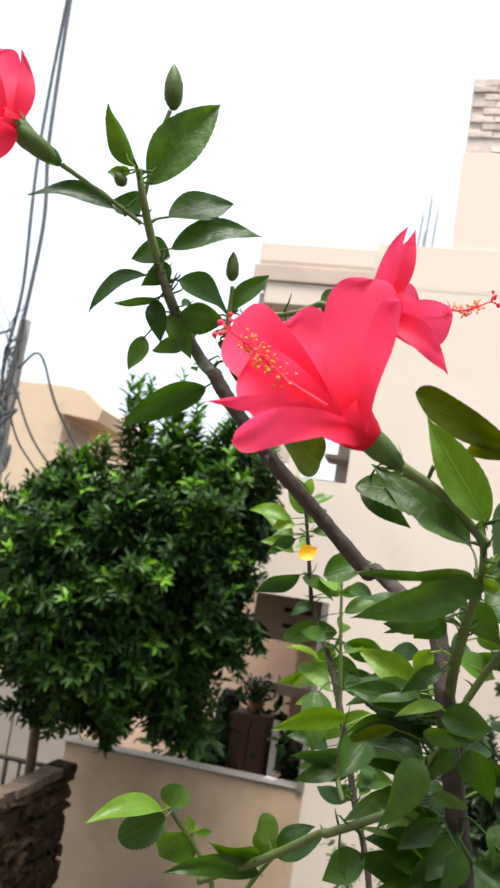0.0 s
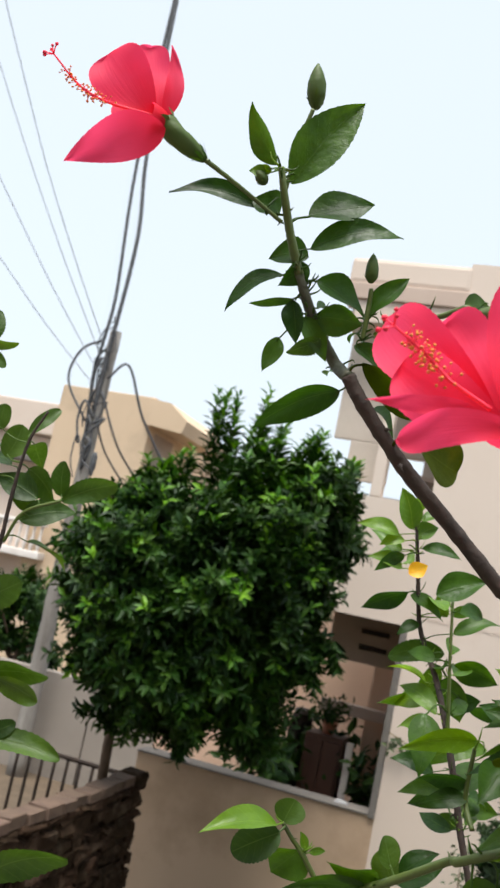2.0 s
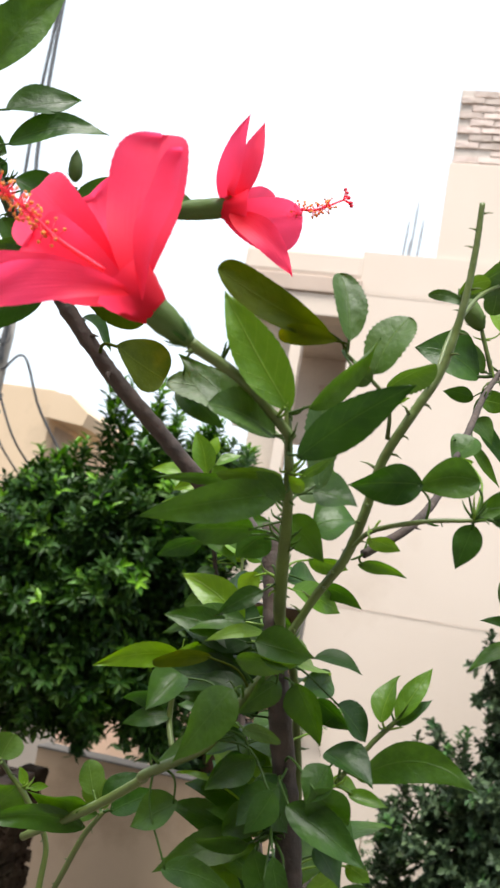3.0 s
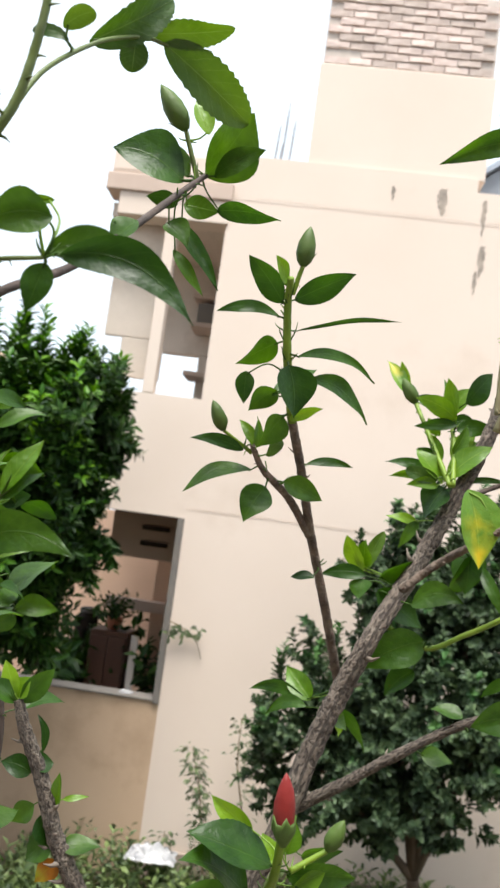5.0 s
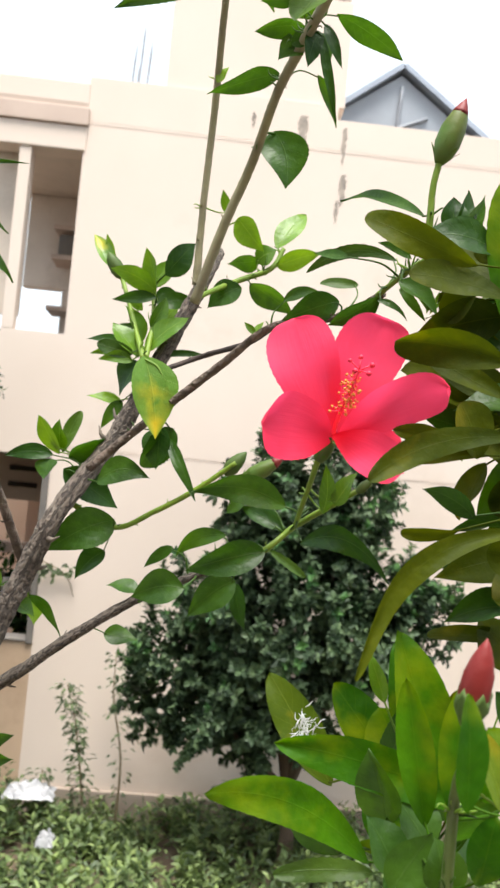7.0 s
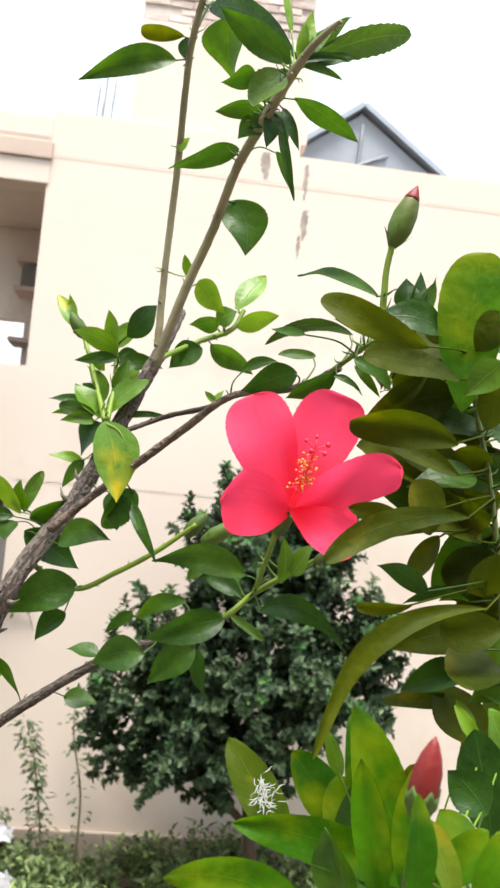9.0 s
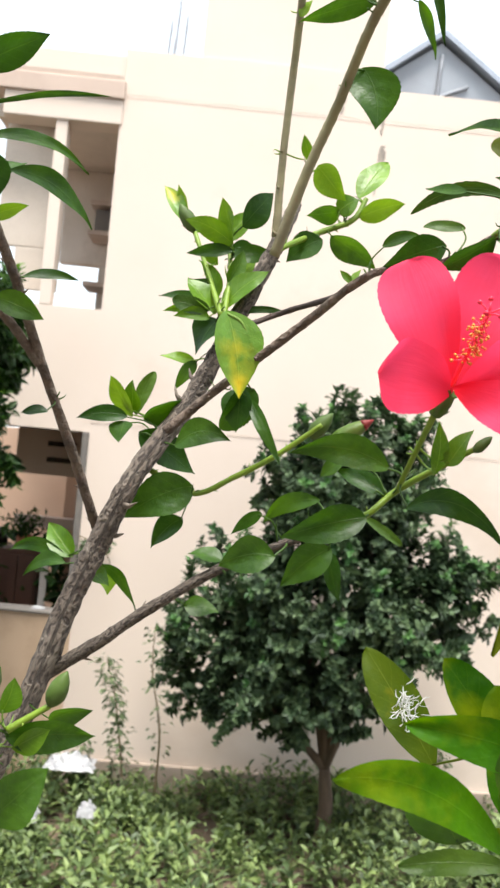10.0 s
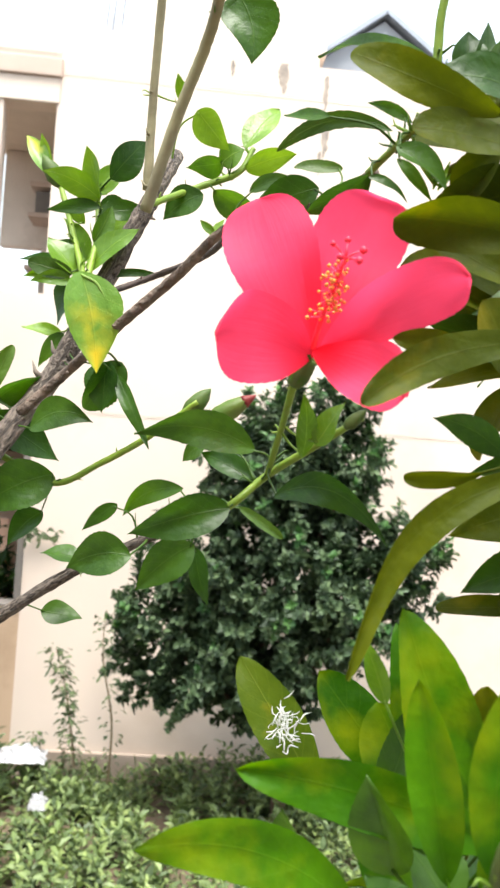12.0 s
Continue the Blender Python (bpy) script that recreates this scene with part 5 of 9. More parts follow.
leaf(H1, (0.827, 1.2406, 3.3628), (0.8043, 1.2395, 3.3553), 0.0071, (0.31, -0.30, -0.90), "narrow", HIB, -0.021, 0.17)
leaf(H1, (0.8263, 1.2405, 3.362), (0.8311, 1.2431, 3.34), 0.0122, (-0.21, -0.96, -0.16), "ovate", HIB, -0.03, 0.08)
leaf(H1, (0.8223, 1.2425, 3.3424), (0.8176, 1.2415, 3.323), 0.0098, (0.44, -0.90, -0.06), "ovate", HIB, -0.027, 0.02)
leaf(H1, (0.8428, 1.2488, 3.3455), (0.8268, 1.2489, 3.335), 0.0132, (0.49, -0.44, -0.75), "round", LEAFLET, -0.004, 0.26)
leaf(H1, (0.8392, 1.2458, 3.3562), (0.8615, 1.2534, 3.3569), 0.0173, (0.29, -0.79, -0.54), "ovate", HIB, 0.02, -0.01)
leaf(H1, (0.8364, 1.2418, 3.3744), (0.8629, 1.2562, 3.3626), 0.0179, (0.56, -0.76, 0.32), "ovate", HIB, 0.041, 0.14)
leaf(H1, (0.8648, 1.2531, 3.3633), (0.8802, 1.2534, 3.3856), 0.0122, (-0.15, -0.98, 0.12), "ovate", HIB, -0.006, 0.13)
leaf(H1, (0.859, 1.2541, 3.3461), (0.8757, 1.2632, 3.3359), 0.0100, (0.53, -0.84, 0.13), "ovate", HIB, -0.018, 0.21)
leaf(H1, (0.8557, 1.257, 3.3223), (0.8145, 1.2551, 3.2923), 0.0173, (0.41, -0.75, -0.51), "ovate", HIB, 0.05, 0.22)
leaf(H1, (0.8644, 1.2571, 3.3386), (0.9006, 1.2823, 3.3247), 0.0250, (0.01, -0.49, -0.87), "oblong", OLIVE, -0.021, -0.05)
leaf(H1, (0.8989, 1.2536, 3.3012), (0.9194, 1.2703, 3.2921), 0.0269, (0.68, -0.66, 0.31), "oblong", OLIVE, 0.046, 0.03)
leaf(H1, (0.8325, 1.2438, 3.3547), (0.8461, 1.2545, 3.3355), 0.0121, (0.50, -0.86, -0.12), "ovate", HIB, -0.018, 0.04)
leaf(H1, (0.8041, 1.2232, 3.4207), (0.7962, 1.2186, 3.4208), 0.0072, (0.50, -0.85, -0.19), "ovate", YOUNG, 0.036, 0.22)
leaf(H1, (0.8064, 1.2234, 3.424), (0.7991, 1.2218, 3.4243), 0.0070, (0.05, -0.37, -0.93), "ovate", YOUNG, 0.012, 0.23)
bud(H1, (0.8155, 1.2441, 3.4713), (0.8133, 1.2393, 3.4956), 0.0103, GREEN_BUD)
bud(H1, (0.8624, 1.2497, 3.3786), (0.8615, 1.2469, 3.3937), 0.0069, GREEN_BUD)
bud(H1, (0.8047, 1.2242, 3.4165), (0.7988, 1.2212, 3.4224), 0.0064, GREEN_BUD)
BLOOM = calyx(H1, (0.7858, 1.1872, 3.4085, 0.001891), (0.7795, 1.1845, 3.412, 0.004322), (0.7736, 1.1768, 3.4143, 0.005072), (0.7676, 1.174, 3.4194, 0.005339))
throat(BLOOM, (0.7697, 1.1761, 3.4172, 0.004281), (0.7645, 1.1719, 3.4189, 0.006126), (0.7611, 1.1686, 3.4191, 0.006892))
petal(BLOOM, (0.7637, 1.1717, 3.419), (0.737, 1.1592, 3.4468), 0.0289, (0.26, -0.95, -0.17), -0.036)
petal(BLOOM, (0.7622, 1.177, 3.4222), (0.7508, 1.1732, 3.4604), 0.0177, (0.50, -0.86, 0.06), -0.03)
petal(BLOOM, (0.7703, 1.1704, 3.4144), (0.7375, 1.1486, 3.3839), 0.0218, (0.71, -0.64, -0.31), 0.05, "ovate")
petal(BLOOM, (0.7599, 1.1812, 3.4246), (0.7235, 1.2017, 3.4525), 0.0285, (-0.47, -0.88, 0.03), 0.03)
petal(BLOOM, (0.7654, 1.1752, 3.4204), (0.7637, 1.1694, 3.4579), 0.0091, (0.47, -0.88, -0.12), 0.1, "ovate")
stamens(BLOOM, (0.7656, 1.173, 3.4211, 0.001602), (0.7432, 1.1603, 3.4206, 0.001319), (0.7324, 1.151, 3.4231, 0.001043), (0.7222, 1.1408, 3.4318, 0.0007726))
BLOOM = calyx(H1, (0.9673, 1.1453, 3.2753, 0.002436), (0.9613, 1.1411, 3.2792, 0.0046), (0.9554, 1.138, 3.2828, 0.0052), (0.9511, 1.1367, 3.2846, 0.0056))
throat(BLOOM, (0.9569, 1.1385, 3.2822, 0.005005), (0.951, 1.1365, 3.2856, 0.008342), (0.9443, 1.1341, 3.2902, 0.01084))
petal(BLOOM, (0.9501, 1.1366, 3.2841), (0.9469, 1.1332, 3.3433), 0.0271, (0.07, -1.00, -0.05), -0.03)
petal(BLOOM, (0.9396, 1.1455, 3.2962), (0.8908, 1.1541, 3.33), 0.0288, (-0.20, -0.98, -0.05), -0.039)
petal(BLOOM, (0.9474, 1.1458, 3.2872), (0.9031, 1.1424, 3.3071), 0.0262, (-0.01, -0.98, -0.19), -0.044)
petal(BLOOM, (0.952, 1.1297, 3.2843), (0.9164, 1.0982, 3.2695), 0.0130, (0.68, -0.73, -0.09), 0.08)
petal(BLOOM, (0.9353, 1.13, 3.2903), (0.9027, 1.103, 3.283), 0.0068, (0.65, -0.76, -0.09), 0.005, "ovate")
petal(BLOOM, (0.9552, 1.1277, 3.282), (0.9588, 1.1195, 3.3308), 0.0116, (-0.29, -0.95, -0.14), -0.06)
petal(BLOOM, (0.945, 1.1476, 3.2917), (0.913, 1.1608, 3.3328), 0.0316, (-0.21, -0.97, 0.15), -0.038)
stamens(BLOOM, (0.9393, 1.1306, 3.2916, 0.001866), (0.9253, 1.1212, 3.2973, 0.001633), (0.9161, 1.1127, 3.3035, 0.001206), (0.9061, 1.1042, 3.3089, 0.0007915))
BLOOM = calyx(H1, (0.9156, 1.2408, 3.3636, 0.002403), (0.9234, 1.2423, 3.365, 0.004271), (0.9374, 1.2401, 3.3662, 0.004749), (0.9425, 1.241, 3.3676, 0.004221))
throat(BLOOM, (0.9392, 1.2404, 3.3665, 0.003957), (0.9464, 1.2419, 3.3673, 0.006859), (0.9516, 1.2429, 3.3679, 0.009498))
petal(BLOOM, (0.9411, 1.2405, 3.3682), (0.9527, 1.2167, 3.3991), 0.0104, (0.27, -0.71, -0.65), -0.06, "ovate")
petal(BLOOM, (0.9441, 1.2392, 3.3679), (0.9561, 1.229, 3.4048), 0.0115, (0.24, -0.91, -0.33), 0.02, "ovate")
petal(BLOOM, (0.9423, 1.2448, 3.3693), (0.952, 1.2367, 3.4029), 0.0135, (0.07, -0.96, -0.25), 0, "ovate")
petal(BLOOM, (0.9388, 1.2404, 3.3659), (0.977, 1.2445, 3.3621), 0.0245, (0.04, -0.87, -0.50), 0.033)
petal(BLOOM, (0.9454, 1.2372, 3.363), (0.9784, 1.2339, 3.3365), 0.0130, (-0.04, -1.00, 0.08), -0.08, "ovate")
petal(BLOOM, (0.9385, 1.2494, 3.3732), (0.9593, 1.2725, 3.3868), 0.0139, (0.75, -0.65, -0.05), -0.027)
stamens(BLOOM, (0.9515, 1.2429, 3.3682, 0.001583), (0.9728, 1.2422, 3.3699, 0.001303), (0.9834, 1.2414, 3.3701, 0.001035), (0.9944, 1.2408, 3.3753, 0.0007726))
leaf(H1, (1.0071, 1.1617, 3.2621), (1.0294, 1.1673, 3.289), 0.0139, (0.76, -0.30, -0.57), "ovate", HIB, -0.016, 0.15)
leaf(H1, (1.0062, 1.1593, 3.2445), (1.0417, 1.1508, 3.271), 0.0151, (0.20, -0.83, -0.53), "ovate", HIB, -0.016, 0.07)
leaf(H1, (1.0011, 1.1608, 3.2604), (0.9773, 1.1427, 3.2939), 0.0162, (0.36, -0.90, -0.23), "ovate", YOUNG, -0.043, 0.25)
leaf(H1, (0.9953, 1.1737, 3.253), (0.955, 1.171, 3.2807), 0.0132, (0.17, -0.97, 0.15), "ovate", HIB, -0.046, 0.23)
leaf(H1, (0.9961, 1.1688, 3.2526), (0.9758, 1.1498, 3.2563), 0.0150, (0.66, -0.63, 0.41), "round", LEAFLET, 0.017, -0.04)
leaf(H1, (0.9493, 1.1989, 3.2736), (0.9706, 1.1903, 3.2573), 0.0117, (-0.38, -0.93, -0.00), "ovate", HIB, 0.007, 0.18)
leaf(H1, (0.9939, 1.1903, 3.2386), (0.9519, 1.1844, 3.2306), 0.0054, (0.23, -0.67, -0.70), "narrow", HIB, -0.05, 0.24)
leaf(H1, (1.0064, 1.1721, 3.24), (1.0176, 1.1709, 3.2475), 0.0039, (0.32, -0.74, -0.59), "ovate", YOUNG, -0.017, 0.23)
leaf(H1, (1.0021, 1.1721, 3.2317), (0.991, 1.1714, 3.2402), 0.0077, (0.01, -1.00, -0.07), "ovate", HIB, 0.003, -0.05)
leaf(H1, (0.9928, 1.2005, 3.2369), (0.9774, 1.1931, 3.2303), 0.0136, (0.45, -0.89, -0.03), "ovate", HIB, -0.001, 0.22)
leaf(H1, (1.0009, 1.2018, 3.239), (1.0187, 1.2057, 3.2448), 0.0173, (0.10, -0.94, 0.33), "round", LEAFLET, -0.014, 0.19)
leaf(H1, (1.0063, 1.2242, 3.2298), (1.0232, 1.2271, 3.2348), 0.0251, (-0.02, -0.83, 0.55), "ovate", HIB, 0.034, 0.20)
leaf(H1, (0.9963, 1.2121, 3.2297), (1.0139, 1.2114, 3.2155), 0.0139, (-0.05, -1.00, -0.01), "ovate", HIB, -0.012, 0.19)
leaf(H1, (0.9854, 1.2107, 3.2242), (0.9659, 1.1941, 3.2218), 0.0107, (0.56, -0.57, -0.60), "ovate", HIB, -0.001, 0.25)
leaf(H1, (0.9838, 1.2107, 3.2216), (0.9692, 1.1931, 3.2114), 0.0063, (0.77, -0.32, -0.55), "narrow", HIB, 0.012, 0.22)
leaf(H1, (0.9901, 1.2219, 3.2234), (0.9786, 1.2211, 3.2117), 0.0138, (0.37, -0.88, -0.30), "ovate", HIB, 0.036, 0.19)
leaf(H1, (1.0083, 1.1728, 3.236), (1.0019, 1.1711, 3.2401), 0.0069, (-0.26, -0.68, -0.68), "ovate", YOUNG, -0.025, 0.21)
leaf(H1, (0.9938, 1.2265, 3.1857), (0.9752, 1.2113, 3.1801), 0.0057, (0.49, -0.75, 0.44), "ovate", YOUNG, 0.049, 0.14)
leaf(H1, (0.9909, 1.2243, 3.2014), (0.9763, 1.2149, 3.1891), 0.0081, (0.42, -0.89, 0.18), "ovate", HIB, -0.019, 0.23)
leaf(H1, (0.9867, 1.2161, 3.1746), (1.0106, 1.2099, 3.1743), 0.0117, (-0.19, -0.70, -0.69), "ovate", HIB, -0.019, 0.22)
leaf(H1, (0.9928, 1.2198, 3.1492), (1.0086, 1.2151, 3.1485), 0.0063, (-0.29, -0.95, -0.12), "round", LEAFLET, -0.006, -0.01)
leaf(H1, (0.9754, 1.2243, 3.1733), (0.9571, 1.2053, 3.1692), 0.0073, (0.73, -0.65, -0.21), "oblong", OLIVE, 0.016, -0.02)
leaf(H1, (0.9879, 1.2123, 3.1638), (0.9757, 1.1975, 3.137), 0.0179, (0.59, -0.79, 0.17), "ovate", HIB, 0.011, 0.16)
leaf(H1, (0.9977, 1.2321, 3.1379), (0.9816, 1.2221, 3.1244), 0.0132, (0.60, -0.78, -0.14), "ovate", HIB, 0.044, 0.00)
leaf(H1, (1.0078, 1.2349, 3.1293), (0.9949, 1.2281, 3.1129), 0.0134, (0.07, -0.94, 0.33), "ovate", HIB, 0.038, -0.04)
leaf(H1, (1.0073, 1.241, 3.1681), (1.0199, 1.2481, 3.145), 0.0169, (-0.29, -0.86, -0.42), "ovate", HIB, -0.017, 0.06)
leaf(H1, (1.0136, 1.2633, 3.1614), (1.0299, 1.2636, 3.1506), 0.0128, (-0.27, -0.86, -0.43), "ovate", HIB, 0.01, 0.11)
leaf(H1, (1.0241, 1.2582, 3.1305), (1.04, 1.2643, 3.1266), 0.0074, (0.40, -0.62, 0.68), "ovate", YOUNG, -0.014, 0.20)
leaf(H1, (1.0329, 1.2602, 3.1275), (1.0496, 1.2593, 3.1264), 0.0070, (0.00, -0.79, 0.62), "ovate", YOUNG, 0.049, 0.15)
leaf(H1, (0.9997, 1.2358, 3.106), (0.9796, 1.2291, 3.1015), 0.0097, (0.37, -0.76, -0.53), "ovate", HIB, 0.043, 0.26)
leaf(H1, (0.9685, 1.2316, 3.0914), (0.9999, 1.2217, 3.0911), 0.0114, (-0.28, -0.91, 0.30), "ovate", HIB, 0.039, 0.01)
leaf(H1, (1.0019, 1.2364, 3.1043), (1.0143, 1.2357, 3.081), 0.0129, (0.04, -1.00, 0.05), "ovate", HIB, 0.035, 0.16)
leaf(H1, (1.0337, 1.2637, 3.0955), (1.0208, 1.257, 3.0829), 0.0118, (0.53, -0.84, -0.09), "ovate", YOUNG, -0.001, 0.01)
leaf(H1, (1.0358, 1.2741, 3.0975), (1.0464, 1.2756, 3.0919), 0.0087, (0.02, -0.97, -0.23), "ovate", YOUNG, 0.004, 0.11)
leaf(H1, (1.0156, 1.231, 3.0822), (0.9821, 1.2131, 3.0854), 0.0102, (0.39, -0.61, 0.68), "ovate", HIB, 0.001, 0.25)
leaf(H1, (1.0139, 1.2309, 3.08), (0.9812, 1.2107, 3.0738), 0.0080, (0.49, -0.85, 0.19), "ovate", HIB, 0.009, 0.02)
leaf(H1, (1.0276, 1.2443, 3.0738), (1.0424, 1.2512, 3.0909), 0.0187, (0.12, -0.95, 0.27), "ovate", HIB, 0.006, 0.20)
leaf(H1, (0.9921, 1.2105, 3.0411), (1.0119, 1.197, 3.0838), 0.0120, (-0.12, -0.96, -0.25), "ovate", YOUNG, -0.047, 0.10)
leaf(H1, (0.9876, 1.2187, 3.052), (0.9909, 1.2062, 3.0749), 0.0124, (0.91, -0.29, -0.29), "ovate", YOUNG, 0.013, 0.05)
leaf(H1, (1.0207, 1.2547, 3.0599), (1.042, 1.2624, 3.064), 0.0171, (0.38, -0.84, -0.39), "ovate", HIB, 0.026, 0.09)
leaf(H1, (1.0166, 1.2448, 3.05), (1.0373, 1.2409, 3.0438), 0.0163, (-0.03, -0.89, 0.45), "ovate", HIB, 0.01, -0.04)
leaf(H1, (1.0048, 1.2411, 3.0644), (1.0218, 1.2415, 3.05), 0.0197, (0.59, -0.41, 0.69), "ovate", HIB, -0.037, -0.04)
leaf(H1, (0.993, 1.2306, 3.0458), (0.9837, 1.2185, 3.0352), 0.0135, (0.33, -0.75, 0.58), "ovate", HIB, 0.012, 0.17)
leaf(H1, (1.0071, 1.2238, 3.0382), (0.9951, 1.2126, 3.0304), 0.0222, (0.74, -0.61, -0.26), "ovate", HIB, -0.025, 0.18)
leaf(H1, (1.0046, 1.2377, 3.0478), (0.9977, 1.2228, 3.0308), 0.0122, (0.50, -0.74, 0.44), "ovate", AUTUMN, -0.047, 0.04)
leaf(H1, (1.0196, 1.2705, 3.0535), (1.0329, 1.2701, 3.0478), 0.0138, (0.35, -0.43, 0.83), "ovate", AUTUMN, 0.049, 0.03)
leaf(H1, (0.9858, 1.2328, 3.2086), (0.9801, 1.2364, 3.1958), 0.0089, (-0.07, -0.97, -0.24), "ovate", YOUNG, 0.023, 0.15)
leaf(H1, (1.0052, 1.2355, 3.2177), (1.0211, 1.2436, 3.2147), 0.0095, (0.19, -0.64, -0.75), "ovate", YOUNG, 0.022, 0.12)
leaf(H1, (1.0055, 1.2672, 3.2082), (1.0273, 1.2672, 3.2017), 0.0093, (-0.17, -0.79, -0.58), "ovate", HIB, -0.002, -0.04)
leaf(H1, (0.9625, 1.2332, 3.1637), (0.9542, 1.2187, 3.1496), 0.0153, (0.11, -0.72, 0.68), "ovate", HIB, -0.024, 0.07)
leaf(H1, (0.9686, 1.2394, 3.1147), (0.9506, 1.2398, 3.1014), 0.0155, (-0.30, -0.87, 0.38), "ovate", HIB, -0.017, 0.06)
leaf(H1, (1.0211, 1.2692, 3.1185), (1.0382, 1.2726, 3.1057), 0.0149, (0.58, -0.49, 0.64), "ovate", HIB, 0.038, -0.05)
leaf(H1, (1.0419, 1.2587, 3.1577), (1.046, 1.2632, 3.178), 0.0110, (-0.39, -0.88, 0.27), "ovate", YOUNG, -0.034, 0.21)
leaf(H1, (1.0481, 1.2596, 3.1597), (1.0595, 1.2645, 3.1831), 0.0096, (-0.22, -0.93, 0.30), "ovate", YOUNG, 0.005, 0.09)
leaf(H1, (1.0487, 1.26, 3.1576), (1.0608, 1.2633, 3.1713), 0.0065, (-0.22, -0.89, 0.41), "ovate", HIB, 0.033, 0.26)
leaf(H1, (1.0362, 1.2549, 3.1347), (1.083, 1.2477, 3.1396), 0.0162, (-0.14, -0.99, -0.09), "ovate", HIB, -0.1, -0.00)
leaf(H1, (0.9984, 1.1839, 3.2352), (0.958, 1.1571, 3.2175), 0.0146, (0.57, -0.82, -0.05), "ovate", HIB, -0.039, 0.14)
leaf(H1, (0.9986, 1.1829, 3.241), (0.9775, 1.1743, 3.2367), 0.0061, (0.41, -0.83, -0.37), "round", LEAFLET, 0.015, 0.23)
leaf(H1, (0.9893, 1.1945, 3.2224), (0.9667, 1.1816, 3.2168), 0.0140, (0.48, -0.56, -0.68), "ovate", HIB, 0.013, 0.02)
leaf(H1, (0.9879, 1.2024, 3.2636), (0.9483, 1.1868, 3.2714), 0.0165, (0.36, -0.93, -0.05), "round", LEAFLET, 0.028, 0.09)
leaf(H1, (1.0116, 1.1861, 3.2392), (1.0085, 1.1862, 3.2729), 0.0136, (0.58, -0.81, 0.06), "round", LEAFLET, -0.042, 0.02)
leaf(H1, (1.0081, 1.1957, 3.2396), (1.0246, 1.198, 3.236), 0.0171, (0.24, -0.80, 0.55), "ovate", HIB, 0.048, -0.05)
leaf(H1, (0.9933, 1.2131, 3.1823), (1.0155, 1.2158, 3.1809), 0.0158, (0.13, -0.98, 0.12), "ovate", HIB, 0.046, 0.24)
leaf(H1, (1.0145, 1.2287, 3.1799), (1.0334, 1.2293, 3.1786), 0.0090, (0.07, -0.63, 0.77), "ovate", HIB, 0.002, 0.20)
leaf(H1, (1.0256, 1.2341, 3.1639), (1.0385, 1.2418, 3.1512), 0.0137, (0.73, -0.54, 0.41), "ovate", HIB, 0.018, 0.05)
leaf(H1, (0.9934, 1.2316, 3.1379), (0.9823, 1.2222, 3.1255), 0.0144, (0.69, -0.72, -0.07), "ovate", HIB, -0.019, 0.10)
leaf(H1, (0.9491, 1.2786, 3.1678), (0.9181, 1.2566, 3.1565), 0.0118, (0.61, -0.77, -0.17), "ovate", YOUNG, 0.045, 0.22)
leaf(H1, (0.9479, 1.282, 3.1479), (0.9235, 1.2842, 3.1434), 0.0130, (0.06, -0.73, -0.68), "ovate", HIB, 0.02, 0.01)
leaf(H1, (0.9489, 1.2836, 3.1403), (0.9277, 1.2761, 3.1351), 0.0098, (0.16, -0.82, 0.55), "ovate", HIB, -0.016, 0.25)
leaf(H1, (0.9192, 1.2843, 3.0996), (0.9135, 1.284, 3.1137), 0.0120, (0.52, -0.83, 0.19), "round", LEAFLET, -0.01, -0.00)
leaf(H1, (0.9131, 1.2948, 3.091), (0.8899, 1.2785, 3.0944), 0.0133, (0.45, -0.74, -0.50), "ovate", HIB, 0.001, 0.10)
leaf(H1, (0.9234, 1.2855, 3.0977), (0.9395, 1.2874, 3.1122), 0.0119, (-0.20, -0.92, 0.33), "ovate", HIB, -0.029, 0.17)
leaf(H1, (0.9143, 1.2968, 3.0818), (0.8712, 1.2716, 3.0779), 0.0127, (0.51, -0.84, -0.20), "ovate", HIB, -0.002, 0.08)
leaf(H1, (0.9832, 1.257, 3.1575), (0.9604, 1.2473, 3.1682), 0.0117, (0.28, -0.93, -0.25), "ovate", YOUNG, 0.041, 0.24)
leaf(H1, (0.9788, 1.2535, 3.1714), (0.9661, 1.2481, 3.1574), 0.0123, (0.34, -0.94, 0.06), "ovate", HIB, 0.025, 0.01)
leaf(H1, (1.0014, 1.2384, 3.1676), (0.9895, 1.225, 3.1533), 0.0152, (0.79, -0.60, -0.10), "ovate", HIB, -0.01, 0.13)
leaf(H1, (1.0227, 1.2181, 3.134), (1.0369, 1.2291, 3.1203), 0.0171, (0.16, -0.84, -0.51), "ovate", HIB, 0.012, 0.16)
leaf(H1, (0.9952, 1.2344, 3.1248), (1.0143, 1.2477, 3.1108), 0.0201, (0.69, -0.65, 0.32), "ovate", HIB, -0.028, 0.15)
leaf(H1, (0.9885, 1.2359, 3.1079), (1.0088, 1.2424, 3.1196), 0.0141, (0.28, -0.96, 0.05), "ovate", HIB, -0.049, 0.12)
leaf(H1, (1.0237, 1.237, 3.1456), (1.0433, 1.2282, 3.1364), 0.0175, (0.12, -0.58, 0.81), "ovate", HIB, 0.002, -0.03)
leaf(H1, (1.013, 1.2241, 3.1253), (1.0456, 1.2207, 3.1105), 0.0147, (0.10, -0.90, 0.43), "ovate", HIB, 0.009, 0.05)
leaf(H1, (1.0084, 1.2177, 3.1305), (1.0008, 1.2128, 3.1147), 0.0114, (0.35, -0.93, 0.12), "ovate", HIB, -0.044, 0.03)
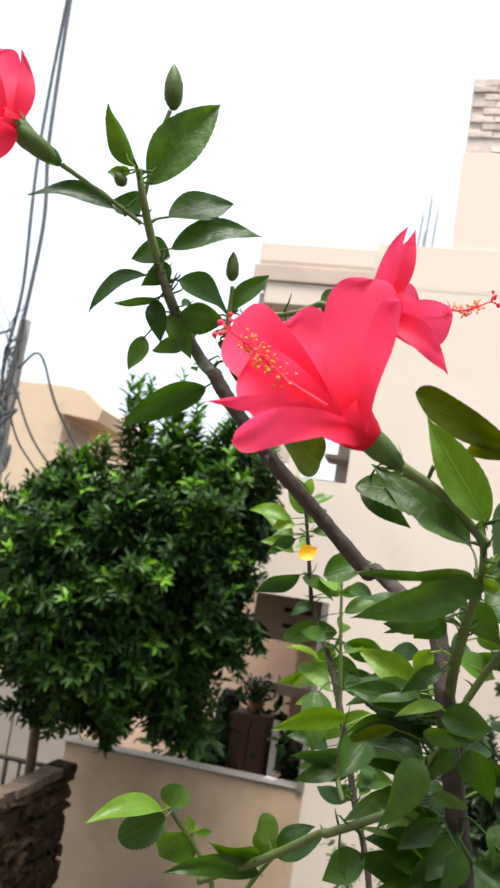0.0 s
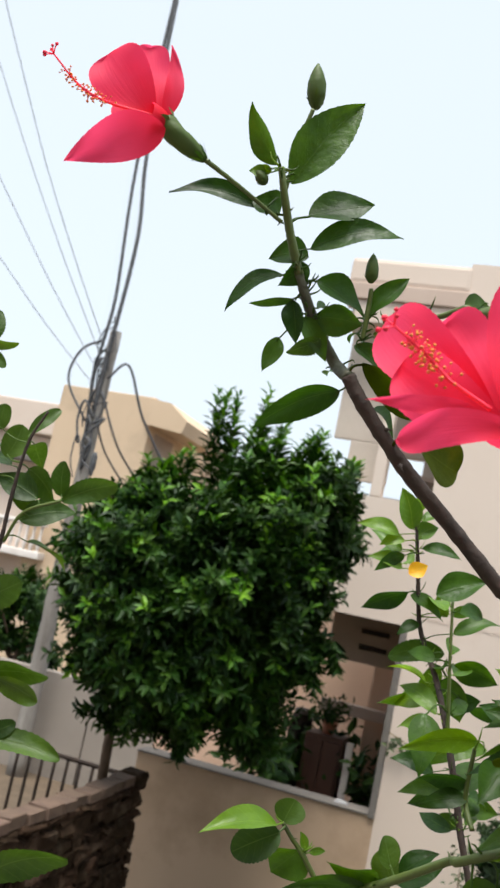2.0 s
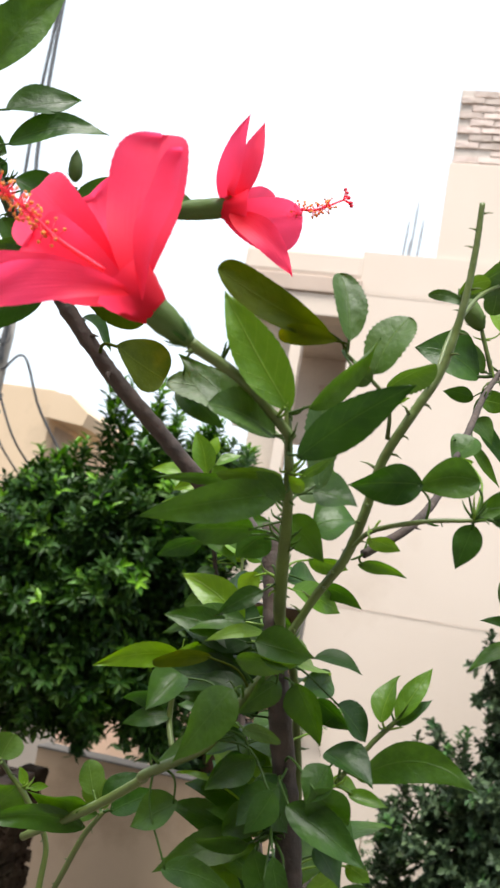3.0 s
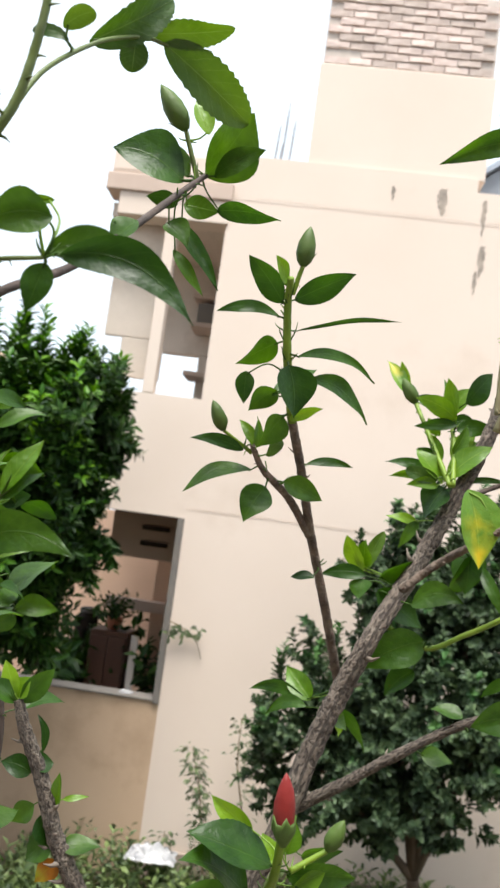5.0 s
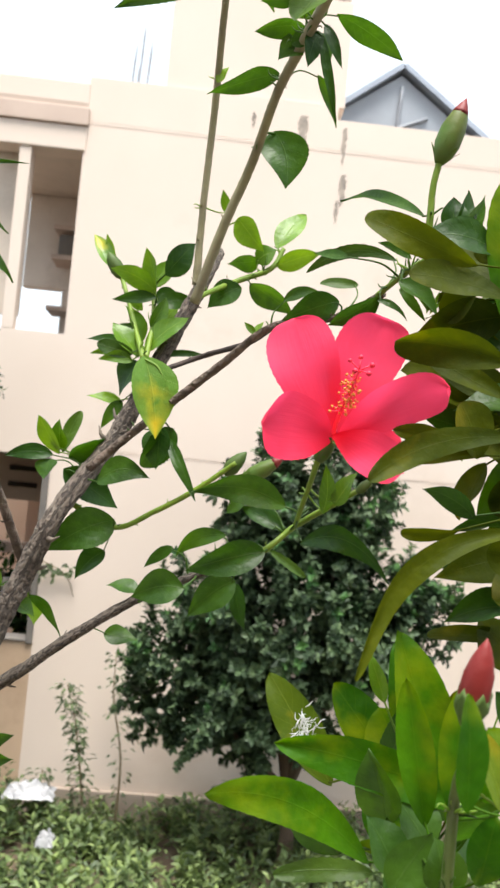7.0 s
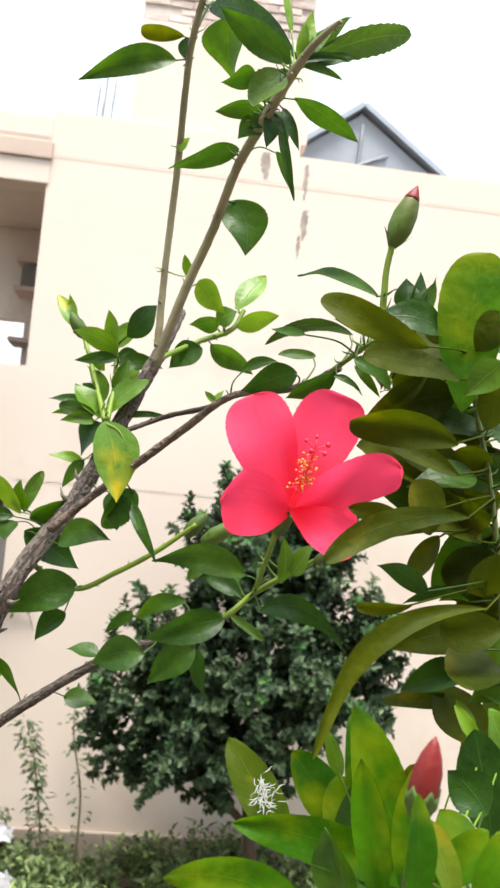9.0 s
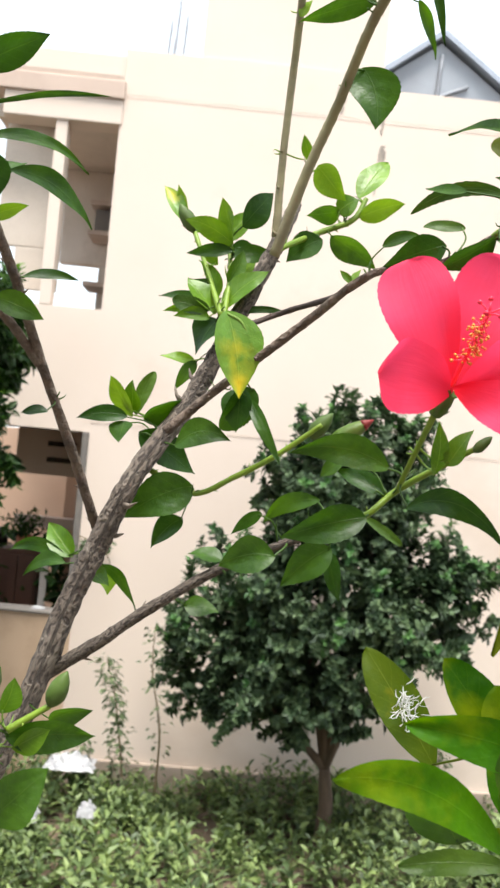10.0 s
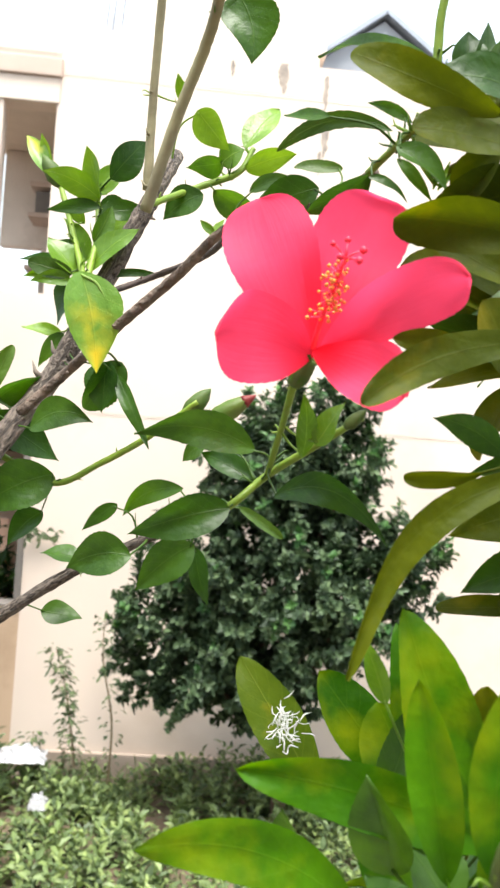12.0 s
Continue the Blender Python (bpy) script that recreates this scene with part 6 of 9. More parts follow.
leaf(H1, (1.0114, 1.2205, 3.1075), (1.0196, 1.2243, 3.0861), 0.0089, (0.48, -0.88, 0.02), "ovate", HIB, 0.044, 0.08)
leaf(H1, (1.0097, 1.2211, 3.0986), (1.01, 1.2201, 3.0875), 0.0066, (-0.05, -0.99, 0.09), "ovate", HIB, 0.032, 0.02)
leaf(H1, (1.0359, 1.2328, 3.0757), (1.0477, 1.234, 3.0954), 0.0156, (-0.34, -0.90, 0.26), "ovate", HIB, -0.002, 0.20)
leaf(H1, (1.0271, 1.2268, 3.07), (1.0501, 1.2249, 3.0622), 0.0156, (0.17, -0.71, 0.68), "ovate", HIB, 0.046, 0.13)
leaf(H1, (1.032, 1.2241, 3.0544), (1.0432, 1.2294, 3.0365), 0.0228, (-0.14, -0.92, -0.37), "ovate", HIB, 0.04, 0.12)
leaf(H1, (1.0142, 1.2231, 3.086), (0.9915, 1.2152, 3.0848), 0.0139, (0.30, -0.78, -0.55), "ovate", HIB, -0.046, 0.04)
leaf(H1, (1.0212, 1.2266, 3.0624), (1.0112, 1.2278, 3.0427), 0.0172, (0.70, -0.60, -0.39), "ovate", HIB, -0.032, 0.13)
leaf(H1, (1.0255, 1.2274, 3.1129), (1.037, 1.2265, 3.0995), 0.0139, (0.57, -0.63, 0.53), "ovate", HIB, -0.017, 0.03)
leaf(H1, (1.0266, 1.2246, 3.1423), (1.0201, 1.2204, 3.128), 0.0140, (-0.31, -0.87, 0.39), "ovate", HIB, -0.024, -0.00)

# rose bush: stems first, then flowers, buds and leaves
twig(R1, "stem", (1.002, 1.2362, 3.1854, 0.001648), (1.0104, 1.2329, 3.2026, 0.001837), (1.0205, 1.2279, 3.2198, 0.00201), (1.0261, 1.2218, 3.2394, 0.001979), (1.0301, 1.2174, 3.2587, 0.00196), (1.0395, 1.215, 3.2789, 0.001947), (1.0472, 1.2147, 3.2957, 0.001753), (1.0519, 1.2131, 3.3198, 0.001558), (1.0538, 1.211, 3.3435, 0.001363), (1.0539, 1.209, 3.363, 0.001168))
twig(R1, "stem", (1.002, 1.2362, 3.1854, 0.001648), (1.0055, 1.2728, 3.1538, 0.001809), (1.0106, 1.3234, 3.0696, 0.002261), (1.03, 1.36, 2.4, 0.006), (1.03, 1.38, 1.55, 0.008))
twig(R1, "twig", (1.045, 1.2149, 3.2895, 0.0009736), (1.0486, 1.2333, 3.3165, 0.001036), (1.0581, 1.2627, 3.3451, 0.0009045), (1.0696, 1.2837, 3.3602, 0.0009548), (1.0776, 1.2951, 3.3637, 0.0007349))
twig(R1, "twig", (1.0305, 1.2167, 3.2667, 0.0009799), (1.0302, 1.2085, 3.2755, 0.0007663), (1.0267, 1.1972, 3.2803, 0.0007412), (1.0133, 1.1835, 3.2892, 0.0007161))
twig(R1, "twig", (1.0225, 1.2258, 3.2237, 0.0009987), (1.03, 1.2183, 3.2307, 0.0009736), (1.0481, 1.2108, 3.2361, 0.0009422), (1.0665, 1.2118, 3.2395, 0.0007487))
twig(R1, "branch", (1.0262, 1.2388, 3.2228, 0.001866), (1.0426, 1.2506, 3.2377, 0.001922), (1.0522, 1.2883, 3.2584, 0.001895), (1.0619, 1.3482, 3.2988, 0.001926), (1.0700, 1.4004, 3.3361, 0.001852), (1.0791, 1.4326, 3.3619, 0.001645))
twig(R1, "twig", (1.0643, 1.4273, 3.3862, 0.001316), (1.0745, 1.4321, 3.3586, 0.001645))
leaf(R1, (1.0758, 1.2946, 3.3647), (1.1154, 1.3231, 3.3451), 0.0206, (0.43, -0.83, -0.34), "round", LEAFLET, 0.037, 0.13)
leaf(R1, (1.0687, 1.293, 3.3673), (1.1062, 1.2915, 3.3689), 0.0139, (0.01, -0.59, -0.81), "round", LEAFLET, 0.016, 0.26)
leaf(R1, (1.0503, 1.2711, 3.3492), (1.0828, 1.284, 3.3777), 0.0166, (0.66, -0.57, -0.50), "round", LEAFLET, 0.026, 0.20)
leaf(R1, (1.0662, 1.2832, 3.3592), (1.0662, 1.2862, 3.3456), 0.0125, (0.47, -0.86, -0.19), "round", LEAFLET, 0.009, 0.14)
leaf(R1, (1.052, 1.2424, 3.3332), (1.0369, 1.2414, 3.3369), 0.0053, (0.07, -1.00, 0.01), "round", LEAFLET, 0.034, 0.26)
leaf(R1, (1.0494, 1.2414, 3.3375), (1.0614, 1.24, 3.3441), 0.0085, (0.34, -0.58, -0.74), "round", LEAFLET, -0.045, -0.04)
leaf(R1, (1.0667, 1.4309, 3.3558), (1.0279, 1.4133, 3.3684), 0.0353, (0.47, -0.83, 0.28), "ovate", HIB, 0.043, 0.16)
leaf(R1, (1.0792, 1.4327, 3.3609), (1.1049, 1.4263, 3.3994), 0.0388, (0.64, -0.56, -0.52), "ovate", HIB, 0.017, 0.10)
leaf(R1, (1.0778, 1.4298, 3.3855), (1.0675, 1.4306, 3.4076), 0.0121, (0.31, -0.93, 0.17), "ovate", YOUNG, -0.011, 0.13)
leaf(R1, (1.0839, 1.4335, 3.3617), (1.1129, 1.4248, 3.3783), 0.0143, (-0.21, -0.97, -0.15), "ovate", HIB, -0.007, 0.07)
leaf(R1, (1.0880, 1.4363, 3.3424), (1.1268, 1.4206, 3.3337), 0.0156, (-0.36, -0.43, -0.83), "ovate", HIB, -0.032, 0.05)
leaf(R1, (1.0684, 1.4326, 3.3429), (1.0897, 1.4339, 3.3418), 0.0142, (0.06, -0.99, -0.10), "ovate", YOUNG, 0.037, 0.24)
leaf(R1, (1.0651, 1.4320, 3.3424), (1.0457, 1.4303, 3.3446), 0.0107, (0.02, -0.86, -0.51), "ovate", HIB, 0.004, -0.02)
leaf(R1, (1.0668, 1.3308, 3.296), (1.056, 1.3273, 3.283), 0.0187, (-0.32, -0.82, 0.48), "ovate", HIB, -0.031, 0.11)
leaf(R1, (1.0647, 1.4096, 3.3229), (1.0787, 1.4083, 3.3107), 0.0159, (0.24, -0.90, 0.38), "ovate", HIB, -0.02, 0.16)
leaf(R1, (1.0678, 1.4326, 3.3311), (1.0963, 1.4326, 3.2957), 0.0109, (0.2, -0.93, 0.3), "ovate", HIB, 0.03, 0.12)
leaf(R1, (1.0661, 1.4326, 3.3151), (1.0880, 1.4326, 3.2900), 0.0079, (0.2, -0.93, 0.3), "ovate", HIB, 0.03, 0.12)
leaf(R1, (1.0690, 1.4326, 3.3593), (1.0491, 1.4326, 3.3826), 0.0112, (0.2, -0.93, 0.3), "ovate", HIB, 0.03, 0.12)
leaf(R1, (1.0465, 1.2091, 3.2494), (1.02, 1.2049, 3.2437), 0.0161, (0.23, -0.91, -0.36), "ovate", HIB, 0.013, 0.24)
leaf(R1, (1.0669, 1.2125, 3.2539), (1.0439, 1.2089, 3.2475), 0.0155, (0.20, -0.96, -0.19), "ovate", HIB, 0.043, 0.09)
leaf(R1, (1.0638, 1.2212, 3.2629), (1.0502, 1.2156, 3.2588), 0.0035, (0.41, -0.90, -0.15), "ovate", YOUNG, -0.013, -0.01)
leaf(R1, (1.0669, 1.2136, 3.243), (1.0934, 1.2213, 3.2493), 0.0123, (0.26, -0.96, 0.07), "ovate", HIB, 0.036, 0.02)
leaf(R1, (1.0722, 1.2097, 3.2404), (1.1192, 1.2152, 3.2225), 0.0146, (0.08, -0.99, -0.08), "ovate", HIB, -0.1, -0.06)
leaf(R1, (1.0666, 1.214, 3.2382), (1.0623, 1.213, 3.2211), 0.0109, (0.10, -0.99, 0.03), "ovate", HIB, -0.001, 0.17)
leaf(R1, (1.0283, 1.2023, 3.2827), (1.0463, 1.1987, 3.291), 0.0146, (0.31, -0.42, -0.85), "round", LEAFLET, -0.038, 0.20)
leaf(R1, (1.0289, 1.2029, 3.278), (1.0378, 1.206, 3.28), 0.0043, (0.34, -0.44, -0.83), "ovate", YOUNG, 0.005, 0.22)
leaf(R1, (1.0257, 1.1716, 3.279), (1.0338, 1.1706, 3.3017), 0.0161, (-0.30, -0.95, 0.07), "round", LEAFLET, -0.029, 0.22)
leaf(R1, (1.0171, 1.1698, 3.2806), (1.0251, 1.1736, 3.2764), 0.0081, (0.08, -0.81, -0.57), "round", LEAFLET, 0.031, 0.11)
leaf(R1, (1.0084, 1.1721, 3.2922), (0.9683, 1.1581, 3.3067), 0.0139, (0.24, -0.94, -0.24), "oblong", OLIVE, -0.036, -0.04)
leaf(R1, (1.0119, 1.168, 3.2884), (0.9908, 1.1692, 3.2888), 0.0078, (-0.06, -0.93, -0.36), "oblong", OLIVE, 0.049, 0.07)
leaf(R1, (1.016, 1.1687, 3.289), (1.0097, 1.1707, 3.3153), 0.0121, (0.43, -0.89, 0.17), "round", LEAFLET, 0.029, 0.18)
leaf(R1, (1.0247, 1.239, 3.2184), (1.0447, 1.2454, 3.216), 0.0063, (0.20, -0.82, -0.54), "ovate", HIB, 0.005, 0.10)
leaf(R1, (1.0286, 1.213, 3.2268), (1.0415, 1.2195, 3.2248), 0.0068, (0.28, -0.73, -0.62), "ovate", YOUNG, 0.034, -0.04)
bud(R1, (1.0645, 1.4273, 3.3862), (1.0469, 1.4216, 3.4096), 0.0125, GREEN_BUD)

# young hibiscus: stems first, then flowers, buds and leaves
twig(H2, "branch", (0.8611, 1.5968, 3.3112, 0.001217), (0.8697, 1.6075, 3.2645, 0.001704), (0.8795, 1.6195, 3.2132, 0.001947), (0.9007, 1.6063, 3.175, 0.002356), (0.9183, 1.5869, 3.1347, 0.002714), (0.9375, 1.582, 3.075, 0.002638), (0.962, 1.5852, 2.9776, 0.002563), (0.93, 1.55, 2.4, 0.007), (0.93, 1.57, 1.55, 0.01))
twig(H2, "twig", (0.9049, 1.5858, 3.2412, 0.001162), (0.9103, 1.5846, 3.1961, 0.001376), (0.9183, 1.5869, 3.1347, 0.001809))
leaf(H2, (0.8604, 1.5995, 3.2941), (0.8484, 1.5859, 3.3262), 0.0195, (0.27, -0.92, -0.29), "ovate", YOUNG, 0.044, 0.24)
leaf(H2, (0.8506, 1.5974, 3.2871), (0.8145, 1.5916, 3.2933), 0.0147, (0.21, -0.89, 0.41), "ovate", YOUNG, -0.034, 0.26)
leaf(H2, (0.8647, 1.602, 3.2877), (0.8814, 1.6069, 3.3013), 0.0161, (0.10, -0.97, 0.22), "ovate", YOUNG, -0.049, 0.16)
leaf(H2, (0.8559, 1.5998, 3.2834), (0.8358, 1.5935, 3.2765), 0.0117, (0.16, -0.92, 0.36), "ovate", YOUNG, 0.042, 0.17)
leaf(H2, (0.8577, 1.6024, 3.2716), (0.8355, 1.5926, 3.2527), 0.0122, (0.49, -0.86, -0.14), "ovate", HIB, 0.01, -0.04)
leaf(H2, (0.8706, 1.6052, 3.2803), (0.9048, 1.6076, 3.2762), 0.0128, (0.12, -0.86, 0.49), "ovate", HIB, 0.018, -0.04)
leaf(H2, (0.8652, 1.5916, 3.2555), (0.8793, 1.5945, 3.2662), 0.0145, (0.09, -0.99, 0.14), "ovate", GOLD, 0.01, 0.13)
leaf(H2, (0.8647, 1.6098, 3.2416), (0.8297, 1.6084, 3.2171), 0.0218, (0.47, -0.60, -0.65), "ovate", HIB, -0.006, 0.20)
leaf(H2, (0.8673, 1.611, 3.2397), (0.8979, 1.6155, 3.2233), 0.0167, (0.42, -0.67, 0.61), "ovate", HIB, -0.032, 0.03)
leaf(H2, (0.8949, 1.5398, 3.2413), (0.9308, 1.5473, 3.2578), 0.0241, (0.06, -0.95, 0.30), "ovate", HIB, 0.013, -0.01)
leaf(H2, (0.9019, 1.624, 3.2303), (0.9257, 1.6279, 3.2388), 0.0112, (0.25, -0.93, -0.27), "ovate", YOUNG, 0.004, 0.25)
leaf(H2, (0.8999, 1.6239, 3.2274), (0.8874, 1.6229, 3.2444), 0.0118, (-0.27, -0.93, -0.25), "ovate", YOUNG, -0.016, 0.11)
leaf(H2, (0.9024, 1.6299, 3.1963), (0.8569, 1.6182, 3.1839), 0.0190, (0.29, -0.94, -0.16), "round", LEAFLET, 0.036, 0.00)
leaf(H2, (0.9067, 1.6283, 3.2143), (0.9432, 1.6367, 3.232), 0.0173, (-0.11, -0.79, 0.60), "ovate", HIB, 0.038, 0.13)
leaf(H2, (0.8943, 1.6288, 3.1873), (0.8893, 1.6442, 3.1516), 0.0217, (0.60, -0.70, -0.39), "ovate", YOUNG, 0.021, 0.13)
leaf(H2, (0.9107, 1.634, 3.1884), (0.9499, 1.6362, 3.1805), 0.0251, (-0.05, -0.87, -0.49), "ovate", HIB, 0.037, -0.03)
leaf(H2, (0.9075, 1.6347, 3.178), (0.9223, 1.6582, 3.139), 0.0324, (-0.21, -0.80, -0.56), "ovate", HIB, 0.01, 0.11)
leaf(H2, (0.8849, 1.6309, 3.1561), (0.8563, 1.6187, 3.1414), 0.0149, (0.54, -0.68, -0.49), "ovate", YOUNG, -0.002, 0.22)
leaf(H2, (0.9003, 1.557, 3.1503), (0.9057, 1.5356, 3.1072), 0.0250, (0.09, -0.89, 0.45), "ovate", HIB, -0.022, 0.16)
leaf(H2, (0.9298, 1.6458, 3.1562), (0.9565, 1.6658, 3.1443), 0.0176, (0.21, -0.69, -0.69), "ovate", HIB, -0.021, 0.07)
leaf(H2, (0.9489, 1.6576, 3.1239), (0.8956, 1.6239, 3.1001), 0.0193, (0.39, -0.86, 0.34), "ovate", YOUNG, 0.035, 0.21)
leaf(H2, (0.9258, 1.6557, 3.0897), (0.8838, 1.6311, 3.0752), 0.0175, (0.45, -0.87, 0.18), "ovate", HIB, -0.042, 0.08)
leaf(H2, (0.9276, 1.6583, 3.0779), (0.8904, 1.6595, 3.0607), 0.0190, (0.08, -0.97, -0.23), "ovate", HIB, 0.035, 0.25)
leaf(H2, (0.9344, 1.6627, 3.0648), (0.9143, 1.6651, 3.0448), 0.0180, (0.23, -0.91, -0.34), "ovate", HIB, 0.042, 0.24)
leaf(H2, (0.9292, 1.6579, 3.0831), (0.9599, 1.6772, 3.1125), 0.0389, (-0.38, -0.53, 0.75), "ovate", HIB, -0.05, 0.03)
leaf(H2, (0.9337, 1.6617, 3.0695), (0.9677, 1.673, 3.0721), 0.0187, (0.28, -0.91, 0.32), "ovate", HIB, -0.041, 0.14)
leaf(H2, (0.8614, 1.5973, 3.3089), (0.8655, 1.5976, 3.3271), 0.0110, (0.36, -0.93, -0.07), "ovate", YOUNG, 0.001, 0.12)
leaf(H2, (0.8671, 1.6002, 3.3028), (0.8863, 1.6074, 3.3147), 0.0121, (-0.08, -0.79, 0.61), "ovate", YOUNG, -0.006, -0.02)
leaf(H2, (0.8778, 1.6181, 3.2177), (0.8616, 1.6095, 3.2044), 0.0119, (0.03, -0.86, 0.51), "ovate", HIB, -0.018, 0.05)
leaf(H2, (0.9161, 1.6417, 3.1532), (0.9383, 1.6439, 3.1631), 0.0167, (0.12, -0.99, -0.06), "ovate", HIB, -0.038, 0.15)

# seedling plant: stems first, then flowers, buds and leaves
twig(H3, "stem", (0.8569, 1.3164, 3.0989, 0.001206), (0.8624, 1.3195, 3.0917, 0.001206), (0.8713, 1.3241, 3.0816, 0.001508), (0.8843, 1.333, 3.0543, 0.001508), (0.87, 1.36, 2.5, 0.006), (0.86, 1.38, 1.55, 0.008))
twig(H3, "stem", (0.9183, 1.3067, 3.0877, 0.001131), (0.9088, 1.3114, 3.0729, 0.001429), (0.894, 1.3277, 3.0418, 0.001476))
leaf(H3, (0.8555, 1.3108, 3.0978), (0.8242, 1.2791, 3.0958), 0.0158, (0.30, -0.35, 0.89), "ovate", YOUNG, -0.034, 0.19)
leaf(H3, (0.8574, 1.312, 3.0946), (0.8357, 1.3026, 3.0804), 0.0192, (0.31, -0.94, 0.15), "round", LEAFLET, -0.02, 0.05)
leaf(H3, (0.8569, 1.3164, 3.0989), (0.8609, 1.3179, 3.1115), 0.0169, (0.19, -0.98, 0.06), "round", LEAFLET, 0.004, 0.02)
leaf(H3, (0.8676, 1.322, 3.0868), (0.8545, 1.3221, 3.07), 0.0252, (0.42, -0.84, -0.33), "ovate", HIB, -0.002, 0.15)
leaf(H3, (0.8704, 1.3228, 3.0874), (0.8661, 1.3202, 3.0961), 0.0049, (0.48, -0.88, -0.03), "ovate", YOUNG, 0.007, 0.00)
leaf(H3, (0.8721, 1.3236, 3.0863), (0.8807, 1.329, 3.0876), 0.0045, (0.54, -0.84, -0.01), "ovate", YOUNG, 0.023, 0.25)
leaf(H3, (0.9181, 1.3064, 3.089), (0.9119, 1.3014, 3.1033), 0.0148, (0.04, -0.95, -0.31), "round", LEAFLET, -0.02, 0.04)
leaf(H3, (0.9158, 1.306, 3.0865), (0.8908, 1.2947, 3.0839), 0.0101, (0.41, -0.91, -0.02), "ovate", HIB, -0.029, 0.09)
leaf(H3, (0.921, 1.3075, 3.0882), (0.9424, 1.3089, 3.1022), 0.0121, (-0.17, -0.92, 0.35), "ovate", HIB, 0.016, 0.04)

# leaflet shrub: stems first, then flowers, buds and leaves
twig(R2, "branch", (0.5566, 1.3788, 3.3713, 0.0008452), (0.5504, 1.3798, 3.3525, 0.001127), (0.5397, 1.3824, 3.3154, 0.001409), (0.5428, 1.3834, 3.2536, 0.001666), (0.5401, 1.3928, 3.1932, 0.001943))
twig(R2, "branch", (0.6194, 1.3795, 3.3091, 0.0008084), (0.6094, 1.3803, 3.284, 0.001078), (0.6041, 1.3847, 3.2475, 0.001347), (0.6001, 1.3905, 3.2052, 0.001617), (0.5891, 1.3942, 3.1612, 0.001886), (0.5891, 1.4049, 3.0991, 0.002156), (0.5942, 1.4208, 3.0174, 0.002425), (0.6006, 1.4406, 2.9154, 0.002695), (0.6, 1.4, 2.4, 0.008), (0.6, 1.42, 1.55, 0.01))
twig(R2, "branch", (0.5401, 1.3928, 3.1932, 0.001943), (0.5642, 1.4079, 3.0927, 0.002188), (0.5942, 1.4208, 3.0174, 0.002156))
twig(R2, "twig", (0.603, 1.3904, 3.212, 0.001244), (0.6133, 1.3901, 3.2352, 0.001244), (0.6371, 1.3961, 3.249, 0.001244))
leaf(R2, (0.5676, 1.3648, 3.35), (0.569, 1.3668, 3.3763), 0.0127, (0.90, -0.44, -0.02), "round", LEAFLET, -0.017, 0.21)
leaf(R2, (0.5636, 1.3636, 3.3491), (0.5482, 1.3536, 3.3518), 0.0176, (0.24, -0.59, -0.77), "round", LEAFLET, 0.049, -0.05)
leaf(R2, (0.5659, 1.3647, 3.3475), (0.5902, 1.3656, 3.351), 0.0104, (0.14, -0.58, -0.80), "round", LEAFLET, -0.05, 0.15)
leaf(R2, (0.5633, 1.3653, 3.3385), (0.5803, 1.3722, 3.3371), 0.0114, (0.38, -0.87, 0.31), "round", LEAFLET, -0.025, 0.25)
leaf(R2, (0.5633, 1.3653, 3.3385), (0.5472, 1.3595, 3.3314), 0.0121, (0.49, -0.63, -0.60), "round", LEAFLET, -0.006, 0.17)
leaf(R2, (0.5401, 1.3627, 3.3057), (0.5836, 1.3749, 3.2872), 0.0267, (0.45, -0.65, 0.61), "round", LEAFLET, 0.029, -0.03)
leaf(R2, (0.5545, 1.3723, 3.2796), (0.5698, 1.3745, 3.2688), 0.0246, (0.57, -0.42, 0.71), "round", LEAFLET, 0.049, 0.08)
leaf(R2, (0.5903, 1.3863, 3.272), (0.5965, 1.3882, 3.2975), 0.0204, (0.59, -0.80, -0.09), "round", LEAFLET, 0.047, 0.05)
leaf(R2, (0.5832, 1.3806, 3.2905), (0.586, 1.3765, 3.3092), 0.0133, (0.74, -0.62, -0.25), "round", LEAFLET, -0.05, 0.06)
leaf(R2, (0.5994, 1.3928, 3.2531), (0.6112, 1.4033, 3.2378), 0.0145, (0.47, -0.85, -0.22), "round", LEAFLET, -0.001, 0.24)
leaf(R2, (0.6072, 1.3931, 3.2676), (0.6278, 1.4023, 3.2494), 0.0201, (0.15, -0.94, -0.31), "round", LEAFLET, -0.011, -0.03)
leaf(R2, (0.6321, 1.4045, 3.2523), (0.6316, 1.3981, 3.2779), 0.0173, (-0.03, -0.97, -0.25), "round", LEAFLET, -0.047, 0.03)
leaf(R2, (0.6325, 1.4052, 3.2495), (0.6717, 1.4059, 3.2684), 0.0176, (0.09, -0.98, -0.16), "round", LEAFLET, 0.024, 0.18)
leaf(R2, (0.6035, 1.3877, 3.2911), (0.6184, 1.3962, 3.3156), 0.0107, (0.30, -0.94, 0.14), "round", LEAFLET, 0.017, 0.22)
leaf(R2, (0.5561, 1.3855, 3.2064), (0.5886, 1.3967, 3.194), 0.0325, (0.08, -0.83, -0.55), "round", LEAFLET, -0.04, 0.23)
leaf(R2, (0.5636, 1.394, 3.1724), (0.5688, 1.3987, 3.2061), 0.0253, (0.97, -0.19, -0.12), "round", LEAFLET, 0.033, 0.17)
leaf(R2, (0.5833, 1.4025, 3.1636), (0.6151, 1.4085, 3.1852), 0.0244, (0.43, -0.81, -0.41), "round", LEAFLET, 0.038, 0.12)
leaf(R2, (0.5931, 1.4142, 3.1154), (0.6405, 1.4342, 3.1208), 0.0240, (0.37, -0.73, -0.57), "round", LEAFLET, -0.022, 0.05)
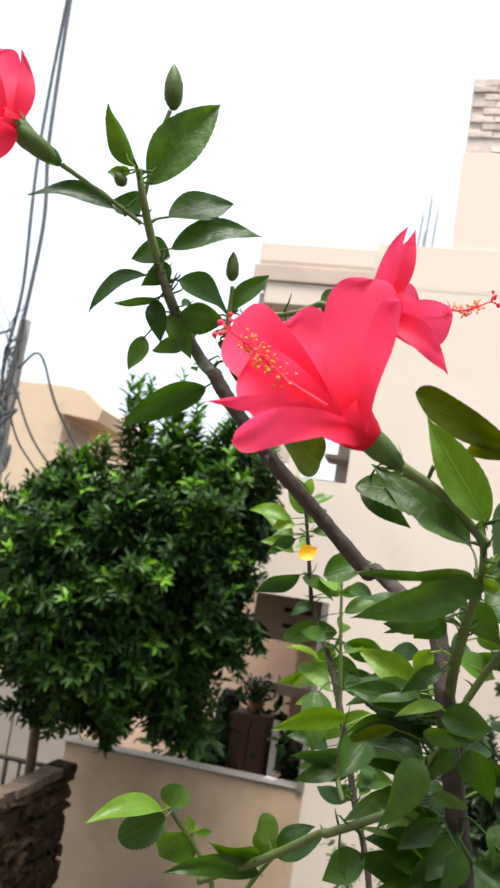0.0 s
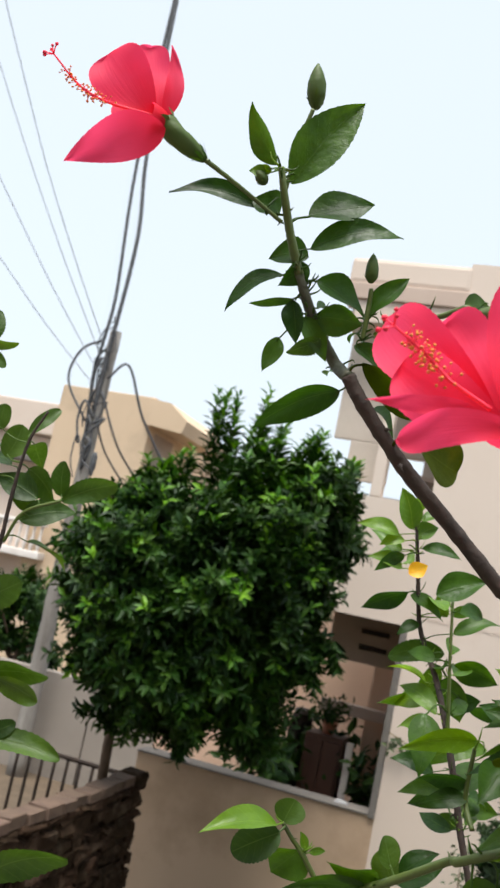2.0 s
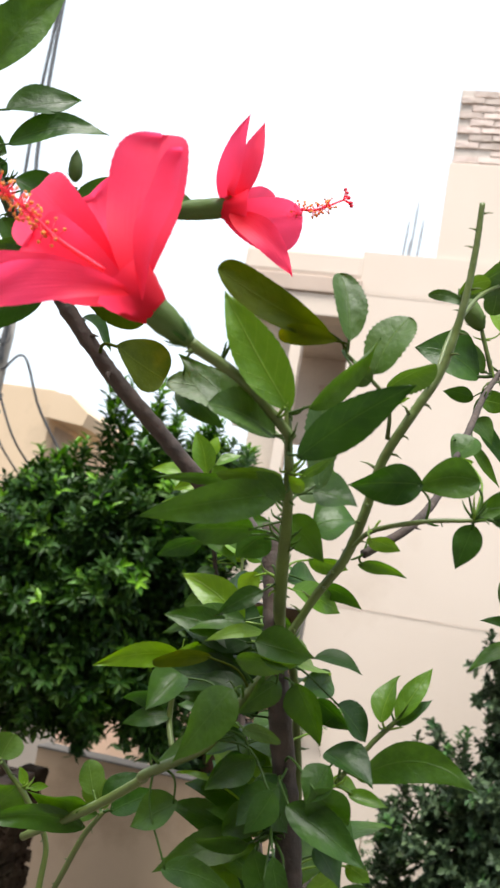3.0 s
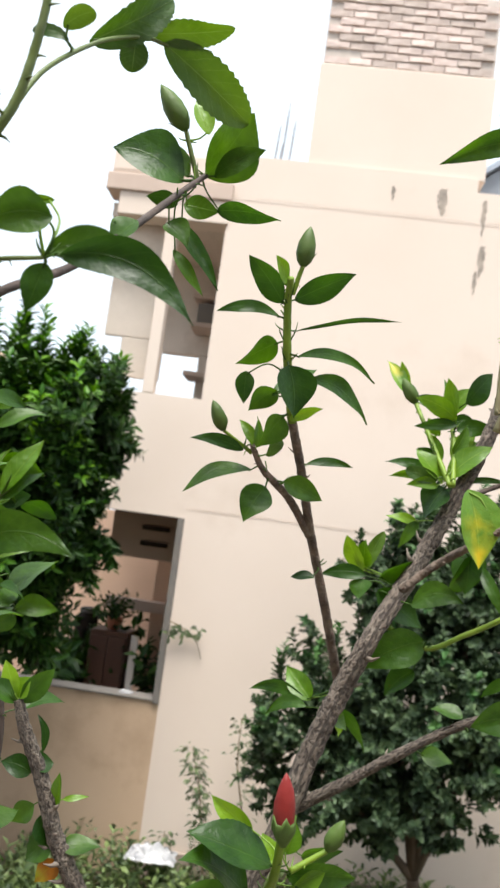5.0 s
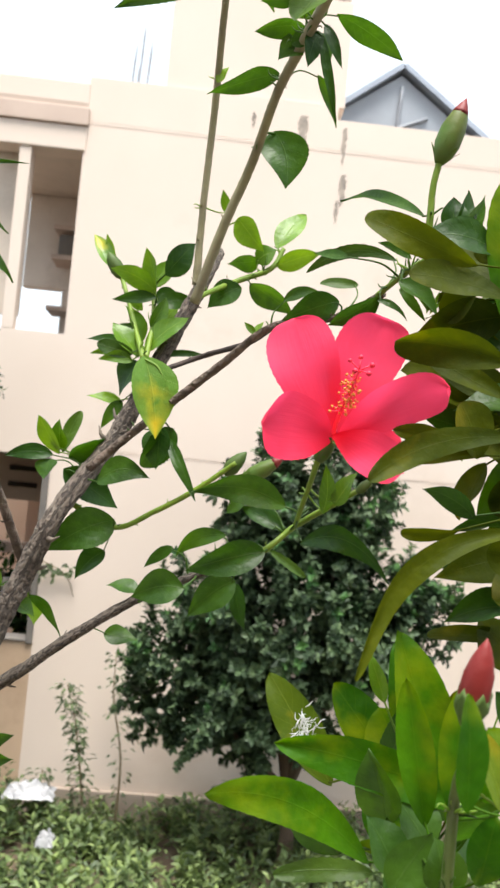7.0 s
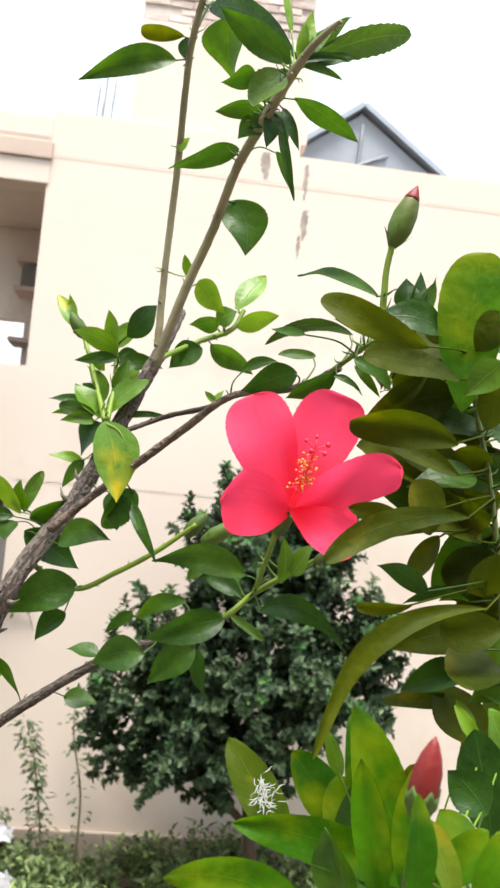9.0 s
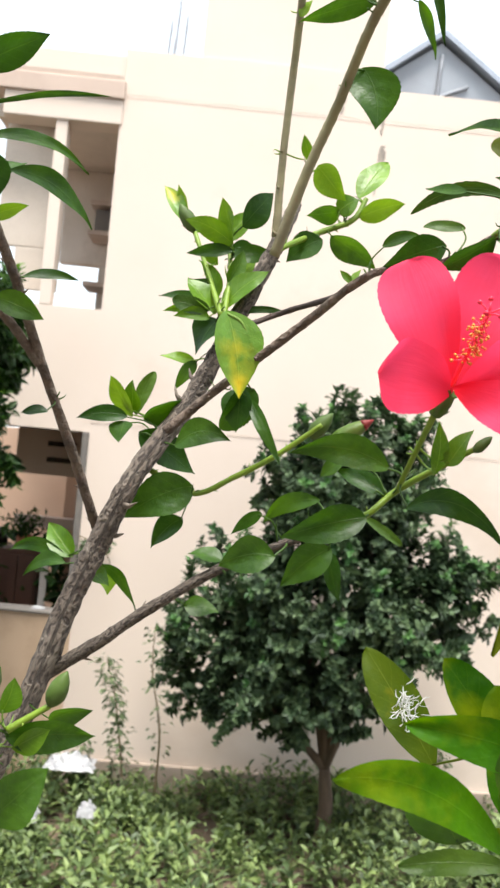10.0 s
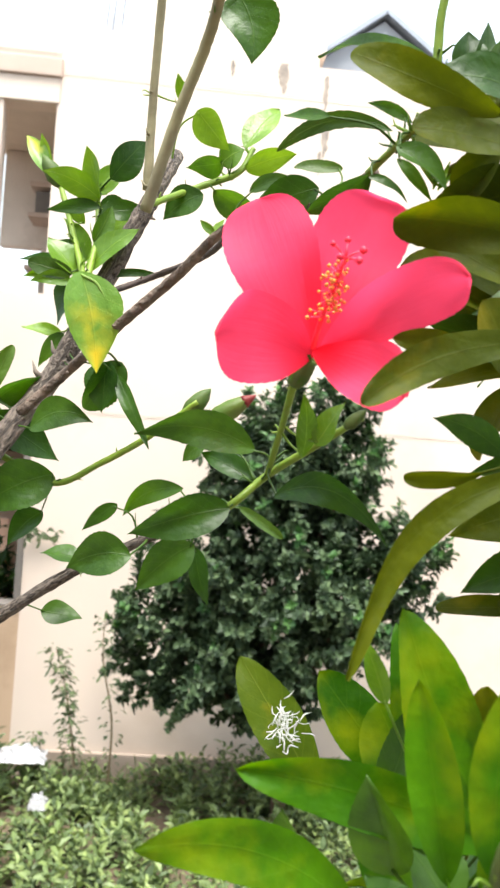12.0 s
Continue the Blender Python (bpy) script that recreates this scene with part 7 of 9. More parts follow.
leaf(R2, (0.6075, 1.4195, 3.1146), (0.6406, 1.423, 3.1036), 0.0180, (-0.02, -0.93, -0.36), "round", LEAFLET, 0.013, 0.16)
leaf(R2, (0.591, 1.4221, 3.0653), (0.6616, 1.4338, 3.0746), 0.0186, (0.04, -0.75, 0.66), "round", LEAFLET, -0.002, 0.22)
leaf(R2, (0.5838, 1.4249, 3.0342), (0.6161, 1.4346, 3.0254), 0.0212, (0.36, -0.84, 0.41), "round", LEAFLET, -0.008, 0.21)
leaf(R2, (0.6181, 1.4476, 2.9728), (0.6794, 1.4504, 2.9968), 0.0280, (0.20, -0.89, -0.41), "round", LEAFLET, -0.049, 0.16)
leaf(R2, (0.5642, 1.3971, 3.1558), (0.5819, 1.4087, 3.1474), 0.0211, (0.58, -0.80, 0.12), "round", LEAFLET, 0.024, 0.03)
leaf(R2, (0.5453, 1.3745, 3.2481), (0.5681, 1.3776, 3.2484), 0.0147, (0.13, -0.97, 0.19), "round", LEAFLET, -0.023, 0.17)
leaf(R2, (0.5962, 1.436, 2.995), (0.5818, 1.4372, 2.9662), 0.0263, (0.02, -1.00, -0.05), "round", LEAFLET, 0.048, 0.19)
leaf(R2, (0.5773, 1.407, 3.1252), (0.5623, 1.4109, 3.1004), 0.0272, (-0.39, -0.92, 0.09), "round", LEAFLET, 0.043, 0.18)
leaf(R2, (0.606, 1.4261, 3.073), (0.6253, 1.4285, 3.0861), 0.0126, (0.15, -0.99, -0.04), "round", LEAFLET, 0.026, 0.19)

# woody hibiscus: stems first, then flowers, buds and leaves
twig(H4, "branch", (1.2016, 1.6009, 3.0538, 0.003731), (1.1842, 1.5639, 3.11, 0.003562), (1.1666, 1.5272, 3.163, 0.003392), (1.1547, 1.497, 3.2046, 0.003251), (1.1464, 1.4738, 3.2298, 0.003138))
twig(H4, "stem", (1.1469, 1.475, 3.2283, 0.002969), (1.1405, 1.4503, 3.2601, 0.002688), (1.1369, 1.4369, 3.2907, 0.002308), (1.1373, 1.4256, 3.3044, 0.001941))
twig(H4, "branch", (1.1657, 1.5273, 3.1609, 0.003015), (1.15, 1.5089, 3.1827, 0.00294), (1.1325, 1.4859, 3.1972, 0.002484), (1.1242, 1.4739, 3.2111, 0.001743))
twig(H4, "twig", (1.143, 1.4302, 3.3132, 0.001307), (1.1388, 1.4335, 3.2967, 0.001639))
twig(H4, "twig", (1.1059, 1.4718, 3.2174, 0.001046), (1.1245, 1.4794, 3.2064, 0.001407))
twig(H4, "branch", (1.0600, 1.5000, 1.5500, 0.026), (1.0700, 1.5000, 2.3000, 0.022), (1.1124, 1.5697, 2.8139, 0.009196), (1.1473, 1.5706, 2.8985, 0.008568), (1.1676, 1.5740, 2.9485, 0.00831), (1.1866, 1.5815, 3.0111, 0.008508), (1.2016, 1.5855, 3.0520, 0.008229), (1.2211, 1.5841, 3.0992, 0.007462), (1.2504, 1.6173, 3.1517, 0.007122), (1.2668, 1.6227, 3.1881, 0.006784), (1.2903, 1.6287, 3.2439, 0.006501), (1.3047, 1.6509, 3.2826, 0.005716), (1.3135, 1.6886, 3.3147, 0.005352))
twig(H4, "cane", (1.299, 1.6266, 3.2728, 0.003078), (1.2986, 1.6228, 3.3257, 0.002638), (1.3005, 1.6073, 3.4017, 0.002601), (1.3018, 1.5622, 3.4691, 0.00245), (1.3086, 1.5298, 3.502, 0.002337), (1.3125, 1.5078, 3.5289, 0.002261))
twig(H4, "cane", (1.2989, 1.6227, 3.2588, 0.003929), (1.3155, 1.6036, 3.3139, 0.003417), (1.3302, 1.5808, 3.3523, 0.003317), (1.3389, 1.5191, 3.373, 0.003015), (1.3473, 1.4685, 3.3799, 0.003109), (1.3568, 1.4228, 3.388, 0.002855), (1.3653, 1.3972, 3.3956, 0.002111), (1.3719, 1.3868, 3.4002, 0.001771), (1.3768, 1.3767, 3.4014, 0.001156))
twig(H4, "branch", (1.2376, 1.5969, 3.1302, 0.003731), (1.2631, 1.5892, 3.1547, 0.003298), (1.2954, 1.5504, 3.1812, 0.003113), (1.3222, 1.5298, 3.2040, 0.003018), (1.348, 1.4859, 3.223, 0.002445), (1.3835, 1.4719, 3.23, 0.00233), (1.4031, 1.4391, 3.2389, 0.002198))
twig(H4, "stem", (1.4001, 1.4400, 3.2380, 0.0016), (1.4125, 1.4100, 3.2483, 0.0015), (1.4270, 1.4000, 3.2557, 0.0013), (1.4410, 1.4000, 3.2656, 0.0011))
twig(H4, "branch", (1.2801, 1.6115, 3.2051, 0.002136), (1.3110, 1.6157, 3.2200, 0.002171), (1.3384, 1.5614, 3.2237, 0.002001), (1.3487, 1.4899, 3.2232, 0.001759))
twig(H4, "branch", (1.1762, 1.5836, 2.9672, 0.004786), (1.2105, 1.5717, 2.994, 0.004318), (1.2401, 1.5598, 3.0189, 0.003863), (1.2795, 1.5457, 3.0484, 0.003409), (1.3161, 1.5157, 3.0707, 0.002764), (1.344, 1.4833, 3.0874, 0.002613))
twig(H4, "stem", (1.3426, 1.4854, 3.0865, 0.001784), (1.3556, 1.4723, 3.0943, 0.001743), (1.3709, 1.4758, 3.1083, 0.00176), (1.3898, 1.459, 3.1235, 0.001709), (1.4051, 1.4375, 3.1362, 0.00123))
twig(H4, "stem", (1.2254, 1.6037, 3.1057, 0.002005), (1.2586, 1.5997, 3.0909, 0.00199), (1.2861, 1.5937, 3.1046, 0.001975), (1.3129, 1.5875, 3.1222, 0.00196), (1.3387, 1.5809, 3.1435, 0.001621))
twig(H4, "twig", (1.3009, 1.6273, 3.2642, 0.002198), (1.3284, 1.6559, 3.2849, 0.002293), (1.3553, 1.6599, 3.299, 0.002308), (1.3643, 1.6636, 3.3168, 0.001859))
twig(H4, "twig", (1.24, 1.6711, 3.2814, 0.001872), (1.2512, 1.6481, 3.253, 0.001809), (1.2665, 1.611, 3.2122, 0.002136))
twig(H4, "twig", (1.2686, 1.611, 3.2124, 0.002136), (1.2696, 1.6384, 3.249, 0.001784), (1.264, 1.6559, 3.2835, 0.001834))
twig(H4, "twig", (1.417, 1.3978, 3.2974, 0.001753), (1.4154, 1.399, 3.2844, 0.001753), (1.4157, 1.4008, 3.261, 0.002045))
twig(H4, "stalk", (1.3709, 1.4758, 3.1083, 0.001359), (1.3723, 1.4448, 3.1284, 0.001386), (1.3719, 1.409, 3.1455, 0.001583))
twig(H4, "branch", (1.08, 1.5, 1.55, 0.02), (1.075, 1.5, 2.5, 0.014), (1.0592, 1.5038, 2.9011, 0.006683), (1.0432, 1.499, 2.9377, 0.006332), (1.0325, 1.4963, 2.9575, 0.00598), (1.0216, 1.4925, 2.9878, 0.005276), (1.0071, 1.4885, 3.0176, 0.004573), (1.0002, 1.4862, 3.0361, 0.003518))
twig(H4, "stem", (1.1724, 1.4541, 2.9913, 0.002563), (1.1702, 1.477, 2.9567, 0.002996), (1.1586, 1.5307, 2.9122, 0.003643), (1.1341, 1.5754, 2.8736, 0.003894))
twig(H4, "twig", (1.2, 1.4754, 2.9796, 0.001665), (1.1798, 1.4713, 2.9662, 0.001979))
leaf(H4, (1.1401, 1.4417, 3.2958), (1.1744, 1.442, 3.3153), 0.0168, (0.31, -0.78, -0.54), "ovate", HIB, 0.017, 0.02)
leaf(H4, (1.134, 1.4366, 3.292), (1.1112, 1.4299, 3.3162), 0.0177, (-0.35, -0.77, -0.54), "ovate", HIB, 0.015, -0.00)
leaf(H4, (1.1347, 1.4308, 3.3006), (1.1284, 1.4185, 3.3144), 0.0092, (0.80, -0.58, -0.15), "ovate", YOUNG, 0.037, 0.04)
leaf(H4, (1.1331, 1.4422, 3.2848), (1.0963, 1.4292, 3.2805), 0.0085, (0.28, -0.90, 0.33), "narrow", HIB, 0.027, -0.01)
leaf(H4, (1.1424, 1.4437, 3.2777), (1.2053, 1.4592, 3.2938), 0.0036, (0.33, -0.66, -0.67), "narrow", HIB, 0.007, 0.03)
leaf(H4, (1.1328, 1.4535, 3.2719), (1.1125, 1.4465, 3.2532), 0.0205, (0.66, -0.55, -0.51), "ovate", HIB, -0.006, 0.17)
leaf(H4, (1.146, 1.4453, 3.2632), (1.1936, 1.4737, 3.2577), 0.0077, (0.52, -0.83, 0.20), "narrow", HIB, -0.12, -0.04)
leaf(H4, (1.1538, 1.467, 3.2544), (1.1931, 1.5002, 3.2352), 0.0126, (0.67, -0.74, 0.10), "narrow", HIB, -0.12, 0.00)
leaf(H4, (1.1416, 1.4455, 3.2576), (1.1488, 1.4495, 3.2275), 0.0264, (0.48, -0.88, -0.00), "ovate", HIB, -0.049, 0.09)
leaf(H4, (1.1155, 1.464, 3.2545), (1.1165, 1.4642, 3.2345), 0.0118, (-0.04, -1.00, -0.01), "ovate", HIB, 0.008, 0.17)
leaf(H4, (1.1359, 1.4665, 3.2451), (1.1192, 1.4719, 3.2315), 0.0145, (0.10, -0.88, -0.47), "ovate", HIB, 0.013, -0.02)
leaf(H4, (1.1412, 1.4683, 3.2302), (1.1302, 1.4659, 3.2093), 0.0208, (0.67, -0.69, -0.28), "ovate", HIB, 0.036, 0.05)
leaf(H4, (1.1449, 1.4687, 3.2289), (1.1646, 1.4721, 3.2382), 0.0088, (0.40, -0.69, -0.60), "ovate", YOUNG, -0.012, 0.01)
leaf(H4, (1.1195, 1.4739, 3.207), (1.0872, 1.4609, 3.2095), 0.0083, (0.36, -0.92, -0.13), "ovate", HIB, -0.011, -0.04)
leaf(H4, (1.1262, 1.4742, 3.2096), (1.1145, 1.4759, 3.2268), 0.0072, (0.16, -0.97, 0.21), "ovate", YOUNG, 0.037, 0.21)
leaf(H4, (1.1279, 1.4743, 3.2098), (1.1256, 1.4749, 3.2291), 0.0074, (0.58, -0.81, 0.09), "ovate", YOUNG, 0.02, 0.08)
leaf(H4, (1.1259, 1.4805, 3.196), (1.085, 1.4778, 3.177), 0.0123, (-0.21, -0.80, 0.56), "narrow", HIB, 0.14, -0.01)
leaf(H4, (1.1356, 1.4872, 3.187), (1.125, 1.4784, 3.164), 0.0205, (0.27, -0.93, 0.23), "ovate", HIB, 0.036, 0.11)
leaf(H4, (1.1455, 1.4925, 3.1922), (1.172, 1.5014, 3.1834), 0.0148, (0.34, -0.94, 0.08), "ovate", HIB, 0.007, 0.02)
leaf(H4, (1.1583, 1.4973, 3.2051), (1.189, 1.502, 3.2076), 0.0063, (0.12, -0.94, 0.32), "narrow", HIB, -0.049, 0.07)
leaf(H4, (1.173, 1.5305, 3.1336), (1.1571, 1.5299, 3.1333), 0.0077, (0.02, -0.76, 0.65), "ovate", HIB, -0.021, 0.24)
leaf(H4, (1.1329, 1.4666, 3.2412), (1.1573, 1.4825, 3.2685), 0.0110, (-0.07, -0.83, 0.55), "ovate", HIB, 0.028, 0.24)
leaf(H4, (1.1337, 1.4752, 3.2054), (1.1427, 1.4787, 3.2165), 0.0081, (0.47, -0.88, -0.10), "round", LEAFLET, -0.011, 0.11)
bud(H4, (1.143, 1.4302, 3.3132), (1.1446, 1.4281, 3.3363), 0.0111, GREEN_BUD)
bud(H4, (1.1059, 1.4718, 3.2174), (1.097, 1.4694, 3.235), 0.0091, GREEN_BUD)
bud(H4, (1.24, 1.6711, 3.2814), (1.227, 1.6697, 3.3011), 0.0112, GREEN_BUD)
leaf(H4, (1.2346, 1.6706, 3.2878), (1.2131, 1.6766, 3.3175), 0.0125, (-0.00, -0.98, 0.20), "ovate", YELLOWING, -0.031, 0.22)
leaf(H4, (1.2356, 1.6707, 3.287), (1.2252, 1.6743, 3.3163), 0.0115, (-0.69, -0.71, -0.16), "ovate", YOUNG, -0.019, -0.03)
leaf(H4, (1.2695, 1.6368, 3.2705), (1.2592, 1.6341, 3.2987), 0.0141, (-0.63, -0.71, -0.30), "ovate", YOUNG, 0.003, 0.03)
leaf(H4, (1.2752, 1.6361, 3.28), (1.2973, 1.6408, 3.3072), 0.0211, (0.50, -0.83, -0.26), "ovate", HIB, -0.031, 0.20)
leaf(H4, (1.2699, 1.6371, 3.2669), (1.235, 1.628, 3.2795), 0.0164, (0.01, -0.82, -0.57), "ovate", YOUNG, 0.041, -0.06)
leaf(H4, (1.2703, 1.6374, 3.2625), (1.2373, 1.6357, 3.2577), 0.0099, (0.05, -1.00, 0.02), "ovate", HIB, -0.034, 0.10)
leaf(H4, (1.2708, 1.6377, 3.2581), (1.2997, 1.644, 3.2645), 0.0140, (0.18, -0.97, 0.16), "ovate", HIB, 0.021, 0.00)
leaf(H4, (1.262, 1.6259, 3.2145), (1.2424, 1.6282, 3.241), 0.0216, (0.52, -0.73, 0.45), "ovate", YOUNG, -0.034, 0.18)
leaf(H4, (1.266, 1.6256, 3.218), (1.2938, 1.6142, 3.2481), 0.0215, (-0.63, -0.71, 0.32), "ovate", YOUNG, -0.029, 0.17)
leaf(H4, (1.2583, 1.6207, 3.2166), (1.2323, 1.6148, 3.2206), 0.0121, (0.21, -0.97, -0.08), "round", LEAFLET, -0.037, -0.01)
leaf(H4, (1.2589, 1.6211, 3.211), (1.2345, 1.6142, 3.209), 0.0095, (0.28, -0.96, -0.05), "ovate", YOUNG, 0.032, 0.08)
leaf(H4, (1.2646, 1.6211, 3.2108), (1.2498, 1.6199, 3.1864), 0.0254, (-0.52, -0.78, 0.35), "ovate", HIB, 0.019, 0.18)
leaf(H4, (1.2749, 1.6207, 3.2163), (1.3143, 1.6276, 3.2204), 0.0052, (0.18, -0.98, -0.06), "narrow", HIB, -0.024, -0.02)
leaf(H4, (1.2683, 1.6291, 3.2386), (1.2791, 1.6298, 3.2622), 0.0126, (0.43, -0.88, -0.17), "ovate", YOUNG, 0.04, 0.23)
leaf(H4, (1.2710, 1.5550, 3.2070), (1.2850, 1.5500, 3.1540), 0.0315, (0.25, -0.9, 0.35), "ovate", YELLOWING, -0.03, 0.14)
leaf(H4, (1.2500, 1.6540, 3.1839), (1.2248, 1.6503, 3.1856), 0.0090, (0.16, -0.92, 0.36), "ovate", YOUNG, -0.04, 0.04)
leaf(H4, (1.2510, 1.6539, 3.1840), (1.2382, 1.6478, 3.1610), 0.0102, (0.32, -0.94, 0.07), "ovate", HIB, 0.039, 0.16)
leaf(H4, (1.2108, 1.6362, 3.1387), (1.1943, 1.6234, 3.1653), 0.0166, (-0.43, -0.68, -0.59), "ovate", YOUNG, -0.028, 0.02)
leaf(H4, (1.2104, 1.6360, 3.1417), (1.2089, 1.6243, 3.1634), 0.0153, (-0.41, -0.79, -0.46), "ovate", YOUNG, 0.021, 0.09)
leaf(H4, (1.2129, 1.6361, 3.1402), (1.2228, 1.6315, 3.1718), 0.0110, (-0.25, -0.97, -0.06), "round", LEAFLET, -0.029, 0.15)
leaf(H4, (1.2114, 1.6013, 3.1377), (1.1773, 1.6014, 3.134), 0.0118, (-0.02, -0.99, 0.13), "ovate", HIB, 0.028, 0.12)
leaf(H4, (1.2096, 1.6016, 3.1346), (1.2077, 1.5948, 3.12), 0.0180, (-0.43, -0.80, 0.42), "ovate", HIB, 0.003, 0.05)
leaf(H4, (1.2216, 1.6064, 3.1367), (1.2457, 1.6098, 3.152), 0.0192, (0.48, -0.64, -0.61), "ovate", HIB, -0.044, 0.06)
leaf(H4, (1.2203, 1.597, 3.1283), (1.2591, 1.6165, 3.1031), 0.0230, (0.44, -0.90, -0.01), "ovate", HIB, 0.03, 0.02)
leaf(H4, (1.2452, 1.5875, 3.121), (1.28, 1.5757, 3.1279), 0.0189, (-0.35, -0.93, 0.14), "ovate", HIB, -0.12, 0.18)
leaf(H4, (1.2589, 1.5994, 3.0959), (1.215, 1.5912, 3.0706), 0.0289, (0.15, -0.99, 0.06), "ovate", HIB, -0.003, 0.26)
leaf(H4, (1.2542, 1.601, 3.0738), (1.2345, 1.6022, 3.0521), 0.0170, (-0.34, -0.90, 0.26), "ovate", HIB, 0.043, 0.08)
leaf(H4, (1.2842, 1.5995, 3.1636), (1.2822, 1.5941, 3.1342), 0.0238, (-0.50, -0.84, 0.19), "ovate", HIB, -0.04, 0.19)
leaf(H4, (1.291, 1.595, 3.1568), (1.3109, 1.5679, 3.1169), 0.0091, (-0.46, -0.82, 0.33), "narrow", HIB, 0.001, 0.19)
leaf(H4, (1.3254, 1.6523, 3.3338), (1.3483, 1.6504, 3.3093), 0.0211, (-0.41, -0.86, -0.31), "ovate", YOUNG, 0.033, -0.05)
leaf(H4, (1.3588, 1.6636, 3.3162), (1.3804, 1.6801, 3.3562), 0.0203, (-0.18, -0.87, 0.46), "ovate", YOUNG, 0.024, 0.25)
leaf(H4, (1.3432, 1.6596, 3.3032), (1.3575, 1.6533, 3.3128), 0.0168, (-0.31, -0.94, -0.15), "ovate", YOUNG, -0, 0.25)
leaf(H4, (1.3454, 1.6595, 3.3044), (1.3209, 1.6663, 3.3002), 0.0204, (0.00, -0.51, -0.86), "ovate", HIB, -0.036, 0.07)
leaf(H4, (1.3596, 1.6597, 3.3013), (1.3931, 1.6555, 3.3116), 0.0179, (0.09, -0.78, -0.62), "ovate", YOUNG, 0.006, 0.23)
leaf(H4, (1.3399, 1.6559, 3.2848), (1.3761, 1.6651, 3.2655), 0.0222, (-0.24, -0.62, -0.75), "ovate", HIB, 0.013, 0.02)
leaf(H4, (1.3334, 1.6463, 3.2791), (1.3088, 1.6519, 3.2613), 0.0215, (-0.31, -0.94, 0.12), "ovate", HIB, 0.043, -0.01)
leaf(H4, (1.3191, 1.6326, 3.3295), (1.3119, 1.6258, 3.346), 0.0083, (-0.27, -0.84, -0.47), "ovate", YOUNG, -0.024, 0.06)
leaf(H4, (1.3545, 1.4982, 3.2420), (1.3748, 1.4895, 3.2474), 0.0081, (0.14, -0.97, 0.21), "ovate", HIB, -0.007, 0.02)
leaf(H4, (1.3436, 1.5792, 3.3761), (1.3550, 1.5769, 3.3354), 0.0326, (-0.09, -1.00, 0.03), "ovate", HIB, -0.1, -0.03)
leaf(H4, (1.2929, 1.5626, 3.4641), (1.2277, 1.5591, 3.4403), 0.0198, (0.13, -0.97, -0.22), "ovate", HIB, -0.009, 0.17)
leaf(H4, (1.2967, 1.5613, 3.4817), (1.2655, 1.565, 3.4836), 0.0115, (-0.13, -0.82, -0.56), "oblong", OLIVE, -0.003, 0.14)
leaf(H4, (1.2984, 1.5614, 3.481), (1.2994, 1.5633, 3.4651), 0.0114, (-0.75, -0.66, -0.13), "ovate", HIB, 0.017, 0.09)
leaf(H4, (1.3275, 1.6082, 3.5273), (1.3354, 1.6361, 3.4891), 0.0391, (-0.61, -0.58, -0.55), "ovate", HIB, 0.038, 0.16)
leaf(H4, (1.3122, 1.5309, 3.4868), (1.3611, 1.4579, 3.4192), 0.0185, (-0.89, -0.39, -0.22), "ovate", HIB, -0.06, 0.17)
leaf(H4, (1.3429, 1.466, 3.4141), (1.3238, 1.467, 3.4045), 0.0153, (0.33, -0.62, -0.71), "ovate", HIB, 0.05, 0.17)
leaf(H4, (1.3543, 1.4175, 3.3917), (1.34, 1.4194, 3.3724), 0.0209, (-0.33, -0.93, 0.15), "round", LEAFLET, -0.024, 0.09)
leaf(H4, (1.35, 1.4675, 3.3941), (1.3216, 1.4684, 3.387), 0.0153, (0.21, -0.40, -0.89), "ovate", HIB, 0.028, 0.09)
leaf(H4, (1.3487, 1.4682, 3.3835), (1.3359, 1.4693, 3.3743), 0.0176, (-0.25, -0.94, 0.24), "ovate", HIB, -0.036, 0.01)
leaf(H4, (1.3577, 1.4967, 3.4061), (1.3701, 1.4963, 3.3892), 0.0138, (0.27, -0.94, 0.22), "ovate", HIB, -0.024, 0.23)
leaf(H4, (1.363, 1.5033, 3.3841), (1.3796, 1.5268, 3.3619), 0.0072, (0.36, -0.76, -0.54), "narrow", HIB, -0.008, -0.01)
leaf(H4, (1.3398, 1.5083, 3.3843), (1.2973, 1.5007, 3.3622), 0.0150, (0.43, -0.69, -0.59), "ovate", HIB, -0.011, 0.03)
leaf(H4, (1.3005, 1.5964, 3.413), (1.3076, 1.5939, 3.4247), 0.0084, (-0.47, -0.88, 0.10), "ovate", YOUNG, 0.034, 0.08)
leaf(H4, (1.3421, 1.4586, 3.3786), (1.353, 1.456, 3.384), 0.0088, (-0.06, -0.94, -0.33), "ovate", HIB, 0.015, 0.13)
leaf(H4, (1.188, 1.5499, 2.9483), (1.2143, 1.5421, 2.959), 0.0162, (-0.02, -0.83, -0.56), "ovate", HIB, -0.048, 0.04)
leaf(H4, (1.3676, 1.4293, 3.4049), (1.4335, 1.444, 3.4364), 0.0184, (0.45, -0.63, -0.63), "round", LEAFLET, -0.036, 0.13)
leaf(H4, (1.3714, 1.4289, 3.4052), (1.3963, 1.429, 3.4145), 0.0065, (0.07, -0.98, -0.18), "ovate", HIB, 0.022, 0.18)
leaf(H4, (1.3589, 1.4205, 3.3991), (1.3168, 1.4102, 3.4203), 0.0164, (-0.03, -0.88, -0.48), "ovate", HIB, -0.039, 0.23)
leaf(H4, (1.3634, 1.42, 3.3995), (1.3676, 1.4202, 3.4306), 0.0099, (-0.04, -1.00, 0.01), "ovate", YOUNG, 0.019, -0.00)
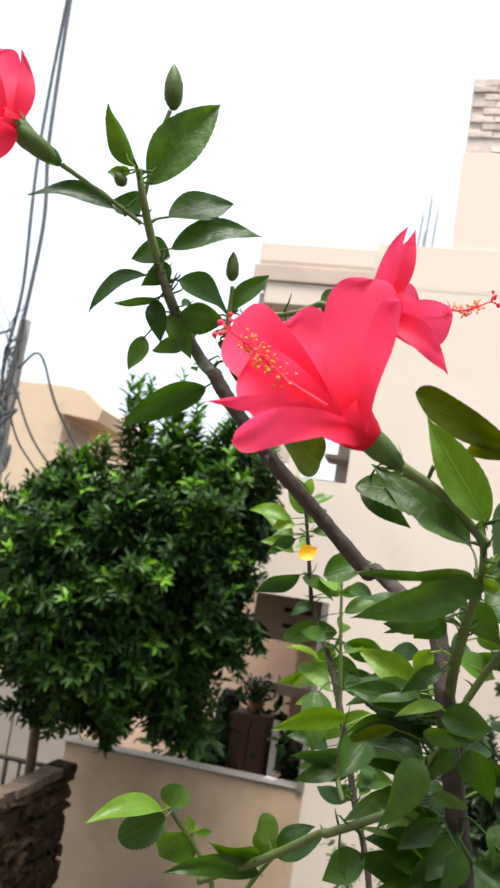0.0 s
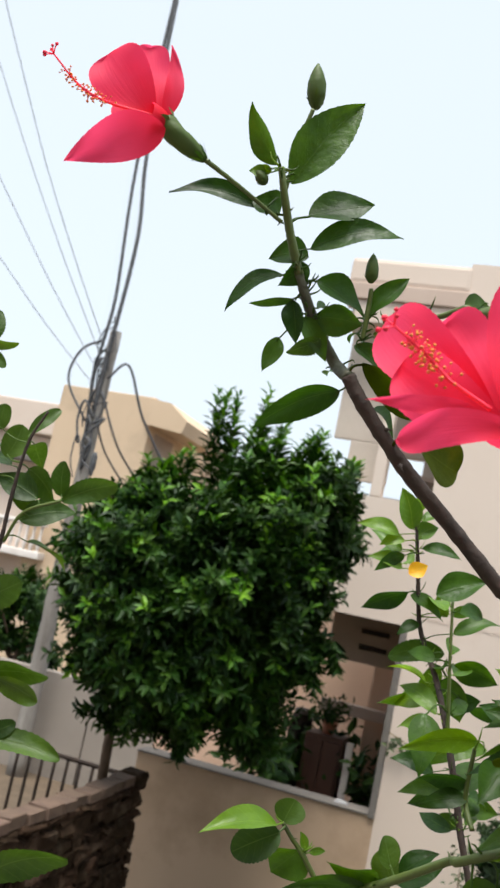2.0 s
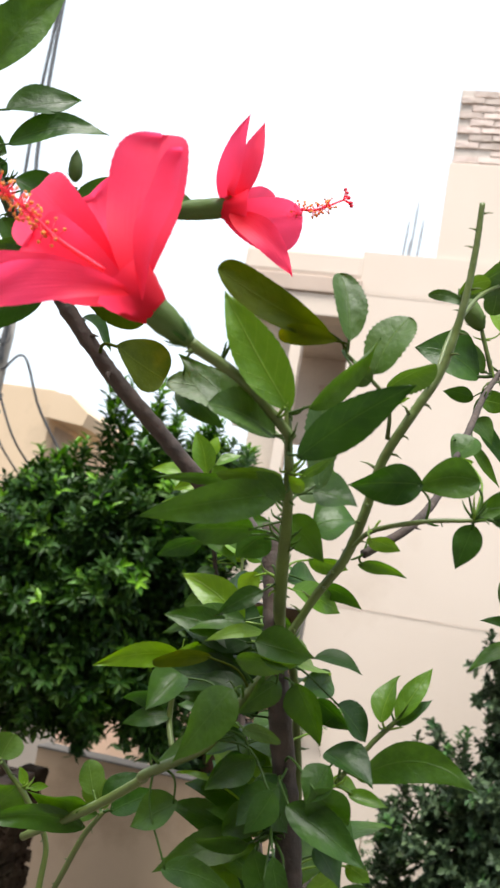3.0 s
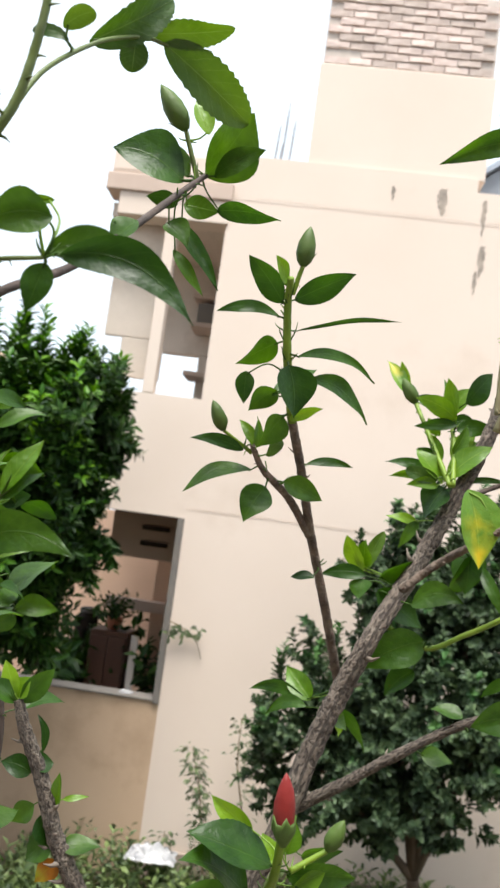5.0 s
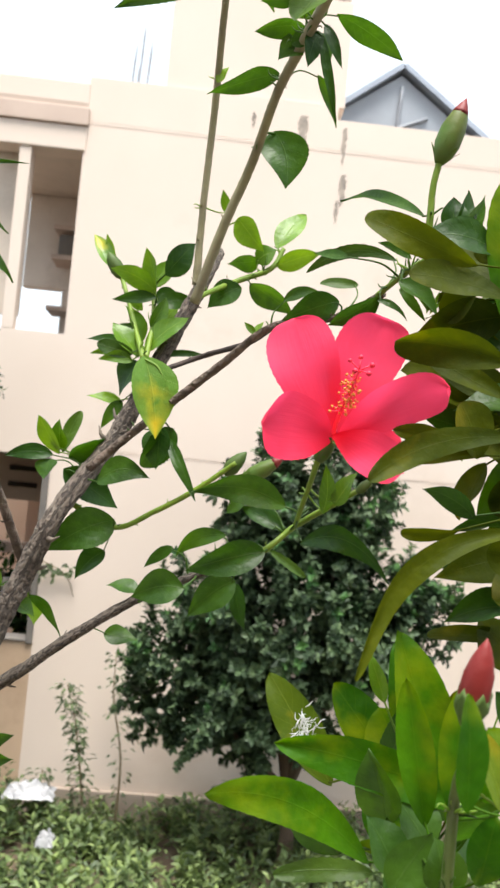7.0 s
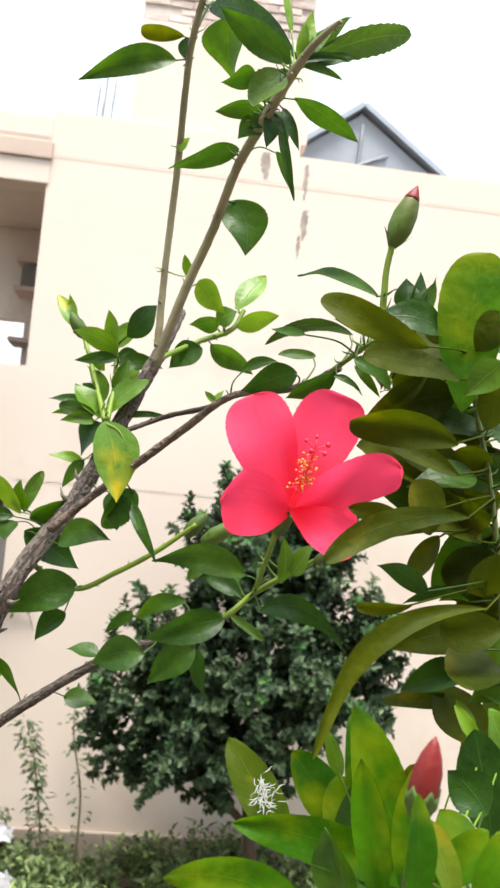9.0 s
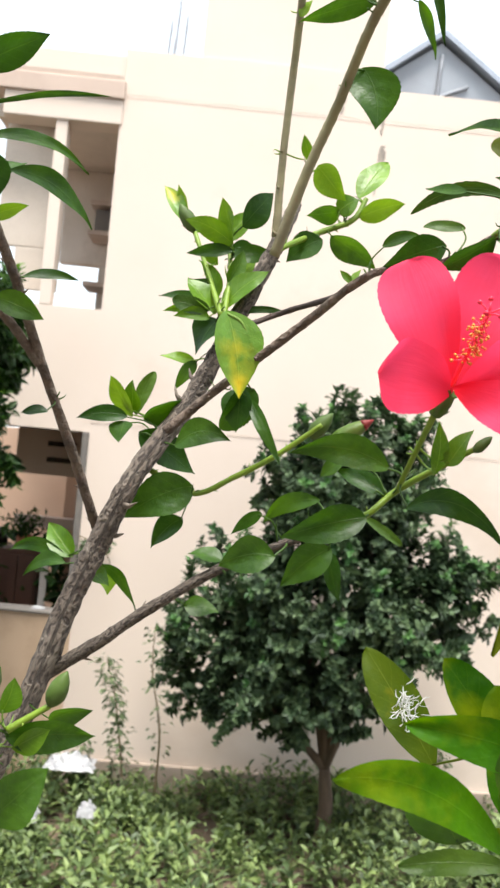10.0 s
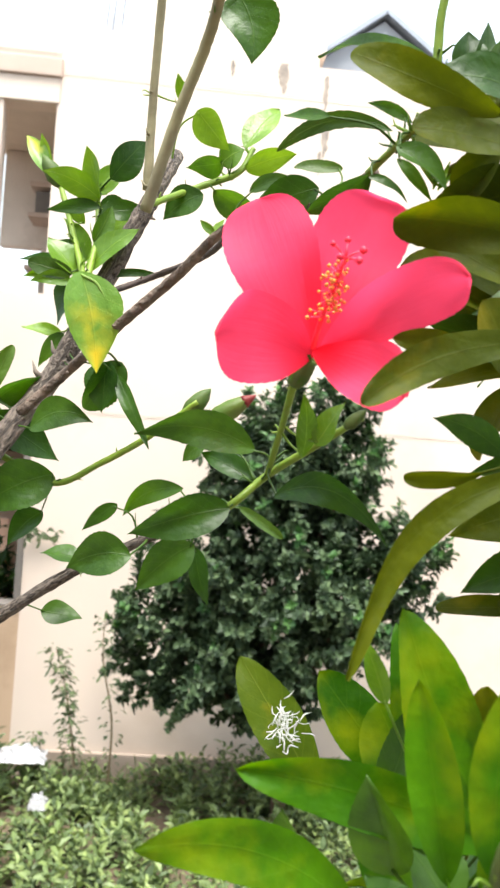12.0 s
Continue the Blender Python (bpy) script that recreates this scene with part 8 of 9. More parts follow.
leaf(H4, (1.3661, 1.4195, 3.4035), (1.38, 1.42, 3.4252), 0.0078, (-0.10, -0.99, 0.09), "ovate", YOUNG, 0.037, 0.19)
leaf(H4, (1.3654, 1.4504, 3.3949), (1.4039, 1.4577, 3.3726), 0.0162, (-0.43, -0.32, -0.85), "narrow", HIB, -0.004, 0.20)
leaf(H4, (1.3573, 1.4194, 3.415), (1.3515, 1.4213, 3.4476), 0.0052, (0.35, -0.93, 0.12), "ovate", YOUNG, -0.033, -0.00)
leaf(H4, (1.3636, 1.4199, 3.4011), (1.3933, 1.4294, 3.4351), 0.0101, (0.71, -0.51, -0.48), "ovate", YOUNG, -0.031, 0.07)
leaf(H4, (1.3623, 1.4202, 3.3982), (1.391, 1.4283, 3.3986), 0.0046, (0.27, -0.95, -0.17), "narrow", HIB, 0.042, 0.19)
leaf(H4, (1.3616, 1.4202, 3.3994), (1.391, 1.4188, 3.4042), 0.0051, (-0.02, -0.98, -0.18), "narrow", HIB, 0, 0.01)
leaf(H4, (1.3584, 1.452, 3.3834), (1.3705, 1.4494, 3.3369), 0.0059, (-0.10, -0.99, 0.03), "narrow", HIB, 0.024, 0.21)
leaf(H4, (1.3566, 1.4521, 3.3849), (1.3518, 1.4492, 3.3621), 0.0115, (0.29, -0.95, 0.06), "ovate", HIB, 0.05, -0.01)
leaf(H4, (1.3586, 1.4419, 3.3839), (1.3697, 1.4367, 3.3594), 0.0068, (-0.02, -0.98, 0.20), "narrow", HIB, 0.032, 0.14)
leaf(H4, (1.3554, 1.4623, 3.3842), (1.3407, 1.4652, 3.3795), 0.0100, (-0.07, -0.93, -0.35), "ovate", HIB, 0.019, 0.04)
leaf(H4, (1.3631, 1.4198, 3.4032), (1.3652, 1.4129, 3.419), 0.0068, (0.62, -0.69, -0.38), "ovate", YOUNG, 0.012, 0.21)
leaf(H4, (1.3604, 1.4305, 3.3985), (1.3468, 1.4295, 3.3896), 0.0082, (0.42, -0.71, -0.56), "ovate", HIB, 0.038, -0.04)
leaf(H4, (1.3594, 1.4412, 3.392), (1.3442, 1.4468, 3.3875), 0.0088, (-0.05, -0.70, -0.71), "ovate", HIB, -0.023, 0.09)
leaf(H4, (1.3393, 1.4972, 3.2192), (1.344, 1.4975, 3.2281), 0.0053, (-0.54, -0.78, 0.31), "ovate", YOUNG, -0.018, 0.03)
leaf(H4, (1.3393, 1.4972, 3.2192), (1.3323, 1.4959, 3.226), 0.0043, (0.20, -0.98, 0.01), "ovate", YOUNG, -0.019, 0.11)
leaf(H4, (1.3842, 1.4711, 3.2391), (1.3524, 1.476, 3.2255), 0.0181, (-0.05, -0.97, -0.23), "ovate", HIB, -0.024, -0.06)
leaf(H4, (1.4012, 1.4392, 3.2374), (1.3760, 1.4436, 3.2182), 0.0152, (0.29, -0.69, -0.67), "ovate", HIB, -0.024, 0.13)
leaf(H4, (1.4143, 1.4057, 3.2724), (1.3760, 1.4636, 3.2976), 0.0074, (-0.59, -0.64, 0.50), "ovate", HIB, 0.0, 0.08)
leaf(H4, (1.4120, 1.4528, 3.2611), (1.3631, 1.4696, 3.2532), 0.0077, (-0.25, -0.93, -0.26), "round", LEAFLET, 0.08, 0.09)
leaf(H4, (1.3784, 1.4123, 3.2497), (1.3625, 1.4291, 3.2541), 0.0056, (-0.37, -0.90, 0.23), "ovate", HIB, -0.018, -0.05)
leaf(H4, (1.3963, 1.4826, 3.2523), (1.3735, 1.4815, 3.2510), 0.0068, (0.02, -0.99, 0.14), "round", LEAFLET, -0.033, 0.13)
leaf(H4, (1.4144, 1.4282, 3.2564), (1.3965, 1.4347, 3.2650), 0.0051, (-0.40, -0.92, -0.07), "ovate", HIB, -0.001, -0.05)
leaf(H4, (1.4058, 1.4132, 3.2364), (1.4208, 1.4099, 3.2211), 0.0053, (-0.09, -0.99, 0.13), "ovate", HIB, 0.004, 0.21)
leaf(H4, (1.3973, 1.4243, 3.2318), (1.4136, 1.4208, 3.2233), 0.0046, (0.15, -0.95, 0.27), "ovate", HIB, -0.008, 0.17)
leaf(H4, (1.4288, 1.3995, 3.2646), (1.4264, 1.3994, 3.2829), 0.0138, (-0.15, -0.99, -0.05), "ovate", HIB, -0.038, 0.22)
leaf(H4, (1.4317, 1.3992, 3.2619), (1.4345, 1.3995, 3.2874), 0.0101, (0.13, -0.99, -0.00), "ovate", HIB, 0.017, 0.17)
leaf(H4, (1.4333, 1.3992, 3.2597), (1.4421, 1.3999, 3.2848), 0.0105, (0.46, -0.88, -0.14), "ovate", YOUNG, -0.01, -0.03)
leaf(H4, (1.4203, 1.4006, 3.2585), (1.4369, 1.4042, 3.2521), 0.0118, (0.02, -0.89, -0.45), "ovate", HIB, 0.049, 0.18)
leaf(H4, (1.4041, 1.4074, 3.2392), (1.4267, 1.4029, 3.2228), 0.0133, (0.16, -0.88, 0.46), "ovate", HIB, -0.037, 0.17)
bud(H4, (1.417, 1.3978, 3.2974), (1.4269, 1.3943, 3.3293), 0.0129, TIPPED_BUD)
leaf(H4, (1.3639, 1.4657, 3.1193), (1.3112, 1.4587, 3.1225), 0.0173, (0.13, -0.99, -0.08), "ovate", HIB, 0.1, 0.19)
bud(H4, (1.3319, 1.5873, 3.1348), (1.3459, 1.5857, 3.1519), 0.0110, GREEN_BUD)
bud(H4, (1.3434, 1.5817, 3.1312), (1.3709, 1.5793, 3.1494), 0.0117, TIPPED_BUD)
leaf(H4, (1.3547, 1.4674, 3.093), (1.3117, 1.4605, 3.0788), 0.0189, (0.14, -0.99, 0.06), "ovate", HIB, -0.008, 0.26)
leaf(H4, (1.3339, 1.5035, 3.0983), (1.3012, 1.524, 3.08), 0.0110, (-0.47, -0.87, -0.13), "ovate", HIB, 0.1, 0.25)
leaf(H4, (1.3023, 1.5158, 3.0877), (1.2863, 1.5135, 3.0734), 0.0077, (0.18, -0.98, -0.04), "ovate", HIB, -0.004, 0.18)
leaf(H4, (1.3117, 1.5012, 3.0645), (1.2802, 1.5084, 3.0558), 0.0210, (-0.26, -0.96, 0.14), "ovate", HIB, 0.02, 0.03)
leaf(H4, (1.283, 1.5484, 3.0543), (1.2614, 1.5528, 3.0585), 0.0142, (0.05, -0.55, 0.83), "ovate", HIB, -0.023, 0.20)
leaf(H4, (1.3407, 1.4891, 3.0734), (1.3148, 1.4916, 3.0501), 0.0192, (-0.07, -1.00, -0.02), "ovate", HIB, 0.023, 0.00)
leaf(H4, (1.3417, 1.5042, 3.0701), (1.3502, 1.5047, 3.042), 0.0096, (0.10, -1.00, 0.01), "ovate", HIB, 0.048, 0.10)
leaf(H4, (1.2614, 1.5711, 3.0221), (1.2838, 1.5742, 3.0182), 0.0152, (0.21, -0.79, 0.58), "ovate", HIB, 0.039, -0.05)
leaf(H4, (1.3732, 1.461, 3.0999), (1.4159, 1.428, 3.0849), 0.0144, (-0.61, -0.79, -0.01), "ovate", HIB, -0.12, 0.11)
leaf(H4, (1.3619, 1.5232, 3.0901), (1.3866, 1.5245, 3.0752), 0.0058, (0.18, -0.96, 0.22), "round", LEAFLET, 0.016, 0.07)
leaf(H4, (1.3652, 1.4813, 3.1052), (1.34, 1.4937, 3.1179), 0.0114, (-0.17, -0.85, 0.49), "ovate", HIB, -0.019, 0.18)
leaf(H4, (1.2007, 1.6242, 3.0356), (1.2257, 1.6219, 3.0047), 0.0124, (-0.49, -0.80, -0.34), "narrow", HIB, -0.15, 0.08)
leaf(H4, (1.2011, 1.6244, 3.0307), (1.2081, 1.6212, 3.0155), 0.0185, (0.59, -0.69, 0.42), "ovate", YOUNG, -0.003, 0.19)
leaf(H4, (1.3812, 1.4397, 3.1179), (1.3801, 1.4232, 3.1418), 0.0095, (0.35, -0.78, -0.52), "ovate", YOUNG, 0.034, 0.25)
leaf(H4, (1.3859, 1.4342, 3.1233), (1.3943, 1.4261, 3.1417), 0.0115, (-0.68, -0.73, -0.01), "ovate", YOUNG, 0.022, 0.12)
leaf(H4, (1.3446, 1.4918, 3.1217), (1.3308, 1.5007, 3.1117), 0.0100, (-0.63, -0.75, 0.20), "ovate", HIB, -0.017, 0.21)
bud(H4, (1.3953, 1.4233, 3.131), (1.4033, 1.4225, 3.139), 0.0053, GREEN_BUD)
BLOOM = calyx(H4, (1.3719, 1.409, 3.1455, 0.002827), (1.374, 1.4067, 3.1504, 0.004221), (1.3762, 1.4053, 3.1554, 0.00365))
petal(BLOOM, (1.3775, 1.4061, 3.1578), (1.3520, 1.4052, 3.2147), 0.0348, (-0.09, -0.99, -0.06), -0.02)
petal(BLOOM, (1.3780, 1.4031, 3.1566), (1.3418, 1.3765, 3.1592), 0.0329, (0.59, -0.80, -0.09), 0.032)
petal(BLOOM, (1.3765, 1.3982, 3.1579), (1.3994, 1.3591, 3.1434), 0.0211, (-0.76, -0.57, 0.33), -0.02)
petal(BLOOM, (1.3787, 1.4050, 3.1584), (1.4039, 1.3779, 3.1540), 0.0145, (-0.72, -0.68, 0.09), -0.026)
petal(BLOOM, (1.3795, 1.4010, 3.1583), (1.4147, 1.3473, 3.1781), 0.0219, (-0.68, -0.60, -0.43), -0.04)
petal(BLOOM, (1.3800, 1.4099, 3.1594), (1.4002, 1.4062, 3.2198), 0.0356, (-0.09, -1.00, -0.03), -0.031)
stamens(BLOOM, (1.3771, 1.4021, 3.159, 0.002231), (1.3777, 1.3876, 3.1692, 0.001891), (1.3795, 1.375, 3.179, 0.001575), (1.381, 1.3666, 3.1861, 0.00103))
leaf(H4, (1.2726, 1.6498, 3.2344), (1.2862, 1.6451, 3.2628), 0.0168, (-0.55, -0.82, 0.13), "ovate", YOUNG, -0.024, 0.18)
leaf(H4, (1.2604, 1.6508, 3.2285), (1.2435, 1.6539, 3.2428), 0.0132, (-0.03, -0.98, 0.17), "ovate", HIB, 0.04, -0.05)
leaf(H4, (1.2581, 1.651, 3.2254), (1.2197, 1.6487, 3.2294), 0.0096, (0.07, -1.00, 0.07), "ovate", HIB, -0.014, 0.25)
leaf(H4, (1.2617, 1.6507, 3.2296), (1.2484, 1.6463, 3.257), 0.0155, (0.70, -0.67, 0.24), "ovate", YOUNG, 0.023, 0.16)
leaf(H4, (1.2646, 1.6503, 3.2726), (1.2829, 1.6566, 3.297), 0.0146, (0.23, -0.97, 0.08), "ovate", YOUNG, -0.016, 0.08)
leaf(H4, (1.2621, 1.6505, 3.2724), (1.262, 1.6545, 3.3023), 0.0111, (0.63, -0.77, 0.10), "ovate", YOUNG, 0.013, 0.19)
leaf(H4, (1.2544, 1.6511, 3.2744), (1.2402, 1.654, 3.2869), 0.0139, (0.13, -0.92, 0.36), "ovate", HIB, -0.037, 0.21)
leaf(H4, (1.2677, 1.6501, 3.2652), (1.2882, 1.649, 3.2669), 0.0113, (-0.06, -1.00, 0.05), "ovate", HIB, -0.037, 0.13)
leaf(H4, (1.2506, 1.6516, 3.2197), (1.2234, 1.6489, 3.2168), 0.0074, (0.13, -0.91, -0.40), "ovate", YOUNG, 0.005, 0.01)
leaf(H4, (1.2753, 1.6496, 3.2408), (1.2909, 1.6452, 3.2521), 0.0127, (-0.45, -0.85, 0.29), "ovate", YOUNG, -0.015, 0.20)
leaf(H4, (1.2599, 1.6507, 3.2541), (1.2484, 1.6488, 3.267), 0.0094, (-0.27, -0.89, -0.37), "ovate", YOUNG, -0.037, 0.13)
leaf(H4, (1.4219, 1.4100, 3.2243), (1.4265, 1.4100, 3.2370), 0.0020, (0.1, -0.95, 0.2), "narrow", YOUNG, 0.0, 0.1)
leaf(H4, (1.4201, 1.4100, 3.2246), (1.4229, 1.4100, 3.2349), 0.0020, (0.1, -0.95, 0.2), "narrow", YOUNG, 0.0, 0.1)
leaf(H4, (1.4227, 1.4100, 3.2253), (1.4288, 1.4100, 3.2333), 0.0018, (0.1, -0.95, 0.2), "narrow", YOUNG, 0.0, 0.1)
leaf(H4, (1.2936, 1.6000, 3.1639), (1.2741, 1.6000, 3.1345), 0.0219, (0.5, -0.85, 0.1), "round", HIB, 0.0, 0.1)
leaf(H4, (1.038, 1.4974, 2.9504), (1.0619, 1.5028, 2.9507), 0.0149, (0.13, -0.62, 0.77), "ovate", HIB, 0.032, -0.06)
leaf(H4, (1.0316, 1.4947, 2.9732), (1.0331, 1.4873, 2.997), 0.0092, (-0.46, -0.85, -0.23), "ovate", YOUNG, 0.029, -0.03)
leaf(H4, (1.0295, 1.4945, 2.9729), (1.0226, 1.4948, 2.9839), 0.0065, (-0.14, -0.99, -0.06), "ovate", YOUNG, -0.02, -0.03)
leaf(H4, (1.0352, 1.4945, 2.9783), (1.0509, 1.4986, 2.9816), 0.0043, (0.12, -0.86, 0.49), "ovate", YOUNG, 0.043, 0.16)
leaf(H4, (1.0139, 1.4915, 2.992), (0.9937, 1.4903, 2.9962), 0.0141, (0.11, -0.97, 0.24), "ovate", HIB, 0.006, 0.13)
leaf(H4, (1.0159, 1.4913, 2.9958), (1.0261, 1.4951, 2.9999), 0.0144, (0.02, -0.75, 0.66), "ovate", HIB, -0.032, 0.26)
leaf(H4, (1.0025, 1.4865, 3.0346), (1.0198, 1.489, 3.0576), 0.0145, (0.31, -0.94, -0.13), "ovate", HIB, -0.003, -0.06)
leaf(H4, (0.9997, 1.4863, 3.0342), (0.9785, 1.4792, 3.0461), 0.0146, (0.53, -0.63, 0.57), "ovate", HIB, -0.023, 0.13)
leaf(H4, (1, 1.486, 3.0371), (1.0064, 1.4851, 3.051), 0.0142, (-0.37, -0.92, 0.11), "ovate", YOUNG, -0.044, -0.04)
leaf(H4, (0.9986, 1.4859, 3.0376), (0.9877, 1.4861, 3.0587), 0.0118, (-0.10, -0.99, -0.04), "ovate", YOUNG, 0.001, 0.12)
leaf(H4, (1.0193, 1.4906, 3.0051), (1.0108, 1.4917, 3.0272), 0.0060, (-0.26, -0.96, -0.06), "narrow", HIB, 0.2, 0.18)
leaf(H4, (1.0225, 1.4946, 2.9667), (1.0333, 1.4997, 2.9462), 0.0162, (0.46, -0.89, 0.02), "ovate", HIB, 0.014, 0.19)
leaf(H4, (1.0181, 1.4936, 2.9732), (1.0044, 1.4979, 2.9595), 0.0141, (-0.22, -0.97, -0.08), "ovate", HIB, -0.04, -0.02)
leaf(H4, (1.0312, 1.4965, 2.9538), (1.015, 1.4992, 2.9367), 0.0185, (-0.35, -0.92, 0.19), "ovate", HIB, -0.005, 0.16)
leaf(H4, (1.0365, 1.4982, 2.9404), (1.0252, 1.4954, 2.926), 0.0143, (0.20, -0.98, 0.04), "ovate", AUTUMN, -0.012, 0.18)
bud(H4, (1.1732, 1.4492, 2.9906), (1.1704, 1.4461, 3.0272), 0.0127, RED_BUD)
bud(H4, (1.2, 1.4754, 2.9796), (1.2077, 1.474, 2.9986), 0.0107, GREEN_BUD)
leaf(H4, (1.1551, 1.4746, 2.9843), (1.127, 1.4819, 2.9983), 0.0131, (-0.23, -0.97, 0.04), "ovate", YOUNG, -0.04, 0.06)
leaf(H4, (1.1686, 1.4659, 2.9692), (1.1187, 1.4558, 2.9859), 0.0339, (0.36, -0.35, 0.87), "ovate", HIB, -0.044, 0.05)
leaf(H4, (1.1565, 1.4778, 2.945), (1.1195, 1.4443, 2.9739), 0.0310, (0.75, -0.33, 0.58), "ovate", HIB, 0.007, 0.08)
leaf(H4, (1.178, 1.4767, 2.9616), (1.2245, 1.5011, 2.9551), 0.0193, (0.45, -0.89, -0.10), "ovate", HIB, 0.04, 0.20)
leaf(H4, (1.169, 1.4762, 2.9666), (1.1612, 1.4803, 2.9824), 0.0106, (0.39, -0.83, 0.41), "ovate", YOUNG, 0.028, 0.10)
leaf(H4, (1.1749, 1.4757, 2.9733), (1.1815, 1.4764, 2.9915), 0.0139, (0.65, -0.73, -0.21), "ovate", YOUNG, 0.045, 0.23)
leaf(H4, (1.156, 1.4888, 2.9338), (1.1102, 1.4732, 2.9372), 0.0221, (0.33, -0.88, 0.34), "ovate", HIB, -0.008, 0.07)
leaf(H4, (1.1746, 1.4701, 2.9197), (1.2033, 1.4691, 2.948), 0.0266, (0.03, -1.00, -0.06), "ovate", HIB, 0.03, 0.15)
leaf(H4, (1.1827, 1.6108, 3.0402), (1.1608, 1.6212, 3.0624), 0.0171, (-0.17, -0.95, 0.28), "ovate", YOUNG, -0.015, 0.25)
leaf(H4, (1.1794, 1.6108, 3.0398), (1.1331, 1.6254, 3.038), 0.0105, (-0.30, -0.95, -0.08), "ovate", HIB, 0.1, 0.23)
leaf(H4, (1.1798, 1.6009, 3.0373), (1.1497, 1.6122, 3.0252), 0.0107, (-0.44, -0.83, 0.34), "ovate", HIB, 0.1, 0.08)
leaf(H4, (1.1975, 1.5913, 3.0349), (1.2116, 1.5948, 3.0258), 0.0132, (0.48, -0.75, 0.46), "ovate", YOUNG, 0.018, 0.21)
leaf(H4, (1.1416, 1.4789, 2.9298), (1.1294, 1.488, 2.9052), 0.0201, (-0.22, -0.95, -0.24), "ovate", HIB, 0.011, 0.26)
leaf(H4, (1.1822, 1.4773, 2.9548), (1.2006, 1.4805, 2.9657), 0.0142, (0.32, -0.91, -0.26), "ovate", YOUNG, 0.003, -0.02)

# broadleaf shrub: stems first, then flowers, buds and leaves
twig(H5, "stem", (1.4618, 1.3911, 3.2642, 0.001156), (1.4652, 1.3939, 3.224, 0.001445), (1.4773, 1.3961, 3.1817, 0.001445), (1.4887, 1.3995, 3.1249, 0.001734), (1.4961, 1.3943, 3.0557, 0.001979), (1.4993, 1.3896, 2.9844, 0.002211), (1.5, 1.37, 2.5, 0.01), (1.52, 1.4, 1.55, 0.014))
leaf(H5, (1.4501, 1.4200, 3.2316), (1.4389, 1.4200, 3.2294), 0.0097, (0.1, -0.95, 0.2), "oblong", OLIVE, 0.0, 0.1)
leaf(H5, (1.4562, 1.3855, 3.214), (1.4614, 1.3885, 3.2966), 0.0339, (-0.23, -0.97, 0.05), "oblong", BROAD, -0.013, -0.05)
leaf(H5, (1.4345, 1.3762, 3.2426), (1.3796, 1.3789, 3.2610), 0.0159, (-0.22, -0.93, -0.31), "oblong", OLIVE, 0.001, 0.21)
leaf(H5, (1.4506, 1.3754, 3.2281), (1.4016, 1.3743, 3.2352), 0.0175, (0.13, -0.90, 0.41), "oblong", OLIVE, 0.06, 0.01)
leaf(H5, (1.4498, 1.3675, 3.1956), (1.3972, 1.3669, 3.2012), 0.0191, (-0.08, -0.96, -0.25), "oblong", OLIVE, 0.06, 0.15)
leaf(H5, (1.4550, 1.3774, 3.1812), (1.4141, 1.3858, 3.2027), 0.0128, (-0.08, -0.96, 0.28), "oblong", OLIVE, -0.021, 0.05)
leaf(H5, (1.4594, 1.4020, 3.1715), (1.4108, 1.4020, 3.1972), 0.0260, (0.15, -0.84, 0.53), "oblong", OLIVE, 0.009, 0.19)
leaf(H5, (1.4262, 1.3630, 3.1570), (1.3989, 1.3641, 3.1605), 0.0096, (-0.13, -0.98, -0.17), "elliptic", OLIVE, 0.044, 0.24)
leaf(H5, (1.4396, 1.3642, 3.1244), (1.4151, 1.3683, 3.1354), 0.0109, (-0.18, -0.91, -0.38), "ovate", HIB, 0.039, 0.04)
leaf(H5, (1.4535, 1.3541, 3.1614), (1.3833, 1.3363, 3.1361), 0.0127, (0.15, -0.96, 0.24), "oblong", OLIVE, 0.1, -0.04)
leaf(H5, (1.4408, 1.3718, 3.1517), (1.4307, 1.3649, 3.1763), 0.0210, (0.34, -0.93, -0.12), "oblong", OLIVE, 0.033, 0.22)
leaf(H5, (1.4673, 1.3604, 3.1203), (1.3868, 1.3394, 3.0529), 0.0115, (0.01, -0.97, 0.25), "elliptic", OLIVE, 0.19, 0.04)
leaf(H5, (1.4358, 1.3743, 3.1179), (1.4103, 1.3828, 3.1131), 0.0069, (-0.29, -0.84, -0.45), "oblong", OLIVE, -0.031, 0.12)
leaf(H5, (1.4914, 1.4428, 3.0635), (1.4457, 1.4474, 3.0613), 0.0110, (0.01, -0.83, 0.56), "oblong", OLIVE, -0.048, 0.24)
leaf(H5, (1.4801, 1.3713, 3.1102), (1.4486, 1.3704, 3.1097), 0.0199, (0.03, -0.99, 0.11), "oblong", OLIVE, -0.047, 0.06)
leaf(H5, (1.4822, 1.3728, 3.0893), (1.454, 1.3757, 3.088), 0.0296, (-0.10, -0.59, 0.80), "oblong", OLIVE, -0.031, -0.02)
leaf(H5, (1.4554, 1.4050, 3.1520), (1.4432, 1.4050, 3.1229), 0.0199, (-0.84, -0.47, 0.26), "oblong", OLIVE, -0, 0.11)
leaf(H5, (1.4711, 1.372, 3.2387), (1.4554, 1.3808, 3.2213), 0.0167, (-0.29, -0.93, -0.21), "ovate", YOUNG, -0.005, 0.08)
leaf(H5, (1.4697, 1.3848, 3.2062), (1.4745, 1.3788, 3.2288), 0.0183, (-0.68, -0.73, -0.05), "oblong", OLIVE, -0.013, -0.04)
leaf(H5, (1.4501, 1.3891, 3.176), (1.4717, 1.388, 3.1554), 0.0224, (-0.49, -0.74, -0.47), "oblong", OLIVE, 0.037, -0.02)
